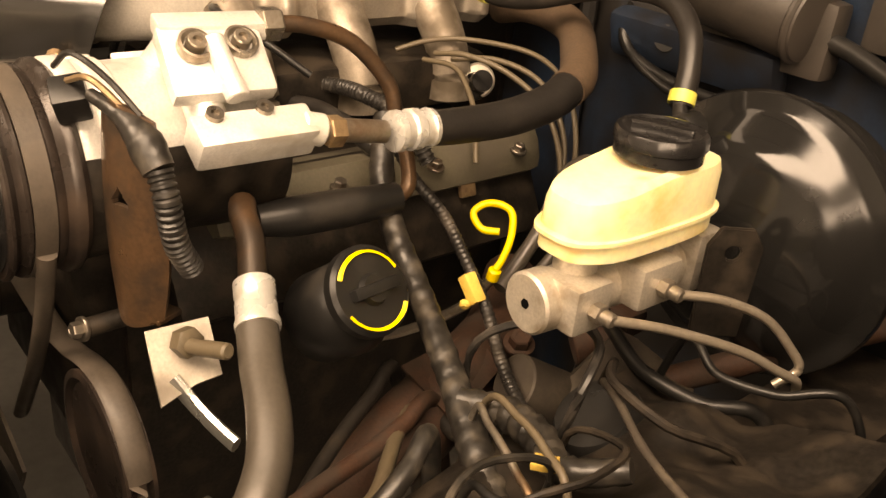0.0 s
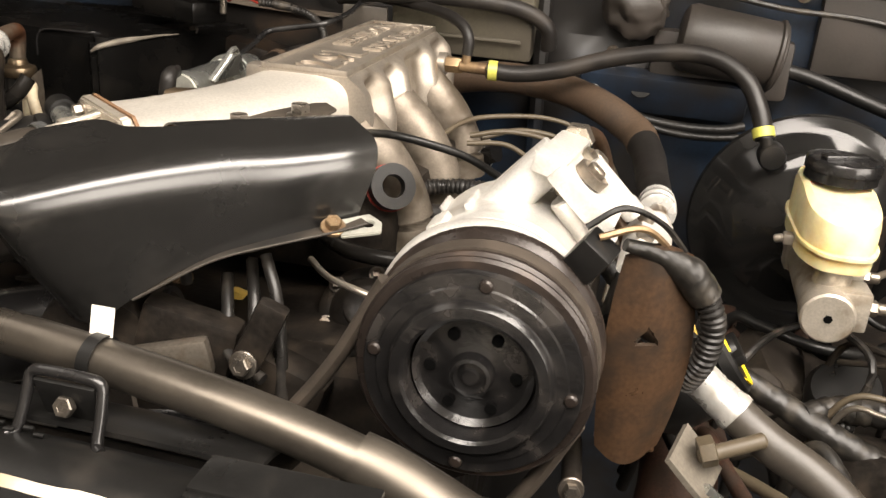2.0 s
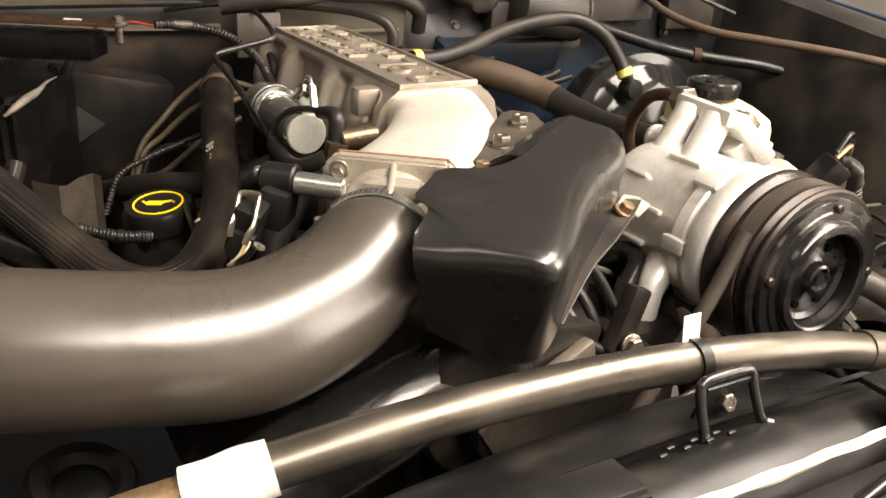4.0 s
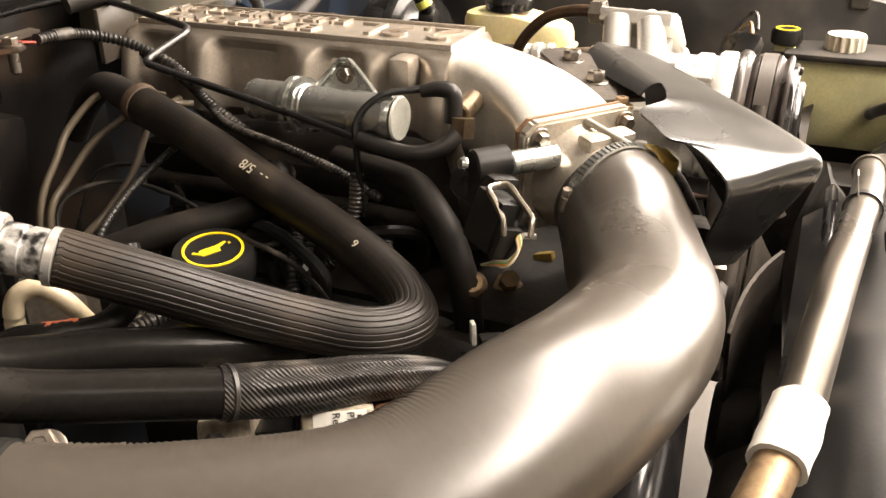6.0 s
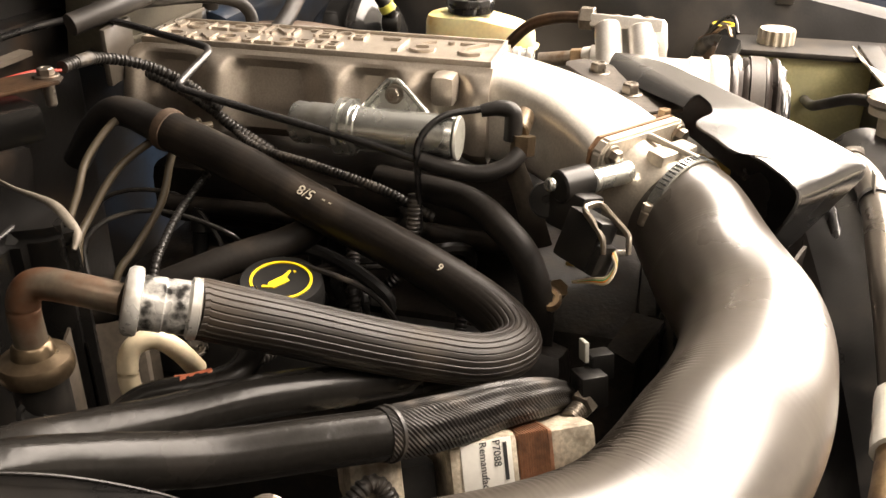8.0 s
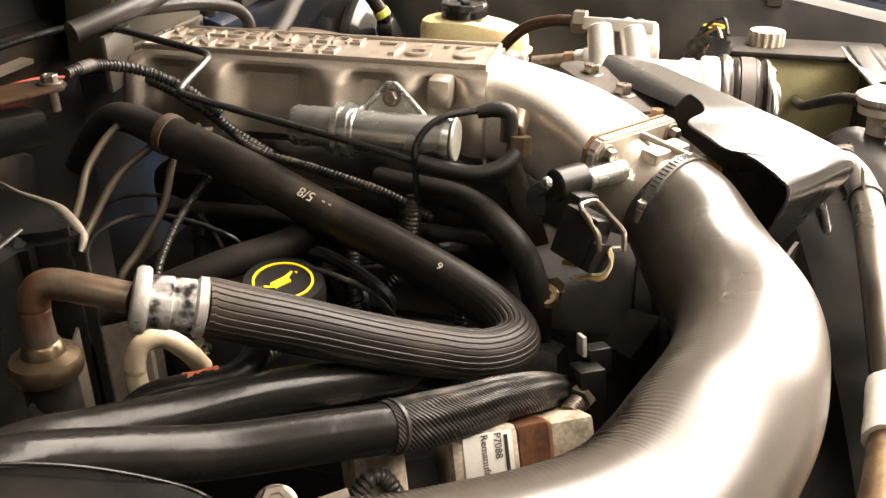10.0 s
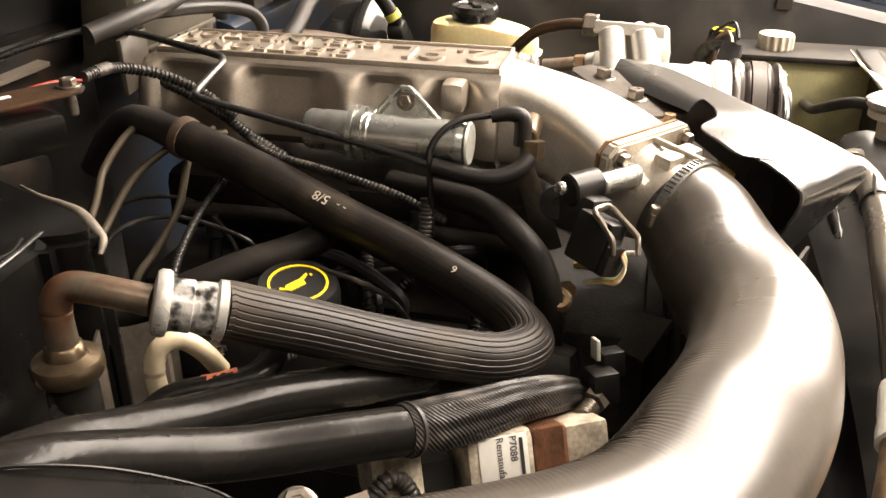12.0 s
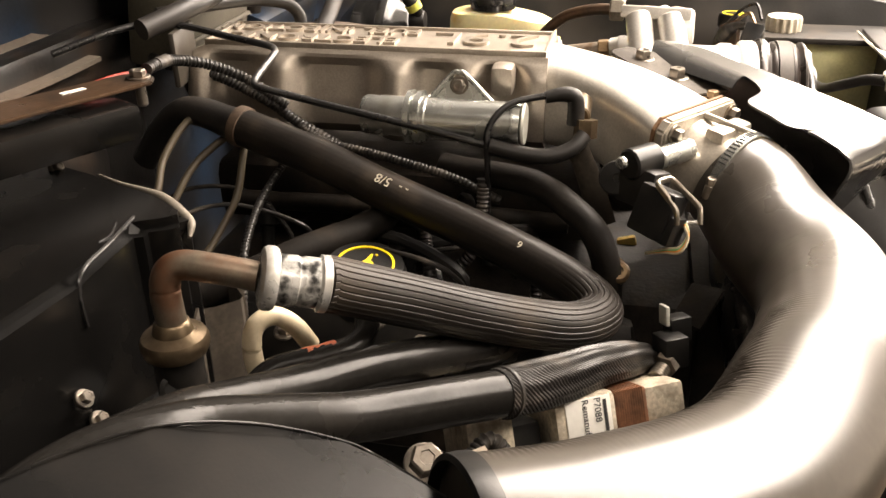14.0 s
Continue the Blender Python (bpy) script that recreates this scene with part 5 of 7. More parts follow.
HP = [(-0.1366, 0.2682, 0.9513), (-0.1579, 0.1914, 0.9349), (-0.1744, 0.1266, 0.9156), (-0.1951, 0.0584, 0.8995), (-0.2195, 0.0044, 0.8884), (-0.2445, -0.0316, 0.8824), (-0.2706, -0.0467, 0.8803), (-0.2969, -0.0324, 0.884), (-0.3166, -0.0014, 0.8948), (-0.3433, 0.0372, 0.9147), (-0.3725, 0.0751, 0.9387), (-0.3894, 0.1006, 0.9527), (-0.3943, 0.1065, 0.9559)]
part("rubber", tube_bm(HP, 0.01628, 156, 8, shape=lambda s, w: 1 + 0.010 - 0.034 * max(0, math.cos(26 * w)) ** 6 * min(1, max(0.08, (s - 0.31) / 0.05))), HOSE, ach)
part("end_collar", lathe_bm([(0.0155, -0.005), (0.0176, -0.004), (0.0180, 0.0), (0.0176, 0.004), (0.0155, 0.005)], HP[0], (0.26, 0.95, 0.20), 30, hollow=True), BROWNHOSE, ach, "browned collar at the hose end")
FD = Vector((-0.42, 0.82, 0.26)).normalized()
FO = Vector((-0.395, 0.1074, 0.9562)) - FD * 0.0045
part("ferrule", lathe_bm([(0.01375, 0), (0.0165, 0.0011), (0.0165, 0.0055), (0.01474, 0.0066), (0.0143, 0.0077)], FO, FD, 36), FERRULE, ach, "crimped silver ferrule")
part("crimp_band", lathe_bm([(0.01408, 0.0066), (0.01463, 0.00715), (0.01452, 0.0154), (0.01397, 0.01628), (0.01397, 0.01815), (0.01463, 0.01892), (0.01452, 0.02882), (0.01375, 0.03025)], FO, FD, 36, wave=lambda i, h: 1.0 if i % 6 else 0.97), PEELED, ach, "silver band with peeling black paint")
part("ferrule_flange", lathe_bm([(0.01375, 0.0297), (0.01716, 0.03025), (0.01826, 0.0319), (0.01826, 0.03575), (0.01672, 0.03795), (0.011, 0.03905), (0.0088, 0.03905)], FO, FD, 36), FERRULE, ach, "thick silver end flange")
part("pipe", tube_bm([(-0.408, 0.1385, 0.9646), (-0.4124, 0.159, 0.9695), (-0.4147, 0.1792, 0.9714), (-0.4177, 0.1872, 0.9673), (-0.42, 0.1895, 0.957), (-0.4215, 0.1882, 0.9396), (-0.422, 0.1879, 0.9192)], 0.00858, 18), RUSTYPIPE, ach, "bent steel pipe with rusty patches")


def hose_frame(i):
    """Direction, side and upward normal of the hose at its i-th point."""
    p, q = Vector(HP[i]), Vector(HP[i + 1])
    d = (q - p).normalized()
    side = d.cross(Vector((0, 0, 1))).normalized()
    return d, side, side.cross(d)


d, side, top = hose_frame(2)
if top.z < 0:
    top = -top
nrm = (top * 0.78 + Vector((-1, 0, 0.1)) * 0.62).normalized()
yup = d.cross(nrm)
for txt, off, sz in (("5/8", 0.0, 0.0115), ("6", 0.125, 0.008), ("- -", -0.024, 0.010), ("- -", 0.016, 0.010), ("01", -0.046, 0.010)):
    base = Vector(HP[2]) + d * off if off < 0.1 else Vector(HP[4]) + Vector((0.0035, 0.012, 0.003))
    part("print", letters_bm(txt, plane_m(base + nrm * 0.0175 - d.cross(nrm).normalized() * sz * 0.35, -d, d.cross(nrm)), sz, 0.0004), INKGREY, ach, "printed hose size")

acc = thing("accumulator", (-0.4266, 0.1906, 0.6891), "black air conditioning accumulator with tarnished fitting", "accumulator")
part("can", lathe_bm([(0.033, 0), (0.0396, 0.0066), (0.0396, 0.165), (0.033, 0.1793), (0.0154, 0.187), (0.0132, 0.1958)], (-0.4265, 0.1907, 0.6942), (0, 0, 1), 32), PLASTIC, acc)
part("collar", lathe_bm([(0.0121, 0), (0.01815, 0.0011), (0.01958, 0.0044), (0.01958, 0.0088), (0.01815, 0.01155), (0.01155, 0.0143), (0.01012, 0.0198), (0.0088, 0.0209)], (-0.422, 0.1879, 0.9182), (0, 0, 1), 30), BRONZE, acc, "tarnished pipe collar")
part("neck", lathe_bm([(0.0143, 0), (0.0143, 0.0484)], (-0.4229, 0.1872, 0.8752), (0, 0, 1), 24), PLASTIC, acc)
part("screw", lathe_bm([(0.00825, 0), (0.00825, 0.0033), (0.0055, 0.0044), (0.0044, 0.0033), (0, 0.0033)], (-0.4345, 0.1858, 0.9017), (-0.7, -0.5, 0.5), 20), PLASTIC, acc)
part("strap", shell_bm([(-0.4055, 0.1881, 0.9193), (-0.3922, 0.1888, 0.9297), (-0.3911, 0.1898, 0.8735), (-0.3982, 0.187, 0.853), (-0.4092, 0.1861, 0.8529)], [(0, 1, 2, 3, 4)], 0.00165), DUSTMETAL, acc, "dusty sheet metal strap")

hose("heater_hose", [(-0.6378, 0.2214, 0.917), (-0.5495, 0.1844, 0.9313), (-0.4955, 0.1526, 0.93), (-0.4634, 0.1328, 0.9202), (-0.4295, 0.1097, 0.9094), (-0.3938, 0.0811, 0.9017), (-0.3543, 0.0467, 0.889), (-0.3168, 0.0185, 0.8753), (-0.2747, -0.0009, 0.8553)], 0.01298, SLEEVE, "thick shiny black hose running beside the intake tube", "hose", 20)
bh = thing("braided_hose", (-0.4766, 0.0983, 0.9244), "thick shiny black hose ending in a braided sleeve", "hose")
part("rubber", tube_bm([(-0.662, 0.1911, 0.9477), (-0.5731, 0.1585, 0.9589), (-0.5278, 0.1298, 0.9523), (-0.4895, 0.1044, 0.9324), (-0.454, 0.0729, 0.9125), (-0.4171, 0.0302, 0.9009), (-0.3958, 0.0031, 0.8952)], [0.0132, 0.0132, 0.0132, 0.01342, 0.01364, 0.01386, 0.01386], 22), SLEEVE, bh)
part("braid", tube_bm([(-0.3973, 0.0049, 0.8957), (-0.3792, -0.0121, 0.8903), (-0.3583, -0.0277, 0.8835), (-0.3343, -0.0456, 0.8777), (-0.3115, -0.0633, 0.8699), (-0.2885, -0.0764, 0.858), (-0.2697, -0.0847, 0.8419)], [0.01452, 0.01474, 0.0143, 0.0132, 0.0121, 0.01045, 0.0088], 150, 10, even=0.00055, shape=lambda s, w: 1 + 0.026 * math.sin(30 * w + s * 2300) + 0.055 * math.cos(9 * w) * min(1, s / 0.03)), LOOM, bh, "woven black sleeve")
part("cut_edge", lathe_bm([(0.01408, 0), (0.01562, 0.0011), (0.01562, 0.0033), (0.0143, 0.0044)], (-0.3958, 0.0031, 0.8952), (0.78, -0.55, -0.25), 30, hollow=True), LOOM, bh)
part("end_fitting", joined(cyl_bm((-0.2718, -0.0845, 0.8439), (-0.257, -0.0901, 0.8379), 0.006), hex_bm((-0.257, -0.0901, 0.8379), (0.9, -0.2, -0.3), 0.0085, 0.012)), STEEL, bh, "tarnished threaded fitting")
hose("vent_tube", [(-0.3883, 0.1544, 0.8737), (-0.3898, 0.1572, 0.8992), (-0.3851, 0.1559, 0.9156), (-0.3756, 0.1472, 0.9188), (-0.3687, 0.1374, 0.9087), (-0.3595, 0.1316, 0.8894)], 0.00605, BONE, "bone coloured bent plastic tube", "tube", 14)
pe = thing("elbow_hose", (-0.409, 0.1187, 0.9146), "shiny black elbow hose with a red paint mark", "hose")
EL = [(-0.440, 0.150, 0.872), (-0.428, 0.146, 0.893), (-0.412, 0.134, 0.905), (-0.399, 0.110, 0.908), (-0.384, 0.095, 0.908), (-0.367, 0.091, 0.913), (-0.352, 0.096, 0.926), (-0.345, 0.104, 0.94)]
part("rubber", tube_bm(EL, 0.0080, 20), SLEEVE, pe)
part("paint_mark", tube_bm([(-0.4035, 0.1185, 0.9075), (-0.399, 0.110, 0.908), (-0.392, 0.102, 0.908)], 0.0080, 40, 8, shape=lambda q, w: 1.03 if abs(math.sin(w / 2 - 1.05)) < 0.30 + 0.25 * noise.noise(Vector((q * 300, w * 2, 3))) else 0.9), REDPAINT, pe, "flaking red paint mark")

# ignition coil
ic = thing("ignition_coil", (-0.3432, -0.0533, 0.794), "laminated ignition coil with white label and brown band", "coil")
CU, CV = Vector((0.50, -0.866, 0.0)), Vector((-0.80, -0.46, 0.42)).normalized()
CAX = plane_m((0, 0, 0), CU, CV)


def coil_box(c, size, bev):
    return box_bm(on_coil(*c), [s * 1.16 for s in size], bev, axes=CAX)


def on_coil(u, v, w):
    return Vector((-0.3337, -0.0526, 0.8379)) + (CU * u + CAX.col[1].to_3d() * v + CAX.col[2].to_3d() * w) * 1.16


part("core_end", coil_box((0.031, -0.003, 0.003), (0.026, 0.044, 0.040), 0.003), DULLCREAM, ic, "cream speckled cast end")
part("winding", coil_box((0.0095, 0, 0.002), (0.019, 0.046, 0.042), 0.002), COPPER, ic, "brown lamination band")
for k in range(12):
    part("lamination", coil_box((0.0015 + 0.00135 * k, 0, 0.002), (0.0006, 0.0468, 0.0428), 0), COPPER, ic)
part("case", coil_box((-0.018, 0, 0.001), (0.036, 0.050, 0.044), 0.005), DULLCREAM, ic, "cream speckled coil case")
CW = CAX.col[2].to_3d()
lab = part("label", coil_box((-0.017, 0.0252, -0.002), (0.026, 0.0008, 0.036), 0.0003), PAPER, ic, "white printed label")
face_o = on_coil(-0.017, 0.0258, 0.002)
part("print_bar", box_bm(face_o + CU * 0.011 - CW * 0.012, (0.0022, 0.0003, 0.022), 0, axes=CAX), INK, lab)
for txt, off in (("P7088", 0.004), ("Remanufactured", -0.004)):
    part("print", letters_bm(txt, plane_m(face_o + CU * off - CW * 0.025, CW, CU), 0.0062, 0.0003), INK, lab)
part("plug", joined(coil_box((-0.052, 0, 0.004), (0.022, 0.030, 0.030), 0.003), coil_box((-0.066, 0.004, 0.0), (0.012, 0.024, 0.024), 0.002)), PLASTIC, ic, "black plug")
part("foot", coil_box((-0.072, 0, -0.006), (0.026, 0.050, 0.030), 0.004), DULLCREAM, ic, "cream bracket foot")
hose("ribbed_loom", [(-0.4219, 0.023, 0.8539), (-0.4004, 0.0098, 0.8644), (-0.3983, -0.0022, 0.8441), (-0.3854, 0.0071, 0.793)], 0.00495, LOOM, "thin ribbed black wiring conduit", "wiring", 10, even=0.0011, shape=corrugated(0.0035, 0.10))

# ---- idle valve, rod and vacuum lines on the plenum's side ----
iv = thing("idle_air_valve", (-0.1243, 0.0868, 0.9427), "zinc plated solenoid valve bolted to the plenum", "valve")
part("body", lathe_bm([(0.0105, 0), (0.017325, 0.00105), (0.018375, 0.0042), (0.018375, 0.007875), (0.017325, 0.0084), (0.017325, 0.0777), (0.018375, 0.07875), (0.018375, 0.084)], (-0.1291, 0.0277, 0.9645), (0.02, 1, 0.0), 40), ZINC, iv)
part("end_plate", lathe_bm([(0.016275, 0), (0.017325, -0.00105), (0.016275, -0.002625), (0, -0.002625)], (-0.1291, 0.0277, 0.9645), (0.02, 1, 0.0), 32), PALEZINC, iv, "pale end plate")
part("collar", lathe_bm([(0.017325, 0), (0.022575, 0.00105), (0.022575, 0.00525), (0.019425, 0.0063), (0.019425, 0.0084), (0.022575, 0.00945), (0.022575, 0.01365), (0.017325, 0.0147)], (-0.1248, 0.1094, 0.9641), (0.02, 1, 0), 40), ZINC, iv)
part("rear_case", lathe_bm([(0.0168, 0), (0.0168, 0.0357), (0.015225, 0.03885), (0, 0.03885)], (-0.1241, 0.123, 0.964), (0.02, 1, 0), 36), ZINC, iv)
part("bracket", shell_bm([(-0.1094, 0.1093, 0.9724), (-0.1031, 0.0903, 0.9939), (-0.1035, 0.0776, 0.994), (-0.111, 0.0523, 0.9727)], [(0, 1, 2, 3)], 0.00315), ZINC, iv)
part("rim", tube_bm([(-0.1114, 0.1116, 0.9723), (-0.1052, 0.0915, 0.9949), (-0.1048, 0.0841, 0.998), (-0.1056, 0.0767, 0.995), (-0.1132, 0.0514, 0.9726)], 0.00231, 8), ZINC, iv)
part("bolt", hex_bm((-0.1045, 0.0839, 0.9868), (-1, 0, 0.25), 0.006, 0.007, 0.008), BOLT, iv)
part("strut", tube_bm([(-0.1291, -0.0147, 0.9536), (-0.1368, -0.0289, 0.923), (-0.1415, -0.0424, 0.8874)], 0.00945, 8, flat=(0.4, 1.2)), DUSTMETAL, iv, "dull steel strut")
rod = thing("vacuum_line", (-0.1169, 0.1805, 0.9577), "thin black bent metal vacuum line along the plenum", "pipe")
part("line", tube_bm([(-0.1506, 0.4269, 1.011), (-0.1171, 0.403, 1.019), (-0.0859, 0.3795, 1.023), (-0.0687, 0.3512, 1.02), (-0.0684, 0.3022, 1.011), (-0.0749, 0.2633, 1.006), (-0.0809, 0.2549, 1.004), (-0.0891, 0.2527, 1.002), (-0.116, 0.2526, 0.9964), (-0.1367, 0.2518, 0.9921), (-0.1429, 0.2483, 0.99), (-0.144, 0.2393, 0.988), (-0.1424, 0.1937, 0.9779), (-0.1451, 0.1153, 0.9639), (-0.1498, 0.0462, 0.951)], 0.00315, 10, 6), GLOSS, rod)
part("hose", tube_bm([(-0.1496, 0.0505, 0.9519), (-0.1506, 0.03, 0.948), (-0.1496, 0.005, 0.9461), (-0.1418, -0.0129, 0.9504), (-0.1315, -0.0221, 0.9587)], 0.00651, 12), RUBBER, rod, "short black hose")
part("fitting", joined(lathe_bm([(0.00945, 0), (0.00945, 0.0147)], (-0.1252, -0.0225, 0.9547), (0.2, 0.0, 1), 6), cyl_bm((-0.1182, -0.0161, 0.969), (-0.0852, -0.0158, 0.9713), 0.0095)), BRONZE, rod, "brass fitting")
boot = thing("rubber_boot", (-0.1202, -0.0139, 0.969), "black rubber elbow boot with thin vacuum hose", "hose")
part("boot", tube_bm([(-0.1203, -0.0139, 0.9639), (-0.1189, -0.0138, 0.9792), (-0.1187, -0.0115, 0.9863), (-0.1203, -0.0027, 0.9883), (-0.124, 0.0105, 0.9861)], [0.00714, 0.00693, 0.00672, 0.00609, 0.00483], 14), RUBBER, boot)
part("thin_hose", tube_bm([(-0.1241, 0.0084, 0.9882), (-0.1348, 0.0328, 0.9848), (-0.1429, 0.0461, 0.9765), (-0.1493, 0.0528, 0.9642), (-0.1517, 0.0527, 0.9509), (-0.1501, 0.0522, 0.9274), (-0.1445, 0.0532, 0.8866)], 0.00273, 10), GLOSS, boot)

# ---- oil filler cap ----
oc = thing("oil_cap", (-0.2332, 0.1328, 0.8344), "black oil filler cap with yellow oil can symbol", "cap")
OM = basis((-0.2322, 0.1335, 0.8813), (-0.12, -0.10, 1))
part("cap", lathe_bm([(0.021, -0.0441), (0.0252, -0.0399), (0.0252, -0.0231), (0.03045, -0.021), (0.032025, -0.0168), (0.032025, -0.0042), (0.0294, 0), (0, 0)], OM.translation, OM.col[2].to_3d(), 40, wave=lambda i, h: 1 if h < -0.018 or h > -0.003 else (1.0 if i % 5 < 3 else 0.97)), PLASTIC, oc)
part("ring", lathe_bm([(0.02079, 0), (0.02079, 0.000945), (0.02268, 0.000945), (0.02268, 0)], OM.translation, OM.col[2].to_3d(), 48, hollow=True), YELLOW, oc, "yellow ring")
OR = OM @ Matrix.Rotation(radians(20), 4, "Z")
part("symbol", joined(prism_bm([(-0.010, -0.0045), (0.004, -0.0045), (0.005, 0.000), (0.012, 0.004), (0.0115, 0.0055), (0.004, 0.003), (-0.009, 0.003), (-0.011, 0.001)], OR, 0.0009, 0), prism_bm([(-0.016, 0.002), (-0.0105, -0.003), (-0.0105, -0.001), (-0.014, 0.0035)], OR, 0.0009, 0), prism_bm([(0.013, 0.001), (0.0145, 0.001), (0.0145, 0.0028), (0.013, 0.0028)], OR, 0.0009, 0)), YELLOW, oc, "yellow oil can symbol")

# ---- spark leads and looms over the rocker cover ----
for pts in ([(-0.0818, 0.2897, 0.9427), (-0.1176, 0.308, 0.9525), (-0.1332, 0.3208, 0.9514), (-0.1606, 0.3319, 0.9286), (-0.1816, 0.3302, 0.908), (-0.207, 0.3291, 0.8791), (-0.2235, 0.3233, 0.834)],
            [(-0.0814, 0.2597, 0.9376), (-0.1122, 0.2743, 0.9434), (-0.131, 0.2894, 0.9371), (-0.1573, 0.3083, 0.9195), (-0.1859, 0.3185, 0.8916), (-0.2081, 0.319, 0.872), (-0.2236, 0.313, 0.8238)],
            [(-0.0865, 0.2684, 0.9426), (-0.1143, 0.2734, 0.9382), (-0.1321, 0.2722, 0.9248), (-0.1585, 0.2707, 0.8949), (-0.1872, 0.2807, 0.8671), (-0.2083, 0.2872, 0.8515), (-0.2237, 0.2925, 0.8136)]):
    hose("spark_lead", pts, 0.0033, TAN, "tan rubber spark plug lead arching off the engine", "cable", 12)
for pts, r in (([(-0.1225, 0.2368, 0.927), (-0.1413, 0.2326, 0.9207), (-0.1843, 0.2361, 0.9059), (-0.2234, 0.2321, 0.8933), (-0.2502, 0.2266, 0.8798), (-0.2658, 0.2235, 0.8439)], 0.00315),
               ([(-0.0812, 0.2397, 0.9376), (-0.0967, 0.2087, 0.9272), (-0.1128, 0.1484, 0.9222), (-0.1249, 0.0863, 0.9121), (-0.1319, 0.0439, 0.897)], 0.00378),
               ([(-0.1468, 0.0562, 0.9223), (-0.1527, 0.0562, 0.8968), (-0.1616, 0.0606, 0.866), (-0.1689, 0.078, 0.8455)], 0.00504),
               ([(-0.1596, 0.1047, 0.8913), (-0.1708, 0.0999, 0.8708), (-0.1949, 0.0909, 0.8503), (-0.2065, 0.0807, 0.8247)], 0.00504),
               ([(-0.1813, 0.0148, 0.8866), (-0.1985, 0.0046, 0.861), (-0.2151, 0.0053, 0.8354)], 0.004725),
               ([(-0.2479, 0.0959, 0.8651), (-0.2748, 0.0931, 0.87), (-0.3121, 0.1024, 0.8798), (-0.3496, 0.1171, 0.8742), (-0.3769, 0.1305, 0.8433)], 0.00504)):
    hose("ribbed_loom", pts, r, LOOM, "thin ribbed black wiring conduit", "wiring", 10, even=0.0011, shape=corrugated(0.0036, 0.10))
hose("engine_loom", [(0.0589, 0.4025, 0.9852), (-0.0111, 0.4121, 0.9816), (-0.0426, 0.3929, 0.9781), (-0.0484, 0.3669, 0.9748), (-0.0568, 0.3245, 0.9705), (-0.069, 0.2716, 0.953), (-0.0812, 0.2377, 0.9376), (-0.0917, 0.1979, 0.9222)], 0.00483, LOOM, "ribbed black wiring conduit behind the plenum", "wiring", 12, even=0.0012, shape=corrugated(0.0042, 0.10))
hose("coolant_hose", [(-0.0983, 0.1, 0.9123), (-0.105, 0.0826, 0.9123), (-0.1326, 0.0174, 0.9156), (-0.1650, -0.0190, 0.9085), (-0.1840, -0.0400, 0.8940), (-0.1850, -0.0500, 0.8600), (-0.1750, -0.0500, 0.8157)], 0.01134, HOSE_DULL, "black coolant hose below the throttle body", "hose", 16)
hose("coolant_hose", [(-0.1186, 0.1433, 0.9017), (-0.1714, 0.1375, 0.8911), (-0.218, 0.1894, 0.8802), (-0.244, 0.2339, 0.8645), (-0.2651, 0.2881, 0.8438)], 0.01208, HOSE_DULL, "black hose crossing the rocker cover", "hose", 16)
hose("heater_pipe_hose", [(-0.1370, 0.266, 0.951), (-0.1320, 0.285, 0.954), (-0.1220, 0.310, 0.957), (-0.1120, 0.335, 0.953), (-0.1050, 0.36, 0.935), (-0.1050, 0.385, 0.90)], [0.0140, 0.0138, 0.0130, 0.0125, 0.0120, 0.0120], RUBBER, "dusty black heater hose running back to the firewall", "hose", 18)
for i in range(16):
    ang = i * 2.4
    p0 = Vector((-0.12 - 0.10 * ((i * 37) % 10) / 10, -0.08 + 0.34 * ((i * 53) % 16) / 16, 0.845 + 0.02 * ((i * 29) % 7) / 7))
    p1 = p0 + Vector((0.05 * math.cos(ang), 0.07 * math.sin(ang), 0.022))
    p2 = p1 + Vector((0.05 * math.cos(ang + 0.8), 0.07 * math.sin(ang + 0.8), -0.01))
    p3 = p2 + Vector((0.03 * math.cos(ang + 1.8), 0.04 * math.sin(ang + 1.8), -0.06))
    if min(p0.y, p1.y, p2.y, p3.y) < -0.03 or min(p0.x, p1.x, p2.x, p3.x) < -0.24:
        continue
    hose("wire", [p0 - Vector((0, 0, 0.03)), p0, p1, p2, p3], 0.0022 + 0.0016 * (i % 3), (LOOM, RUBBER, PLASTIC)[i % 3], "black wire tangled over the engine", "wiring", 8, 5)
inj = thing("fuel_rail", (-0.099, 0.1252, 0.856), "greasy fuel rail with injectors below the plenum", "fuel rail")
part("rail", tube_bm([(-0.1084, -0.012, 0.869), (-0.1039, 0.1259, 0.8703), (-0.104, 0.2988, 0.868)], 0.008925, 14), GREASE, inj)
for y in (0.055, 0.155, 0.265):
    part("injector", lathe_bm([(0.00945, 0), (0.00945, 0.021), (0.0063, 0.0231), (0.0063, 0.042)], (-0.105, y, 0.868), (-0.35, 0, -1), 16), PLASTIC, inj)
sn = thing("temperature_sensor", (-0.07, -0.06, 0.80), "brass sensor with plug at the engine's front", "sensor")
part("nut", lathe_bm([(0.0126, 0), (0.0126, 0.0126), (0.0084, 0.0147), (0.0084, 0.0252)], (-0.0901, -0.0486, 0.8113), (-0.5, -0.3, 0.8), 6), BRASS, sn)
part("plug", lathe_bm([(0.005, 0), (0.009, 0.001), (0.0095, 0.004), (0.0095, 0.010), (0.007, 0.013), (0.004, 0.013), (0.004, 0.010), (0, 0.010)], (-0.180, -0.056, 0.862), (-0.6, -0.1, 0.6), 20), BRASS, sn, "small brass plug")
fs = thing("fuel_sensor", (-0.215, -0.11, 0.79), "zinc plated sender with black plug near the coil", "sensor")
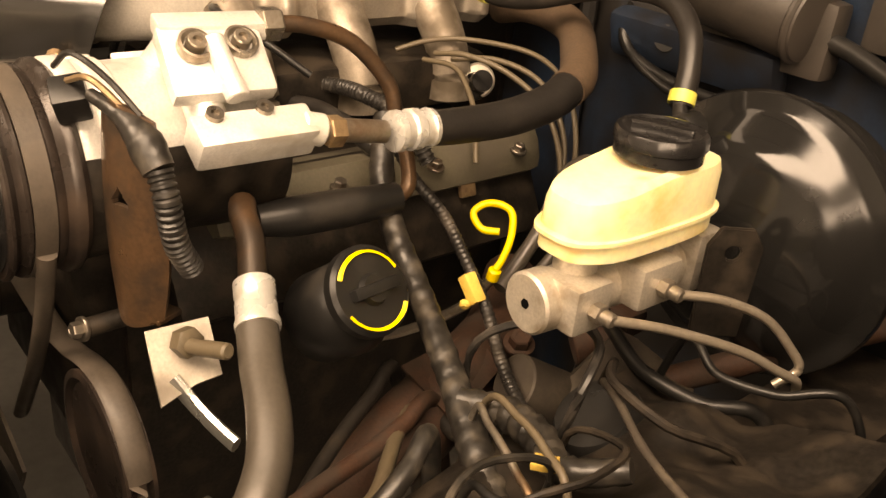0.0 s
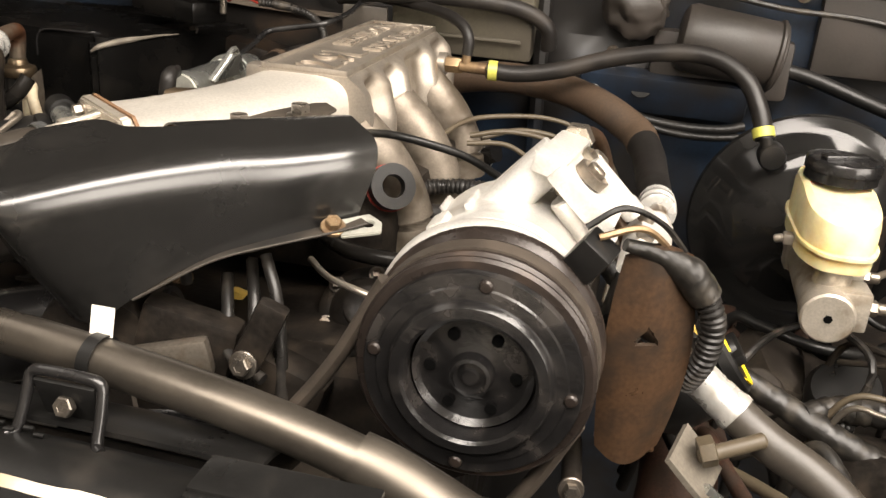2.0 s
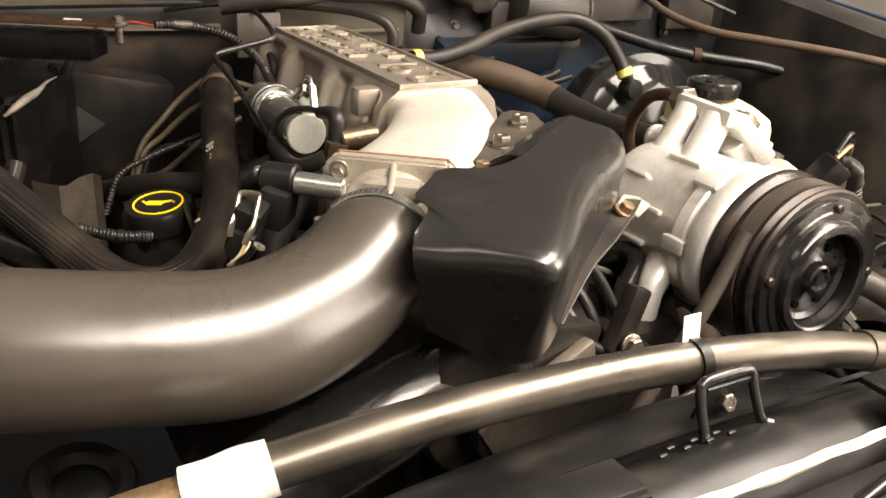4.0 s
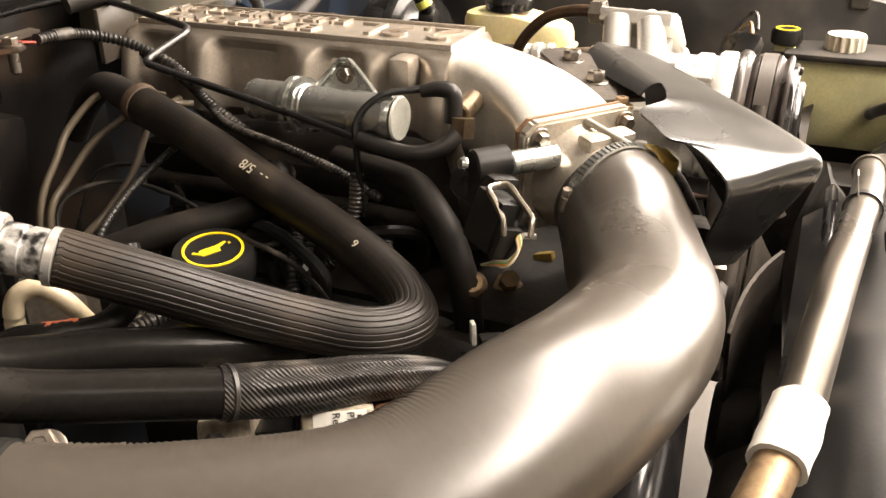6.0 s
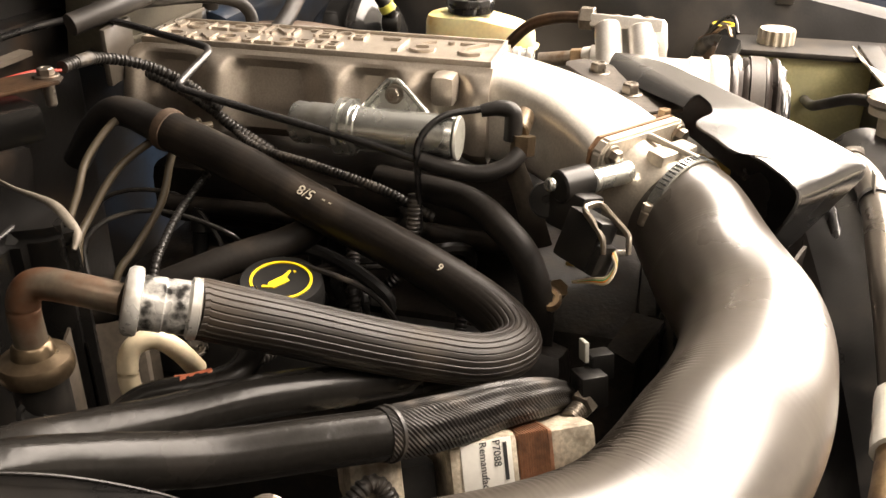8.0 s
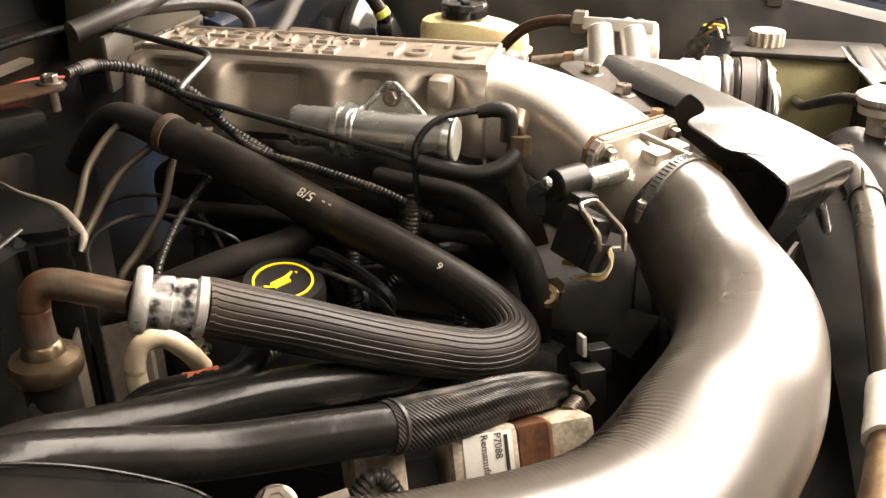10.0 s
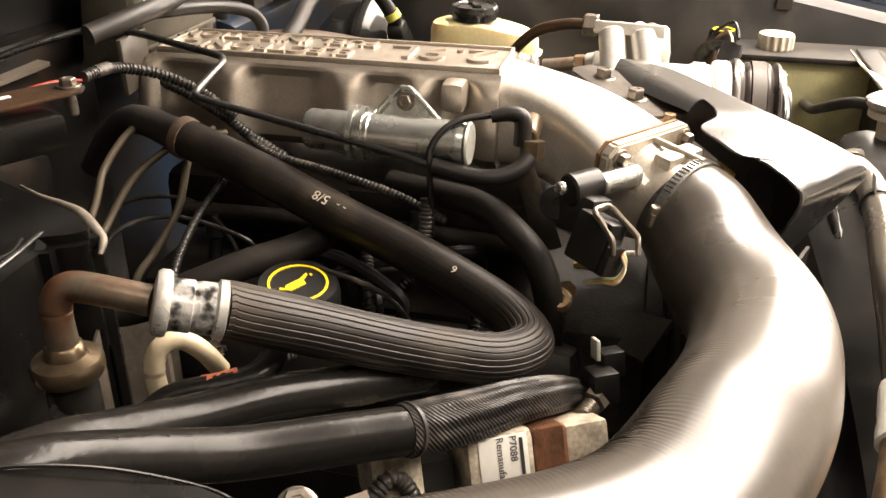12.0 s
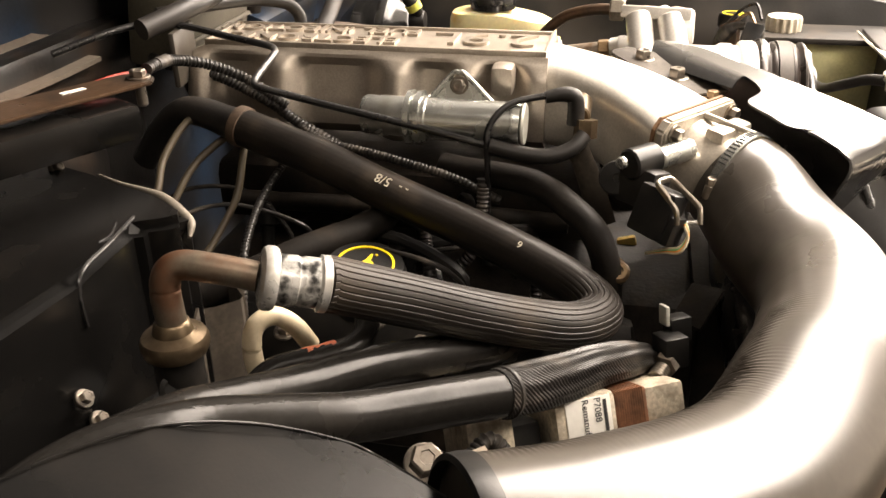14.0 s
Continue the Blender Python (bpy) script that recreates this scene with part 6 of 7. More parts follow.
part("body", joined(box_bm((-0.2800, -0.0960, 0.862), (0.020, 0.018, 0.022), 0.002, (0, 12, 30)), box_bm((-0.2640, -0.1000, 0.870), (0.014, 0.016, 0.018), 0.002, (0, 12, 30))), PLASTIC, fs)
part("nut", lathe_bm([(0.0085, 0), (0.009, 0.001), (0.009, 0.012), (0.007, 0.014)], (-0.292, -0.092, 0.855), (0.85, -0.35, 0.1), 6), STEEL, fs, "tarnished hex nut")
part("thread", lathe_bm([(0.006 + 0.0007 * (k % 2), 0.0012 * k) for k in range(10)], (-0.304, -0.087, 0.853), (0.85, -0.35, 0.1), 18), STEEL, fs, "threaded stub")
part("clip", box_bm((-0.272, -0.090, 0.884), (0.010, 0.003, 0.014), 0.001, (0, 12, 30)), PALEZINC, fs, "pale bent clip")

# ---- firewall fittings ----
gp = thing("computer_cover", (0.03, 0.40, 0.97), "olive grey plastic cover on the firewall behind the plenum", "cover")
part("box", box_bm((0.052, 0.397, 1.018), (0.175, 0.05, 0.10), 0.006, (8, 0, 0)), OLIVE, gp)
part("lip", box_bm((0.052, 0.372, 1.050), (0.168, 0.006, 0.006), 0.002), OLIVE, gp)
part("rib", box_bm((0.052, 0.370, 0.990), (0.15, 0.004, 0.004), 0.001), OLIVE, gp)
hb = thing("blower_motor_box", (0.36, 0.40, 0.94), "dusty grey round-edged motor housing on the firewall", "box")
part("case", lathe_bm([(0.028, 0), (0.036, 0.004), (0.039, 0.012), (0.039, 0.112), (0.037, 0.116), (0.026, 0.119)], (0.308, 0.388, 1.016), (1, 0.02, -0.12), 36), GREYBOX, hb)
part("end_cap", lathe_bm([(0.039, 0), (0.0415, 0.002), (0.0415, 0.005), (0.039, 0.007)], (0.414, 0.390, 1.0035), (1, 0.02, -0.12), 36), GREYBOX, hb)
part("mount", box_bm((0.36, 0.408, 0.985), (0.16, 0.03, 0.07), 0.008), GREYBOX, hb)
wp = thing("crumpled_foil", (0.25, 0.39, 1.02), "crumpled grey duct tape lump on the firewall", "tape")
lump = bmesh.new()
bmesh.ops.create_icosphere(lump, subdivisions=4, radius=0.036)
for v in lump.verts:
    v.co *= 1 + 0.30 * noise.noise(v.co * 45) + 0.12 * noise.noise(v.co * 130)
    v.co = Vector((v.co.x * 1.1, v.co.y * 0.6, v.co.z)) + Vector((0.258, 0.392, 1.045))
part("lump", lump, GREYBOX, wp)
hose("heater_hose_loop", [(0.195, 0.44, 0.99), (0.215, 0.395, 0.955), (0.235, 0.385, 0.93), (0.28, 0.385, 0.915), (0.33, 0.385, 0.91), (0.375, 0.385, 0.912), (0.40, 0.39, 0.918)], 0.006, PLASTIC, "black cable drooping across the firewall", "cable", 10)
hose("heater_hose_loop", [(0.20, 0.44, 0.98), (0.222, 0.392, 0.942), (0.25, 0.382, 0.922), (0.30, 0.38, 0.905), (0.36, 0.38, 0.902), (0.42, 0.385, 0.91)], 0.0045, PLASTIC, "thin black cable drooping across the firewall", "cable", 10)
ped = thing("wiper_bracket", (0.30, 0.40, 0.90), "dark blue pressed steel bracket on the firewall", "bracket")
part("plate", box_bm((0.30, 0.402, 0.945), (0.20, 0.03, 0.05), 0.010, (18, 0, 0)), FIREWALL, ped)
# Dark disc stands for the shade inside the bracket's opening.
part("opening_shade", cyl_bm((0.275, 0.386, 0.952), (0.275, 0.392, 0.952), 0.014, 0.001, 20), INK, ped)
cable = thing("bonnet_cable", (0.55, 0.40, 0.95), "thick black cable crossing to the inner wing with a rusty clamp", "cable")
part("cable", tube_bm([(0.41, 0.405, 0.99), (0.46, 0.40, 0.982), (0.53, 0.385, 0.962), (0.60, 0.36, 0.944), (0.66, 0.33, 0.935), (0.70, 0.305, 0.931), (0.735, 0.28, 0.925), (0.765, 0.255, 0.915)], 0.0085, 12), PLASTIC, cable)
part("clamp", lathe_bm([(0.009, -0.007), (0.0115, -0.006), (0.0115, 0.006), (0.009, 0.007)], (0.628, 0.347, 0.9395), (0.85, -0.42, -0.12), 18, hollow=True), RUST, cable)
hose("wing_loom", [(0.56, 0.40, 1.02), (0.575, 0.36, 1.0), (0.60, 0.30, 0.985), (0.64, 0.24, 0.98), (0.69, 0.17, 0.975), (0.74, 0.10, 0.967), (0.77, 0.05, 0.96)], 0.006, BROWNHOSE, "brown dusty loom along the inner wing", "cable", 10)
for k, (x, z, sx, sz) in enumerate(((0.52, 1.03, 0.12, 0.09), (0.66, 1.02, 0.10, 0.10))):
    part("pressed_panel", box_bm((x, 0.412, z), (sx, 0.02, sz), 0.006), (GREYBOX, DUSTY)[k], fw)


# cables fanned behind the compressor
for i, pts in enumerate(([(0.0717, 0.2039, 0.9045), (0.0854, 0.236, 0.9149), (0.111, 0.268, 0.920), (0.176, 0.298, 0.920), (0.225, 0.30, 0.905), (0.26, 0.29, 0.87), (0.275, 0.28, 0.82), (0.27, 0.26, 0.76)],
                         [(0.10, 0.235, 0.905), (0.138, 0.245, 0.912), (0.18, 0.262, 0.905), (0.225, 0.272, 0.885), (0.258, 0.272, 0.85), (0.275, 0.262, 0.80), (0.27, 0.22, 0.74)],
                         [(0.11, 0.25, 0.90), (0.151, 0.275, 0.908), (0.20, 0.292, 0.898), (0.238, 0.29, 0.87), (0.262, 0.28, 0.83), (0.272, 0.25, 0.78), (0.28, 0.21, 0.72)],
                         [(0.10, 0.22, 0.90), (0.14, 0.228, 0.902), (0.17, 0.222, 0.890), (0.20, 0.21, 0.87), (0.22, 0.20, 0.83)])):
    hose("spark_lead", pts, (0.0028, 0.0030, 0.0030, 0.0028)[i], (AMBER, TAN, TAN, TAN)[i] if i else TAN, "tan rubber spark plug lead curving behind the compressor", "cable", 10)
for pts, r in (([(0.304, 0.287, 0.827), (0.297, 0.276, 0.846), (0.294, 0.252, 0.838), (0.302, 0.228, 0.816), (0.311, 0.204, 0.792), (0.316, 0.174, 0.765), (0.321, 0.153, 0.752)], 0.0072),
               ([(0.301, 0.296, 0.845), (0.31, 0.276, 0.828), (0.322, 0.255, 0.807), (0.325, 0.227, 0.785), (0.327, 0.199, 0.764), (0.332, 0.173, 0.744)], 0.0052)):
    hose("transmission_tube", pts, r, GREYHOSE, "pale grey rubber hose down the back of the engine", "hose", 14)
dist = thing("coolant_sensor_cluster", (0.11, 0.18, 0.87), "glossy dark sensor cluster between plenum and compressor", "sensor")
part("body", joined(lathe_bm([(0.016, 0), (0.018, 0.004), (0.018, 0.02), (0.012, 0.026), (0.012, 0.04)], (0.09, 0.3003, 0.8599), (0.6, -0.25, 0.3), 24), box_bm((0.0802, 0.2912, 0.8617), (0.03, 0.022, 0.018), 0.004, (20, 10, 25))), GLOSS, dist)
part("end_cap", lathe_bm([(0.010, 0), (0.0185, 0.001), (0.0195, 0.004), (0.0195, 0.012), (0.017, 0.015), (0, 0.016)], (0.098, 0.3, 0.868), (0.75, -0.5, 0.3), 28), ALLOY, dist, "pale round metal cap")
hose("loom_black", [(0.0347, 0.0637, 0.878), (0.0874, 0.1158, 0.8799), (0.14, 0.12, 0.884), (0.19, 0.13, 0.875), (0.22, 0.14, 0.84)], 0.0075, LOOM, "ribbed black wiring conduit below the plenum", "wiring", 12, even=0.0014, shape=corrugated(0.005, 0.08))
hose("loom_black", [(0.0338, 0.0325, 0.8578), (0.0903, 0.0805, 0.8639), (0.15, 0.085, 0.866), (0.20, 0.10, 0.85)], 0.0095, RUBBER, "black hose passing under the compressor", "hose", 12)
gas = thing("gasket_ring", (0.055, 0.02, 0.87), "black coil connector with a red edge under the plenum", "plug")
part("ring", lathe_bm([(0.010, 0.002), (0.017, 0.0), (0.0195, 0.002), (0.0195, 0.012), (0.010, 0.012)], (0.0791, -0.008, 0.9149), (0.5, -0.7, 0.4), 28, hollow=True), PLASTIC, gas)
part("edge", lathe_bm([(0.0165, 0), (0.0205, 0.0), (0.0205, 0.0015), (0.0165, 0.0015)], (0.0786, -0.0074, 0.9144), (0.5, -0.7, 0.4), 24, hollow=True), RED, gas)
part("lead", tube_bm([(0.0524, 0.0093, 0.9548), (0.0766, -0.0053, 0.96), (0.105, -0.005, 0.957), (0.14, 0.01, 0.945), (0.17, 0.04, 0.92)], 0.0035, 10), PLASTIC, gas)

# ---- driver side depths: looms, steering gear, manifold ----
lf = thing("taped_loom", (0.40, 0.03, 0.74), "thick taped wiring loom sloping down past the brakes", "wiring")
part("loom", tube_bm([(0.235, 0.075, 0.90), (0.262, 0.055, 0.858), (0.300, 0.043, 0.826), (0.345, 0.034, 0.800), (0.390, 0.020, 0.782), (0.430, 0.006, 0.768), (0.470, -0.010, 0.755), (0.52, -0.03, 0.74)], [0.010, 0.0105, 0.010, 0.010, 0.0105, 0.011, 0.012, 0.013], 20, 10, even=0.0015, shape=lambda s, w: 1 + 0.07 * noise.noise(Vector((s * 120, math.cos(w), math.sin(w)))) + 0.018 * (1 if (s * 70 + w / 6.283) % 1 < 0.5 else -1)), TAPE, lf)
part("branch", tube_bm([(0.445, 0.0, 0.765), (0.475, 0.015, 0.768), (0.51, 0.012, 0.772), (0.545, 0.0, 0.775), (0.58, 0.02, 0.79)], [0.010, 0.012, 0.012, 0.010, 0.008], 14, 8, shape=lambda s, w: 1 + 0.10 * math.sin(s * 500 + w)), TAPE, lf)
hose("control_cable", [(0.215, 0.095, 0.875), (0.250, 0.098, 0.845), (0.290, 0.104, 0.822), (0.335, 0.097, 0.796), (0.366, 0.093, 0.773), (0.404, 0.079, 0.748), (0.450, 0.06, 0.738), (0.50, 0.04, 0.735)], 0.0052, LOOM, "black sheathed cable beside the taped loom", "cable", 10, even=0.0013, shape=corrugated(0.005, 0.06))
cn = thing("wire_connector", (0.36, 0.09, 0.77), "tan wiring connector on the loom", "plug")
part("shell", joined(box_bm((0.352, 0.088, 0.785), (0.012, 0.012, 0.026), 0.002, (0, -45, 0)), cyl_bm((0.352, 0.082, 0.775), (0.356, 0.078, 0.772), 0.0045)), AMBER, cn)
for i, (pts, r, mt) in enumerate((
        ([(0.331, 0.029, 0.715), (0.352, -0.01, 0.712), (0.372, -0.049, 0.706), (0.403, -0.098, 0.700), (0.43, -0.14, 0.68)], 0.006, HOSE_DULL),
        ([(0.374, 0.038, 0.705), (0.390, -0.005, 0.708), (0.403, -0.048, 0.708), (0.423, -0.118, 0.712), (0.44, -0.17, 0.70)], 0.007, RUST),
        ([(0.375, 0.02, 0.70), (0.392, -0.010, 0.706), (0.42, -0.04, 0.712), (0.449, -0.073, 0.715), (0.47, -0.12, 0.71)], 0.006, TAN),
        ([(0.418, 0.07, 0.715), (0.424, 0.055, 0.715), (0.440, 0.03, 0.720), (0.463, 0.011, 0.720), (0.495, -0.03, 0.725), (0.51, -0.07, 0.72)], 0.006, LOOM),
        ([(0.34, 0.08, 0.70), (0.37, 0.05, 0.695), (0.40, 0.04, 0.69), (0.44, 0.05, 0.69)], 0.007, HOSE_DULL),
        ([(0.45, -0.03, 0.75), (0.468, -0.06, 0.75), (0.475, -0.09, 0.735), (0.47, -0.13, 0.70)], 0.0075, TAPE),
        ([(0.47, 0.0, 0.78), (0.51, -0.01, 0.797), (0.545, -0.02, 0.798), (0.575, -0.03, 0.785)], 0.0028, TAN),
        ([(0.47, -0.01, 0.776), (0.50, -0.025, 0.79), (0.54, -0.04, 0.79), (0.57, -0.05, 0.775)], 0.0026, STEEL),
        ([(0.53, -0.07, 0.78), (0.56, -0.075, 0.80), (0.60, -0.06, 0.80), (0.64, -0.03, 0.79)], 0.003, PLASTIC),
        ([(0.40, 0.20, 0.75), (0.43, 0.18, 0.76), (0.48, 0.16, 0.755), (0.53, 0.17, 0.75), (0.57, 0.20, 0.745)], 0.006, PLASTIC),
        ([(0.50, 0.18, 0.79), (0.54, 0.165, 0.785), (0.58, 0.18, 0.785), (0.62, 0.21, 0.79)], 0.0035, PLASTIC))):
    a, b = Vector(pts[0]), Vector(pts[-1])
    pts = [a + (a - Vector(pts[1])) * 0.8 + Vector((0, 0, -0.10)), *pts, b + (b - Vector(pts[-2])) * 0.8 + Vector((0, 0, -0.10))]
    hose("low_hose", pts, r, mt, ("grey dusty hose low in the engine bay", "rusty pipe low in the engine bay", "tan cable low in the engine bay", "ribbed conduit low in the engine bay")[min(i, 3)] if i < 4 else "dusty wiring low in the engine bay", "hose" if i < 5 else "wiring", 10)
man = thing("exhaust_manifold", (0.36, 0.12, 0.55), "rusty cast iron exhaust manifold and heat shield", "manifold")
part("pipe", tube_bm([(0.24, 0.25, 0.70), (0.30, 0.18, 0.69), (0.345, 0.10, 0.69), (0.36, 0.03, 0.67), (0.35, -0.03, 0.62), (0.33, -0.06, 0.52)], [0.028, 0.032, 0.036, 0.036, 0.034, 0.032], 20), RUST, man)
part("shield", shell_bm([(0.33, 0.12, 0.725), (0.385, 0.10, 0.720), (0.40, 0.04, 0.700), (0.34, 0.03, 0.722), (0.41, 0.12, 0.69)], [(0, 1, 2, 3), (0, 4, 1)], 0.003), RUST, man)
part("flange_nut", hex_bm((0.375, 0.13, 0.73), (0.3, -0.2, 1), 0.010, 0.01, 0.014), RUST, man)
sg = thing("steering_box", (0.48, 0.10, 0.55), "dust covered steering gear and shaft", "steering gear")
part("box", joined(box_bm((0.455, 0.17, 0.69), (0.09, 0.11, 0.09), 0.02, (10, 20, 15)), cyl_bm((0.44, 0.14, 0.70), (0.42, 0.08, 0.735), 0.025)), DUSTMETAL, sg)
part("shaft", cyl_bm((0.47, 0.20, 0.72), (0.58, 0.40, 0.78), 0.012), RUST, sg, "rusty steering shaft")
part("joint", joined(cyl_bm((0.405, 0.22, 0.725), (0.385, 0.19, 0.715), 0.02), box_bm((0.40, 0.24, 0.735), (0.03, 0.03, 0.025), 0.006)), RUST, sg, "rusty joint")
fr = thing("frame_rail", (0.55, 0.0, 0.45), "dirty steel chassis rail and engine mount beside the engine", "chassis", kind="structure")
part("rail", box_bm((0.57, 0.05, 0.66), (0.10, 1.0, 0.12), 0.012), GREASE, fr)
part("west_rail", box_bm((-0.50, 0.05, 0.58), (0.10, 1.0, 0.14), 0.012), GREASE, fr)
part("crossmember", box_bm((0, -0.30, 0.40), (1.2, 0.12, 0.10), 0.012), GREASE, fr)
cl2 = thing("wheel_liner", (0.60, -0.02, 0.72), "dusty folded liner sheet over the chassis rail", "liner")


def liner(u, v):
    y = -0.26 + 0.44 * u
    x = 0.47 + 0.20 * v
    z = 0.735 + 0.055 * v + 0.016 * noise.noise(Vector((x * 25, y * 18, 3))) + 0.010 * math.sin(y * 40 + x * 30)
    return Vector((x, y, z))


bm = grid_bm(liner, 40, 24)
bmesh.ops.solidify(bm, geom=bm.faces[:], thickness=0.004)
part("sheet", bm, GREASE, cl2)
part("rim", tube_bm([(0.49, 0.10, 0.772), (0.53, 0.065, 0.792), (0.58, 0.03, 0.80), (0.64, 0.0, 0.81)], 0.003, 10), DUSTMETAL, cl2, "dusty worn edge")
part("tab", box_bm((0.545, -0.02, 0.790), (0.016, 0.012, 0.005), 0.001, (0, -10, 30)), AMBER, cl2, "amber plastic tab")
for i in range(6):
    a = 1.1 * i
    p = Vector((0.46 + 0.17 * ((i * 7) % 11) / 11, -0.20 + 0.33 * ((i * 5) % 13) / 13, 0.785 + 0.02 * ((i * 3) % 5) / 5))
    hose("wire", [p + Vector((-0.02, 0, -0.08)), p, p + Vector((0.04 * math.cos(a), 0.05 * math.sin(a), 0.016)), p + Vector((0.08 * math.cos(a + 0.4), 0.09 * math.sin(a + 0.4), 0.008)), p + Vector((0.11 * math.cos(a + 0.9), 0.11 * math.sin(a + 0.9), -0.02)), p + Vector((0.12 * math.cos(a + 0.9), 0.12 * math.sin(a + 0.9), -0.10))], 0.0016 + 0.0010 * (i % 3), (TAPE, GREASE, LOOM, PLASTIC)[i % 4], "dusty wire lying over the chassis rail", "wiring", 8, 5)
bolt2 = thing("tensioner_bolt", (0.27, -0.18, 0.79), "greasy bolt head under the compressor bracket", "bolt")
part("head", hex_bm((0.266, -0.198, 0.790), (0.2, -1, 0.2), 0.006, 0.007, 0.009), BOLT, bolt2)
part("shank", cyl_bm((0.266, -0.196, 0.790), (0.262, -0.14, 0.79), 0.007), GREASE, bolt2)
cs = thing("steering_belt", (0.25, -0.19, 0.60), "flat worn belt over the power steering pulley", "belt")
part("strand", tube_bm([(-0.10, -0.19, 0.79), (-0.028, -0.19, 0.766), (0.055, -0.19, 0.742), (0.156, -0.19, 0.732), (0.205, -0.19, 0.737), (0.250, -0.19, 0.750), (0.285, -0.19, 0.752), (0.313, -0.19, 0.738), (0.332, -0.19, 0.710), (0.336, -0.19, 0.675), (0.325, -0.19, 0.64), (0.28, -0.19, 0.59)], 0.0095, 10, 6, flat=(1.0, 0.3)), BELT, cs)
part("pulley", lathe_bm([(0.02, 0.004), (0.055, 0.004), (0.060, 0.0), (0.066, 0.001), (0.066, 0.004), (0.062, 0.006), (0.062, 0.018), (0.066, 0.020), (0.066, 0.023), (0.02, 0.023)], (0.272, -0.2015, 0.684), YB, 40), PULLEY, cs, "dark steel pulley")
vc = thing("vacuum_canister", (0.52, 0.08, 0.71), "black ribbed canister below the master cylinder", "canister")
part("can", lathe_bm([(0.02, 0), (0.034, 0.005), (0.036, 0.012), (0.036, 0.05), (0.03, 0.06)], (0.51, 0.115, 0.705), (-0.2, -0.5, 0.8), 28), PLASTIC, vc)
for k in range(6):
    part("print_bar", box_bm((0.487 + 0.006 * k, 0.088 + 0.002 * k, 0.752 - 0.001 * k), (0.0022, 0.014 - 0.0012 * k, 0.001), 0, (35, 0, 20)), PAPER, vc)

# ---- coolant tank on the driver side wing ----
tk = thing("coolant_tank", (0.69, -0.33, 0.72), "aged yellow-green translucent coolant tank", "tank")
part("tank", box_bm((0.692, -0.338, 0.790), (0.090, 0.24, 0.13), 0.016), TANK, tk)
part("seam", box_bm((0.692, -0.340, 0.858), (0.104, 0.26, 0.010), 0.004), DUSTY, tk, "dusty black top flange")
part("ear", box_bm((0.680, -0.472, 0.853), (0.04, 0.03, 0.006), 0.002), DUSTY, tk)
c1 = part("neck_cap", lathe_bm([(0.020, 0), (0.022, 0.002), (0.022, 0.018), (0.020, 0.022), (0, 0.022)], (0.688, -0.2085, 0.866), (0, 0, 1), 28, wave=lambda i, h: 1 if i % 2 else 0.96), PLASTIC, tk, "black cap with yellow print")
part("print_ring", lathe_bm([(0.013, 0), (0.013, 0.0008), (0.017, 0.0008), (0.017, 0)], (0.688, -0.2085, 0.888), (0, 0, 1), 28, hollow=True), YELLOW, c1)
c2 = part("pleated_cap", lathe_bm([(0.026, 0), (0.028, 0.001), (0.028, 0.022), (0.026, 0.025), (0, 0.025)], (0.694, -0.289, 0.860), (0, 0, 1), 60, wave=lambda i, h: 1 if i % 4 < 2 or h > 0.0245 else 0.88), CREAMPAINT, tk, "pale ribbed filler cap")
part("stalk", box_bm((0.688, -0.2085, 0.862), (0.03, 0.03, 0.012), 0.004), TANK, tk)
for y in (-0.06, -0.30):
    solo("wing_tab", box_bm((0.756, y, 0.922), (0.012, 0.026, 0.022), 0.003), GREYBOX, (0.756, y, 0.911), "small tan clip on the inner wing", "clip", "wing clips")
hose("overflow_hose", [(0.33, -0.372, 0.884), (0.37, -0.35, 0.876), (0.43, -0.33, 0.85), (0.52, -0.33, 0.82), (0.65, -0.34, 0.79)], 0.007, RUBBER, "black overflow hose from radiator neck to tank", "hose", 12)

# ---- fan shroud and low front ----
sh = thing("fan_shroud", (0.0, -0.33, 0.45), "dusty dark plastic fan shroud behind the radiator", "shroud")


def shroud(u, v):
    x = -0.33 + 0.66 * u
    z = 0.50 + (0.305 + 0.03 * math.cos(x * 4)) * v
    return Vector((x, -0.318 + 0.035 * math.sin(v * 2.6) ** 2 + 0.02 * abs(2 * u - 1), z))


bm = grid_bm(shroud, 36, 14)
bmesh.ops.solidify(bm, geom=bm.faces[:], thickness=0.004)
part("panel", bm, PLASTIC, sh)
def shroud_top(u, v):
    x = -0.33 + 0.44 * u
    return Vector((x, -0.338 + 0.070 * v, 0.862 - 0.004 * v - 0.030 * v * v + 0.008 * math.cos(x * 5) - 0.03 * (abs(x) / 0.33) ** 3))


bm = grid_bm(shroud_top, 40, 8)
bmesh.ops.solidify(bm, geom=bm.faces[:], thickness=0.003)
part("top_panel", bm, PLASTIC, sh)
part("rim", tube_bm([(-0.33, -0.292, 0.79), (-0.16, -0.305, 0.825), (0.0, -0.308, 0.834), (0.16, -0.305, 0.825), (0.33, -0.292, 0.79)], 0.006, 8), DUSTY, sh)
fan = thing("cooling_fan", (0.0, -0.245, 0.49), "dusty brown engine cooling fan behind the radiator", "fan")
part("hub", lathe_bm([(0.02, -0.012), (0.045, -0.008), (0.048, 0.0), (0.048, 0.02), (0.03, 0.03)], (0.0, -0.25, 0.67), YB, 32), GREASE, fan)
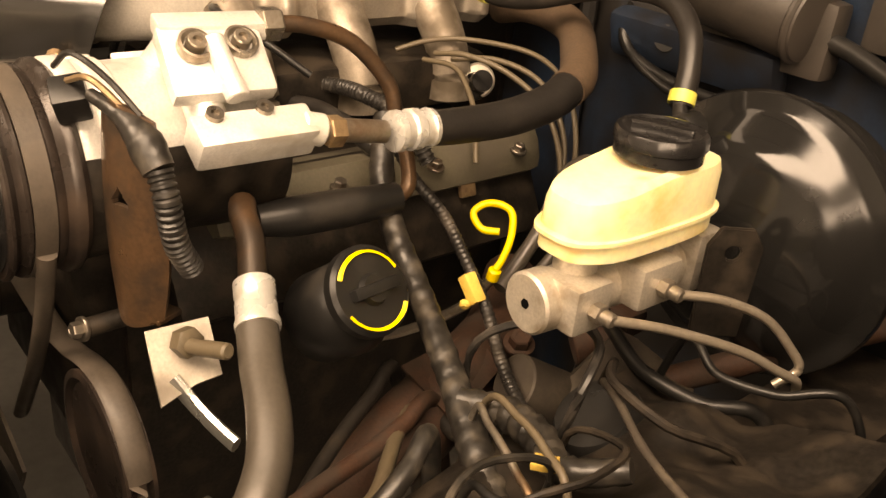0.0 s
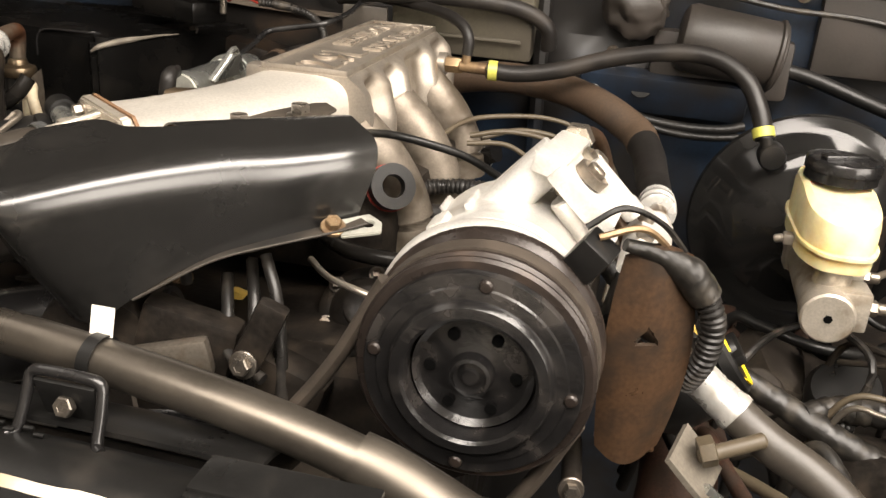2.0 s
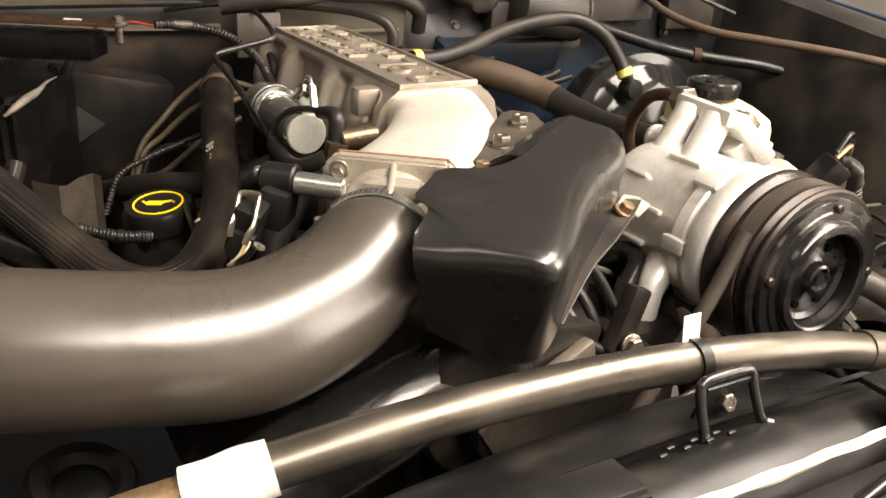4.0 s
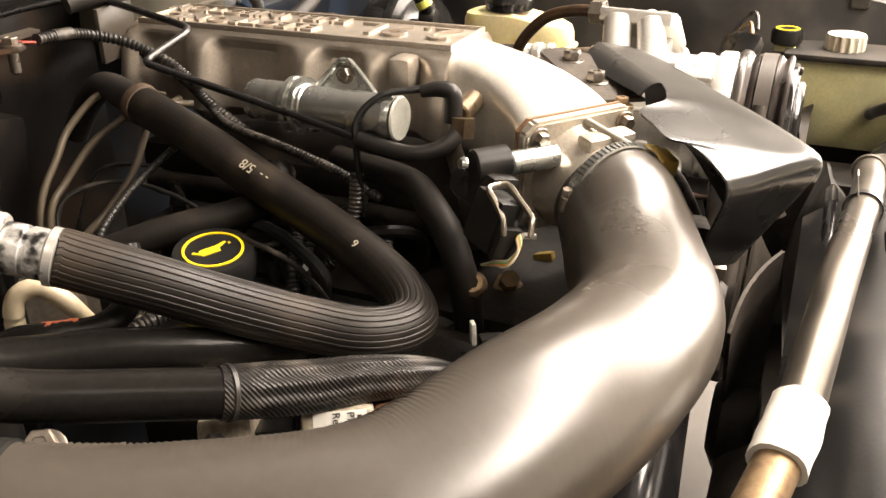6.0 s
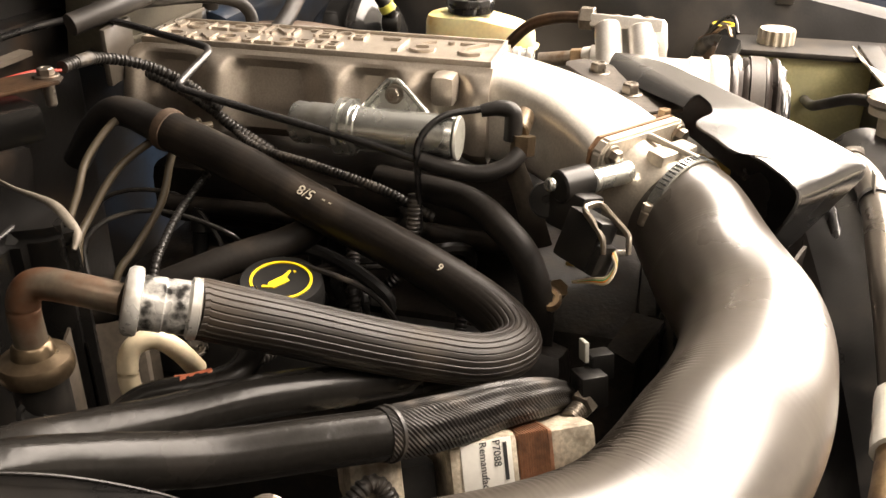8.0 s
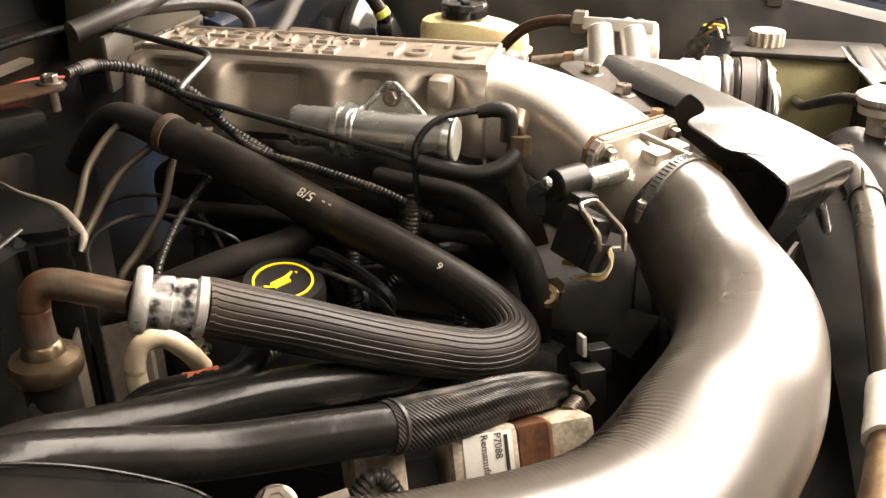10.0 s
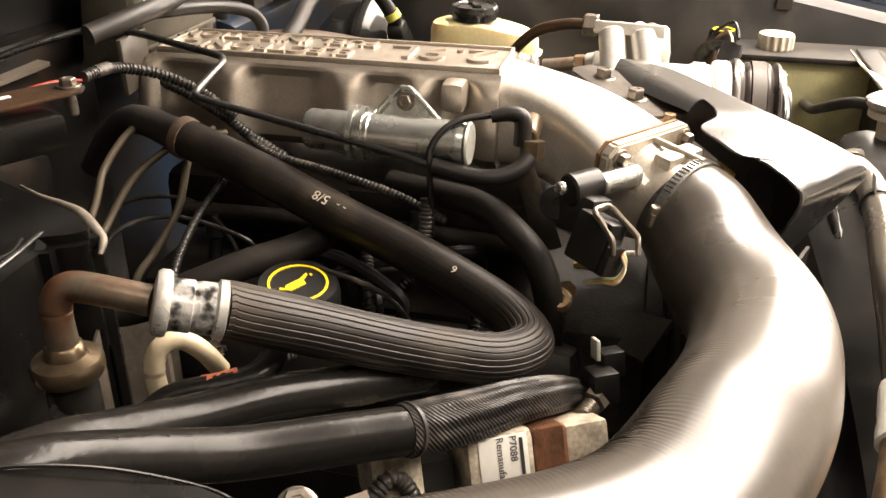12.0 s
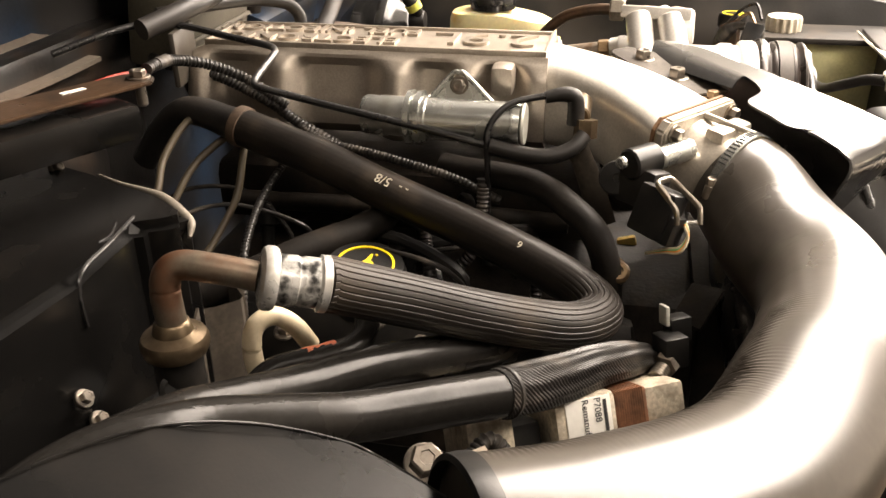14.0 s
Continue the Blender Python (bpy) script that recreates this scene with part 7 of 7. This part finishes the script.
for k in range(5):
    turn = radians(110 + 72 * k)

    def blade(u, v):
        r, a = 0.045 + 0.14 * u, turn + (v - 0.5) * (0.62 - 0.10 * u)
        return Vector((r * math.cos(a), -0.245 + 0.026 * (v - 0.5) + 0.006 * math.sin(3 * v), 0.67 + r * math.sin(a)))

    bm = grid_bm(blade, 14, 8)
    bmesh.ops.solidify(bm, geom=bm.faces[:], thickness=0.003)
    part("blade", bm, DUSTMETAL, fan)
part("ring", tube_bm([(0.16, -0.290, 0.842), (0.10, -0.289, 0.852), (0.04, -0.289, 0.848), (-0.013, -0.289, 0.834), (-0.055, -0.289, 0.810), (-0.10, -0.288, 0.772), (-0.14, -0.287, 0.72), (-0.16, -0.286, 0.66)], 0.007, 12, 8, flat=(0.8, 1.3)), GLOSS, sh, "glossy worn shroud ring")
dc = thing("air_duct", (-0.1461, -0.1449, 0.7149), "black moulded duct below the intake tube", "duct")
part("cone", tube_bm([(-0.0372, -0.1573, 0.8434), (-0.097, -0.1692, 0.8298), (-0.1683, -0.1785, 0.812), (-0.2459, -0.1852, 0.786), (-0.314, -0.1944, 0.7447)], [0.022, 0.034, 0.036, 0.036, 0.034], 24), GLOSS, dc)
part("flange", shell_bm([(-0.2017, -0.1225, 0.8326), (-0.1541, -0.1424, 0.8434), (-0.1396, -0.1185, 0.8391), (-0.184, -0.1021, 0.8315)], [(0, 1, 2, 3)], 0.003), GREASE, dc, "pale bent bracket")
lug = thing("alternator_lug", (-0.02, -0.2, 0.83), "pale cast bracket and bolts below the shield", "bracket")
part("arm", box_bm((-0.015, -0.205, 0.835), (0.055, 0.012, 0.028), 0.004, (0, -12, 15)), STEEL, lug)
part("arm", box_bm((0.045, -0.195, 0.860), (0.022, 0.014, 0.055), 0.004, (0, 24, 10)), GREASE, lug)
part("bolt", hex_bm((0.04, -0.21, 0.845), (0, -1, 0.2), 0.007, 0.006, 0.010), BOLT, lug)
for pts in ([(0.03, -0.15, 0.90), (0.045, -0.165, 0.875), (0.055, -0.18, 0.84), (0.06, -0.19, 0.80)], [(0.015, -0.14, 0.89), (0.028, -0.165, 0.865), (0.035, -0.185, 0.83), (0.03, -0.19, 0.79)], [(0.0, -0.15, 0.88), (0.01, -0.17, 0.86), (0.02, -0.19, 0.84), (0.05, -0.20, 0.83)]):
    hose("alternator_lead", pts, 0.0045, LOOM, "black lead under the shield", "wiring", 10)

# ---- passenger side: heater box, air cleaner, cowl ----
hx = thing("evaporator_box", (-0.4918, 0.3815, 0.6878), "big glossy black evaporator housing with worn edge", "box")
part("case", prism_bm([(-0.62, 0.44), (-0.62, 0.262), (-0.43, 0.236), (-0.362, 0.238), (-0.353, 0.222), (-0.343, 0.214), (-0.333, 0.218), (-0.322, 0.233), (-0.313, 0.246), (-0.306, 0.262), (-0.298, 0.285), (-0.285, 0.312), (-0.268, 0.36), (-0.25, 0.44)], plane_m((0, 0, 0.70), (1, 0, 0), (0, 1, 0)), 0.266, 0.006), MATTE, hx)
part("worn_edge", tube_bm([(-0.287, 0.310, 0.9645), (-0.299, 0.286, 0.9645), (-0.307, 0.262, 0.964), (-0.314, 0.246, 0.963), (-0.3235, 0.232, 0.961), (-0.335, 0.2165, 0.957), (-0.344, 0.2135, 0.951)], [0.0008, 0.0014, 0.0022, 0.0036, 0.0040, 0.0032, 0.0014], 12), DULLZINC, hx, "scuffed grey corner")
# Thin beads added where the box's corner shows a highlight.
part("highlight_bead", tube_bm([(-0.352, 0.246, 0.966), (-0.385, 0.241, 0.9665), (-0.420, 0.2385, 0.9655), (-0.430, 0.2365, 0.955), (-0.431, 0.2355, 0.935)], 0.0014, 8), GLOSS, hx, "thin glossy bead added for the corner's highlight")
part("highlight_bead", tube_bm([(-0.362, 0.252, 0.966), (-0.378, 0.246, 0.966), (-0.388, 0.248, 0.966)], 0.0010, 8), GLOSS, hx)
for o in ((-0.4496, 0.2345, 0.8982), (-0.4424, 0.2335, 0.8778), (-0.285, 0.345, 0.9655)):
    part("screw", hex_bm(o, (0, -0.8, 0.6), 0.004, 0.004, 0.006), BOLT, hx)
part("top_duct", tube_bm([(-0.3061, 0.4586, 0.961), (-0.3473, 0.4355, 0.9605), (-0.432, 0.4395, 0.9544), (-0.5396, 0.4585, 0.948)], [0.018, 0.018, 0.018, 0.018], 14), MATTE, hx)
bc = thing("brown_heater_case", (-0.2786, 0.41, 0.7416), "brown dusty heater case behind the rocker cover", "box")
# Added dark panel, hides the blue firewall to keep this corner dim.
part("dark_backing", box_bm((-0.185, 0.452, 0.865), (0.36, 0.03, 0.30), 0.008), BROWNCASE, bc)
part("case", box_bm((-0.2403, 0.4312, 0.8698), (0.15, 0.09, 0.16), 0.012, (0, 12, 0)), BROWNCASE, bc)
part("flange", shell_bm([(-0.3207, 0.3956, 0.9556), (-0.2686, 0.3976, 0.951), (-0.167, 0.4113, 0.9267), (-0.2753, 0.3769, 0.8692)], [(0, 1, 3), (1, 2, 3)], 0.004), BROWNCASE, bc, "brown dusty flange")
brk = thing("dusty_bracket", (-0.31, 0.2087, 0.7924), "crumpled dusty brown sheet bracket by the accumulator", "bracket")
part("sheet", grid_bm(lambda u, v: Vector((-0.347 + 0.080 * u, 0.215 + 0.012 * math.sin(9 * u), 0.80 + 0.085 * v + 0.004 * noise.noise(Vector((u * 6, v * 6, 1))))), 12, 8), DUSTMETAL, brk)
cw = thing("cowl_panel", (-0.42, 0.42, 0.98), "smooth beige dusty cowl panel over the firewall", "panel", kind="structure")


def cowl(u, v):
    x = -0.84 + 0.755 * u
    a = v * 1.6
    return Vector((x, 0.425 + 0.09 * math.sin(a) - 0.05 * max(0, (0.35 - u)), 1.000 + 0.10 * (1 - math.cos(a)) + 0.012 * math.sin(u * 5)))


bm = grid_bm(cowl, 30, 12)
bmesh.ops.solidify(bm, geom=bm.faces[:], thickness=0.004)
part("sheet", bm, COWL, cw)
hg = thing("relay_plate", (-0.1593, 0.3673, 0.9777), "brown tinted steel plate with bolts and a red wire", "bracket")
part("plate", prism_bm([(-0.26, -0.022), (0.0, -0.016), (0.008, -0.006), (0.006, 0.010), (-0.004, 0.018), (-0.26, 0.030)], plane_m((-0.2216, 0.3042, 1.014), (0.10, -0.055, 0.0), (0.45, 0.9, 0.0)), 0.003, 0.0008), BROWNPLATE, hg)
part("bolt", hex_bm((-0.2236, 0.3045, 1.017), (0, 0, 1), 0.006, 0.005, 0.009), BOLT, hg)
part("slot", box_bm((-0.2634, 0.3334, 1.017), (0.018, 0.005, 0.0012), 0, (0, 0, -29)), PAPER, hg, "light slot")
part("stud", cyl_bm((-0.2236, 0.3044, 1.014), (-0.224, 0.3041, 0.9953), 0.004), BOLT, hg)
part("red_wire", tube_bm([(-0.2408, 0.3533, 1.005), (-0.225, 0.3431, 1.011), (-0.2041, 0.3312, 1.013), (-0.1854, 0.3207, 1.01)], 0.0014, 8), RED, hg, "red wire")
part("relay", box_bm((-0.3038, 0.3428, 0.9945), (0.14, 0.05, 0.026), 0.005, (0, 0, -29)), MATTE, hg, "black relay under the plate")
rl = thing("relay_loom", (-0.1843, 0.3206, 1.012), "ribbed black conduit from the relay plate with a taped stretch", "wiring")
RL = [(-0.1843, 0.3206, 1.012), (-0.1576, 0.3231, 1.01), (-0.127, 0.324, 1.004), (-0.1014, 0.3058, 0.9935), (-0.086, 0.2789, 0.9763), (-0.0809, 0.248, 0.9529)]
part("conduit", tube_bm(RL, 0.0045, 12, even=0.0011, shape=corrugated(0.0040, 0.10)), LOOM, rl)
part("tape", tube_bm([(-0.1658, 0.3226, 1.011), (-0.1576, 0.3231, 1.01), (-0.1454, 0.324, 1.009)], 0.0053, 12, shape=lambda s, w: 1 + 0.03 * math.sin(s * 900 + w)), TAPE, rl, "wrapped tape")
fh = thing("firewall_hose", (0.05, 0.39, 1.0), "black hose with steel clamp over the plenum's rear", "hose")
part("rubber", tube_bm([(-0.10, 0.37, 1.022), (-0.06, 0.352, 1.030), (-0.02, 0.345, 1.034), (0.05, 0.35, 1.036), (0.12, 0.362, 1.030), (0.155, 0.372, 1.012), (0.16, 0.38, 0.985)], 0.0095, 14), RUBBER, fh)
part("clamp", lathe_bm([(0.0098, -0.006), (0.0125, -0.005), (0.0125, 0.005), (0.0098, 0.006)], (-0.0251, 0.366, 1.034), (1, 0, 0.05), 24, hollow=True), ZINC, fh, "steel hose clamp")
solo("cowl_drain_plate", box_bm((-0.062, 0.353, 0.992), (0.055, 0.006, 0.05), 0.003, (0, 0, 8)), GREYHOSE, (-0.062, 0.353, 0.967), "beige dusty sheet plate behind the plenum", "plate")
ab = thing("air_cleaner", (-0.6517, 0.0697, 0.7901), "satin black plastic air cleaner housing with pale edge", "air cleaner")
AB = [(-0.6403, 0.1601, 0.9982), (-0.5967, 0.1335, 0.9947), (-0.5679, 0.1102, 0.99), (-0.5418, 0.0838, 0.9751), (-0.5196, 0.0554, 0.953), (-0.5144, 0.0384, 0.9409), (-0.5306, 0.0063, 0.9391), (-0.5783, -0.042, 0.9454), (-0.6619, -0.0697, 0.9604), (-0.7929, 0.0185, 0.984), (-0.7799, 0.15, 0.993)]


def air_box():
    bm = bmesh.new()
    top = [bm.verts.new(p) for p in AB]
    mid = [bm.verts.new(Vector(p) + Vector((0.012 if p[0] > -0.55 else 0.002, 0.006 if p[1] > 0 else -0.006, -0.012))) for p in AB]
    low = [bm.verts.new(Vector((p[0], p[1], 0.80))) for p in AB]
    bm.faces.new(top)
    n = len(AB)
    for a, b in ((top, mid), (mid, low)):
        for i in range(n):
            bm.faces.new((a[i], a[(i + 1) % n], b[(i + 1) % n], b[i]))
    bm.faces.new(low)
    bmesh.ops.recalc_face_normals(bm, faces=bm.faces)
    return bm


part("housing", air_box(), MATTE, ab)
part("rim", tube_bm(AB[:7], 0.0008, 8, 6), MATTE, ab, "pale worn rim")
part("bolt", hex_bm((-0.4898, 0.0262, 0.9198), (-0.5, -0.3, 0.9), 0.008, 0.008, 0.010), BOLT, ab)
part("outlet_bracket", shell_bm([(-0.5014, 0.0088, 0.9147), (-0.4824, 0.0208, 0.9148), (-0.4682, 0.0009, 0.9171), (-0.4872, -0.0112, 0.9171)], [(0, 1, 2, 3)], 0.003), STEEL, ab, "scratched steel bracket")
gr = thing("rubber_grommet", (-0.3439, -0.0941, 0.7535), "black rubber grommet low beside the engine", "grommet")
part("ring", lathe_bm([(0.022, 0), (0.034, 0.002), (0.038, 0.008), (0.034, 0.013), (0.025, 0.012), (0.020, 0.005)], (-0.3438, -0.094, 0.7586), (0.15, -0.25, 1), 36, hollow=True), RUBBER, gr)
part("plug", lathe_bm([(0.023, 0), (0.020, 0.003), (0.010, 0.005), (0, 0.005)], (-0.3438, -0.094, 0.7586), (0.15, -0.25, 1), 30), PLASTIC, gr)
for x, z in ((0.12, 1.06), (0.235, 0.985), (0.47, 0.975), (0.62, 0.965), (0.44, 1.07), (0.58, 1.075)):
    part("panel_bolt", hex_bm((x, 0.416, z), (0, -1, 0), 0.005, 0.005, 0.008), BOLT, fw)
hose("support_cable", [(-0.001, -0.426, 0.86), (0.049, -0.426, 0.88), (0.082, -0.413, 0.88), (0.107, -0.416, 0.88), (0.13, -0.426, 0.88), (0.148, -0.44, 0.88), (0.175, -0.452, 0.88), (0.195, -0.482, 0.85)], 0.0048, GLOSS, "glossy black cable curving over the radiator support", "cable", 12)
hose("firewall_wire", [(0.24, 0.41, 1.075), (0.33, 0.405, 1.068), (0.42, 0.405, 1.055), (0.52, 0.40, 1.05), (0.62, 0.385, 1.03), (0.70, 0.35, 1.0)], 0.0035, TAPE, "thin taped wire along the firewall", "wiring", 8)

# ---- water pump and pipes between the shield and the compressor ----
wpm = thing("water_pump", (0.075, -0.06, 0.80), "greasy dark water pump housing with bolts and steel stub", "pump")
WD = Vector((0.15, -0.75, 0.64)).normalized()
WO = Vector((0.080, -0.062, 0.822))
part("housing", lathe_bm([(0.040, -0.012), (0.040, 0.0), (0.037, 0.003), (0.030, 0.004), (0.026, 0.012), (0.018, 0.016), (0.017, 0.026), (0.013, 0.028), (0, 0.028)], WO, WD, 36), GREASE, wpm)
WM = basis(WO, WD)
for k in range(6):
    a = radians(20 + 60 * k)
    part("bolt", hex_bm(WM @ Vector((0.034 * math.cos(a), 0.034 * math.sin(a), 0.003)), WD, 0.0048, 0.006, 0.007), BOLT, wpm)
part("stub", cyl_bm((0.108, -0.060, 0.842), (0.122, -0.082, 0.858), 0.009), STEEL, wpm, "tarnished steel stub")
hose("bypass_hose", [(0.115, -0.071, 0.850), (0.128, -0.094, 0.864), (0.122, -0.118, 0.862), (0.100, -0.130, 0.846), (0.085, -0.135, 0.815), (0.083, -0.13, 0.78)], 0.0095, SLEEVE, "short glossy black bypass hose at the water pump", "hose", 18)
hose("bypass_hose", [(0.03, -0.035, 0.875), (0.062, -0.052, 0.871), (0.100, -0.050, 0.868), (0.132, -0.036, 0.862), (0.15, -0.01, 0.85)], 0.007, SLEEVE, "thin glossy black hose under the plenum", "hose", 16)
hose("vacuum_pipe", [(0.03, -0.06, 0.862), (0.055, -0.085, 0.860), (0.090, -0.096, 0.856), (0.125, -0.085, 0.838), (0.145, -0.06, 0.82)], 0.0028, TANMETAL, "thin dull steel pipe over the water pump", "pipe", 10)
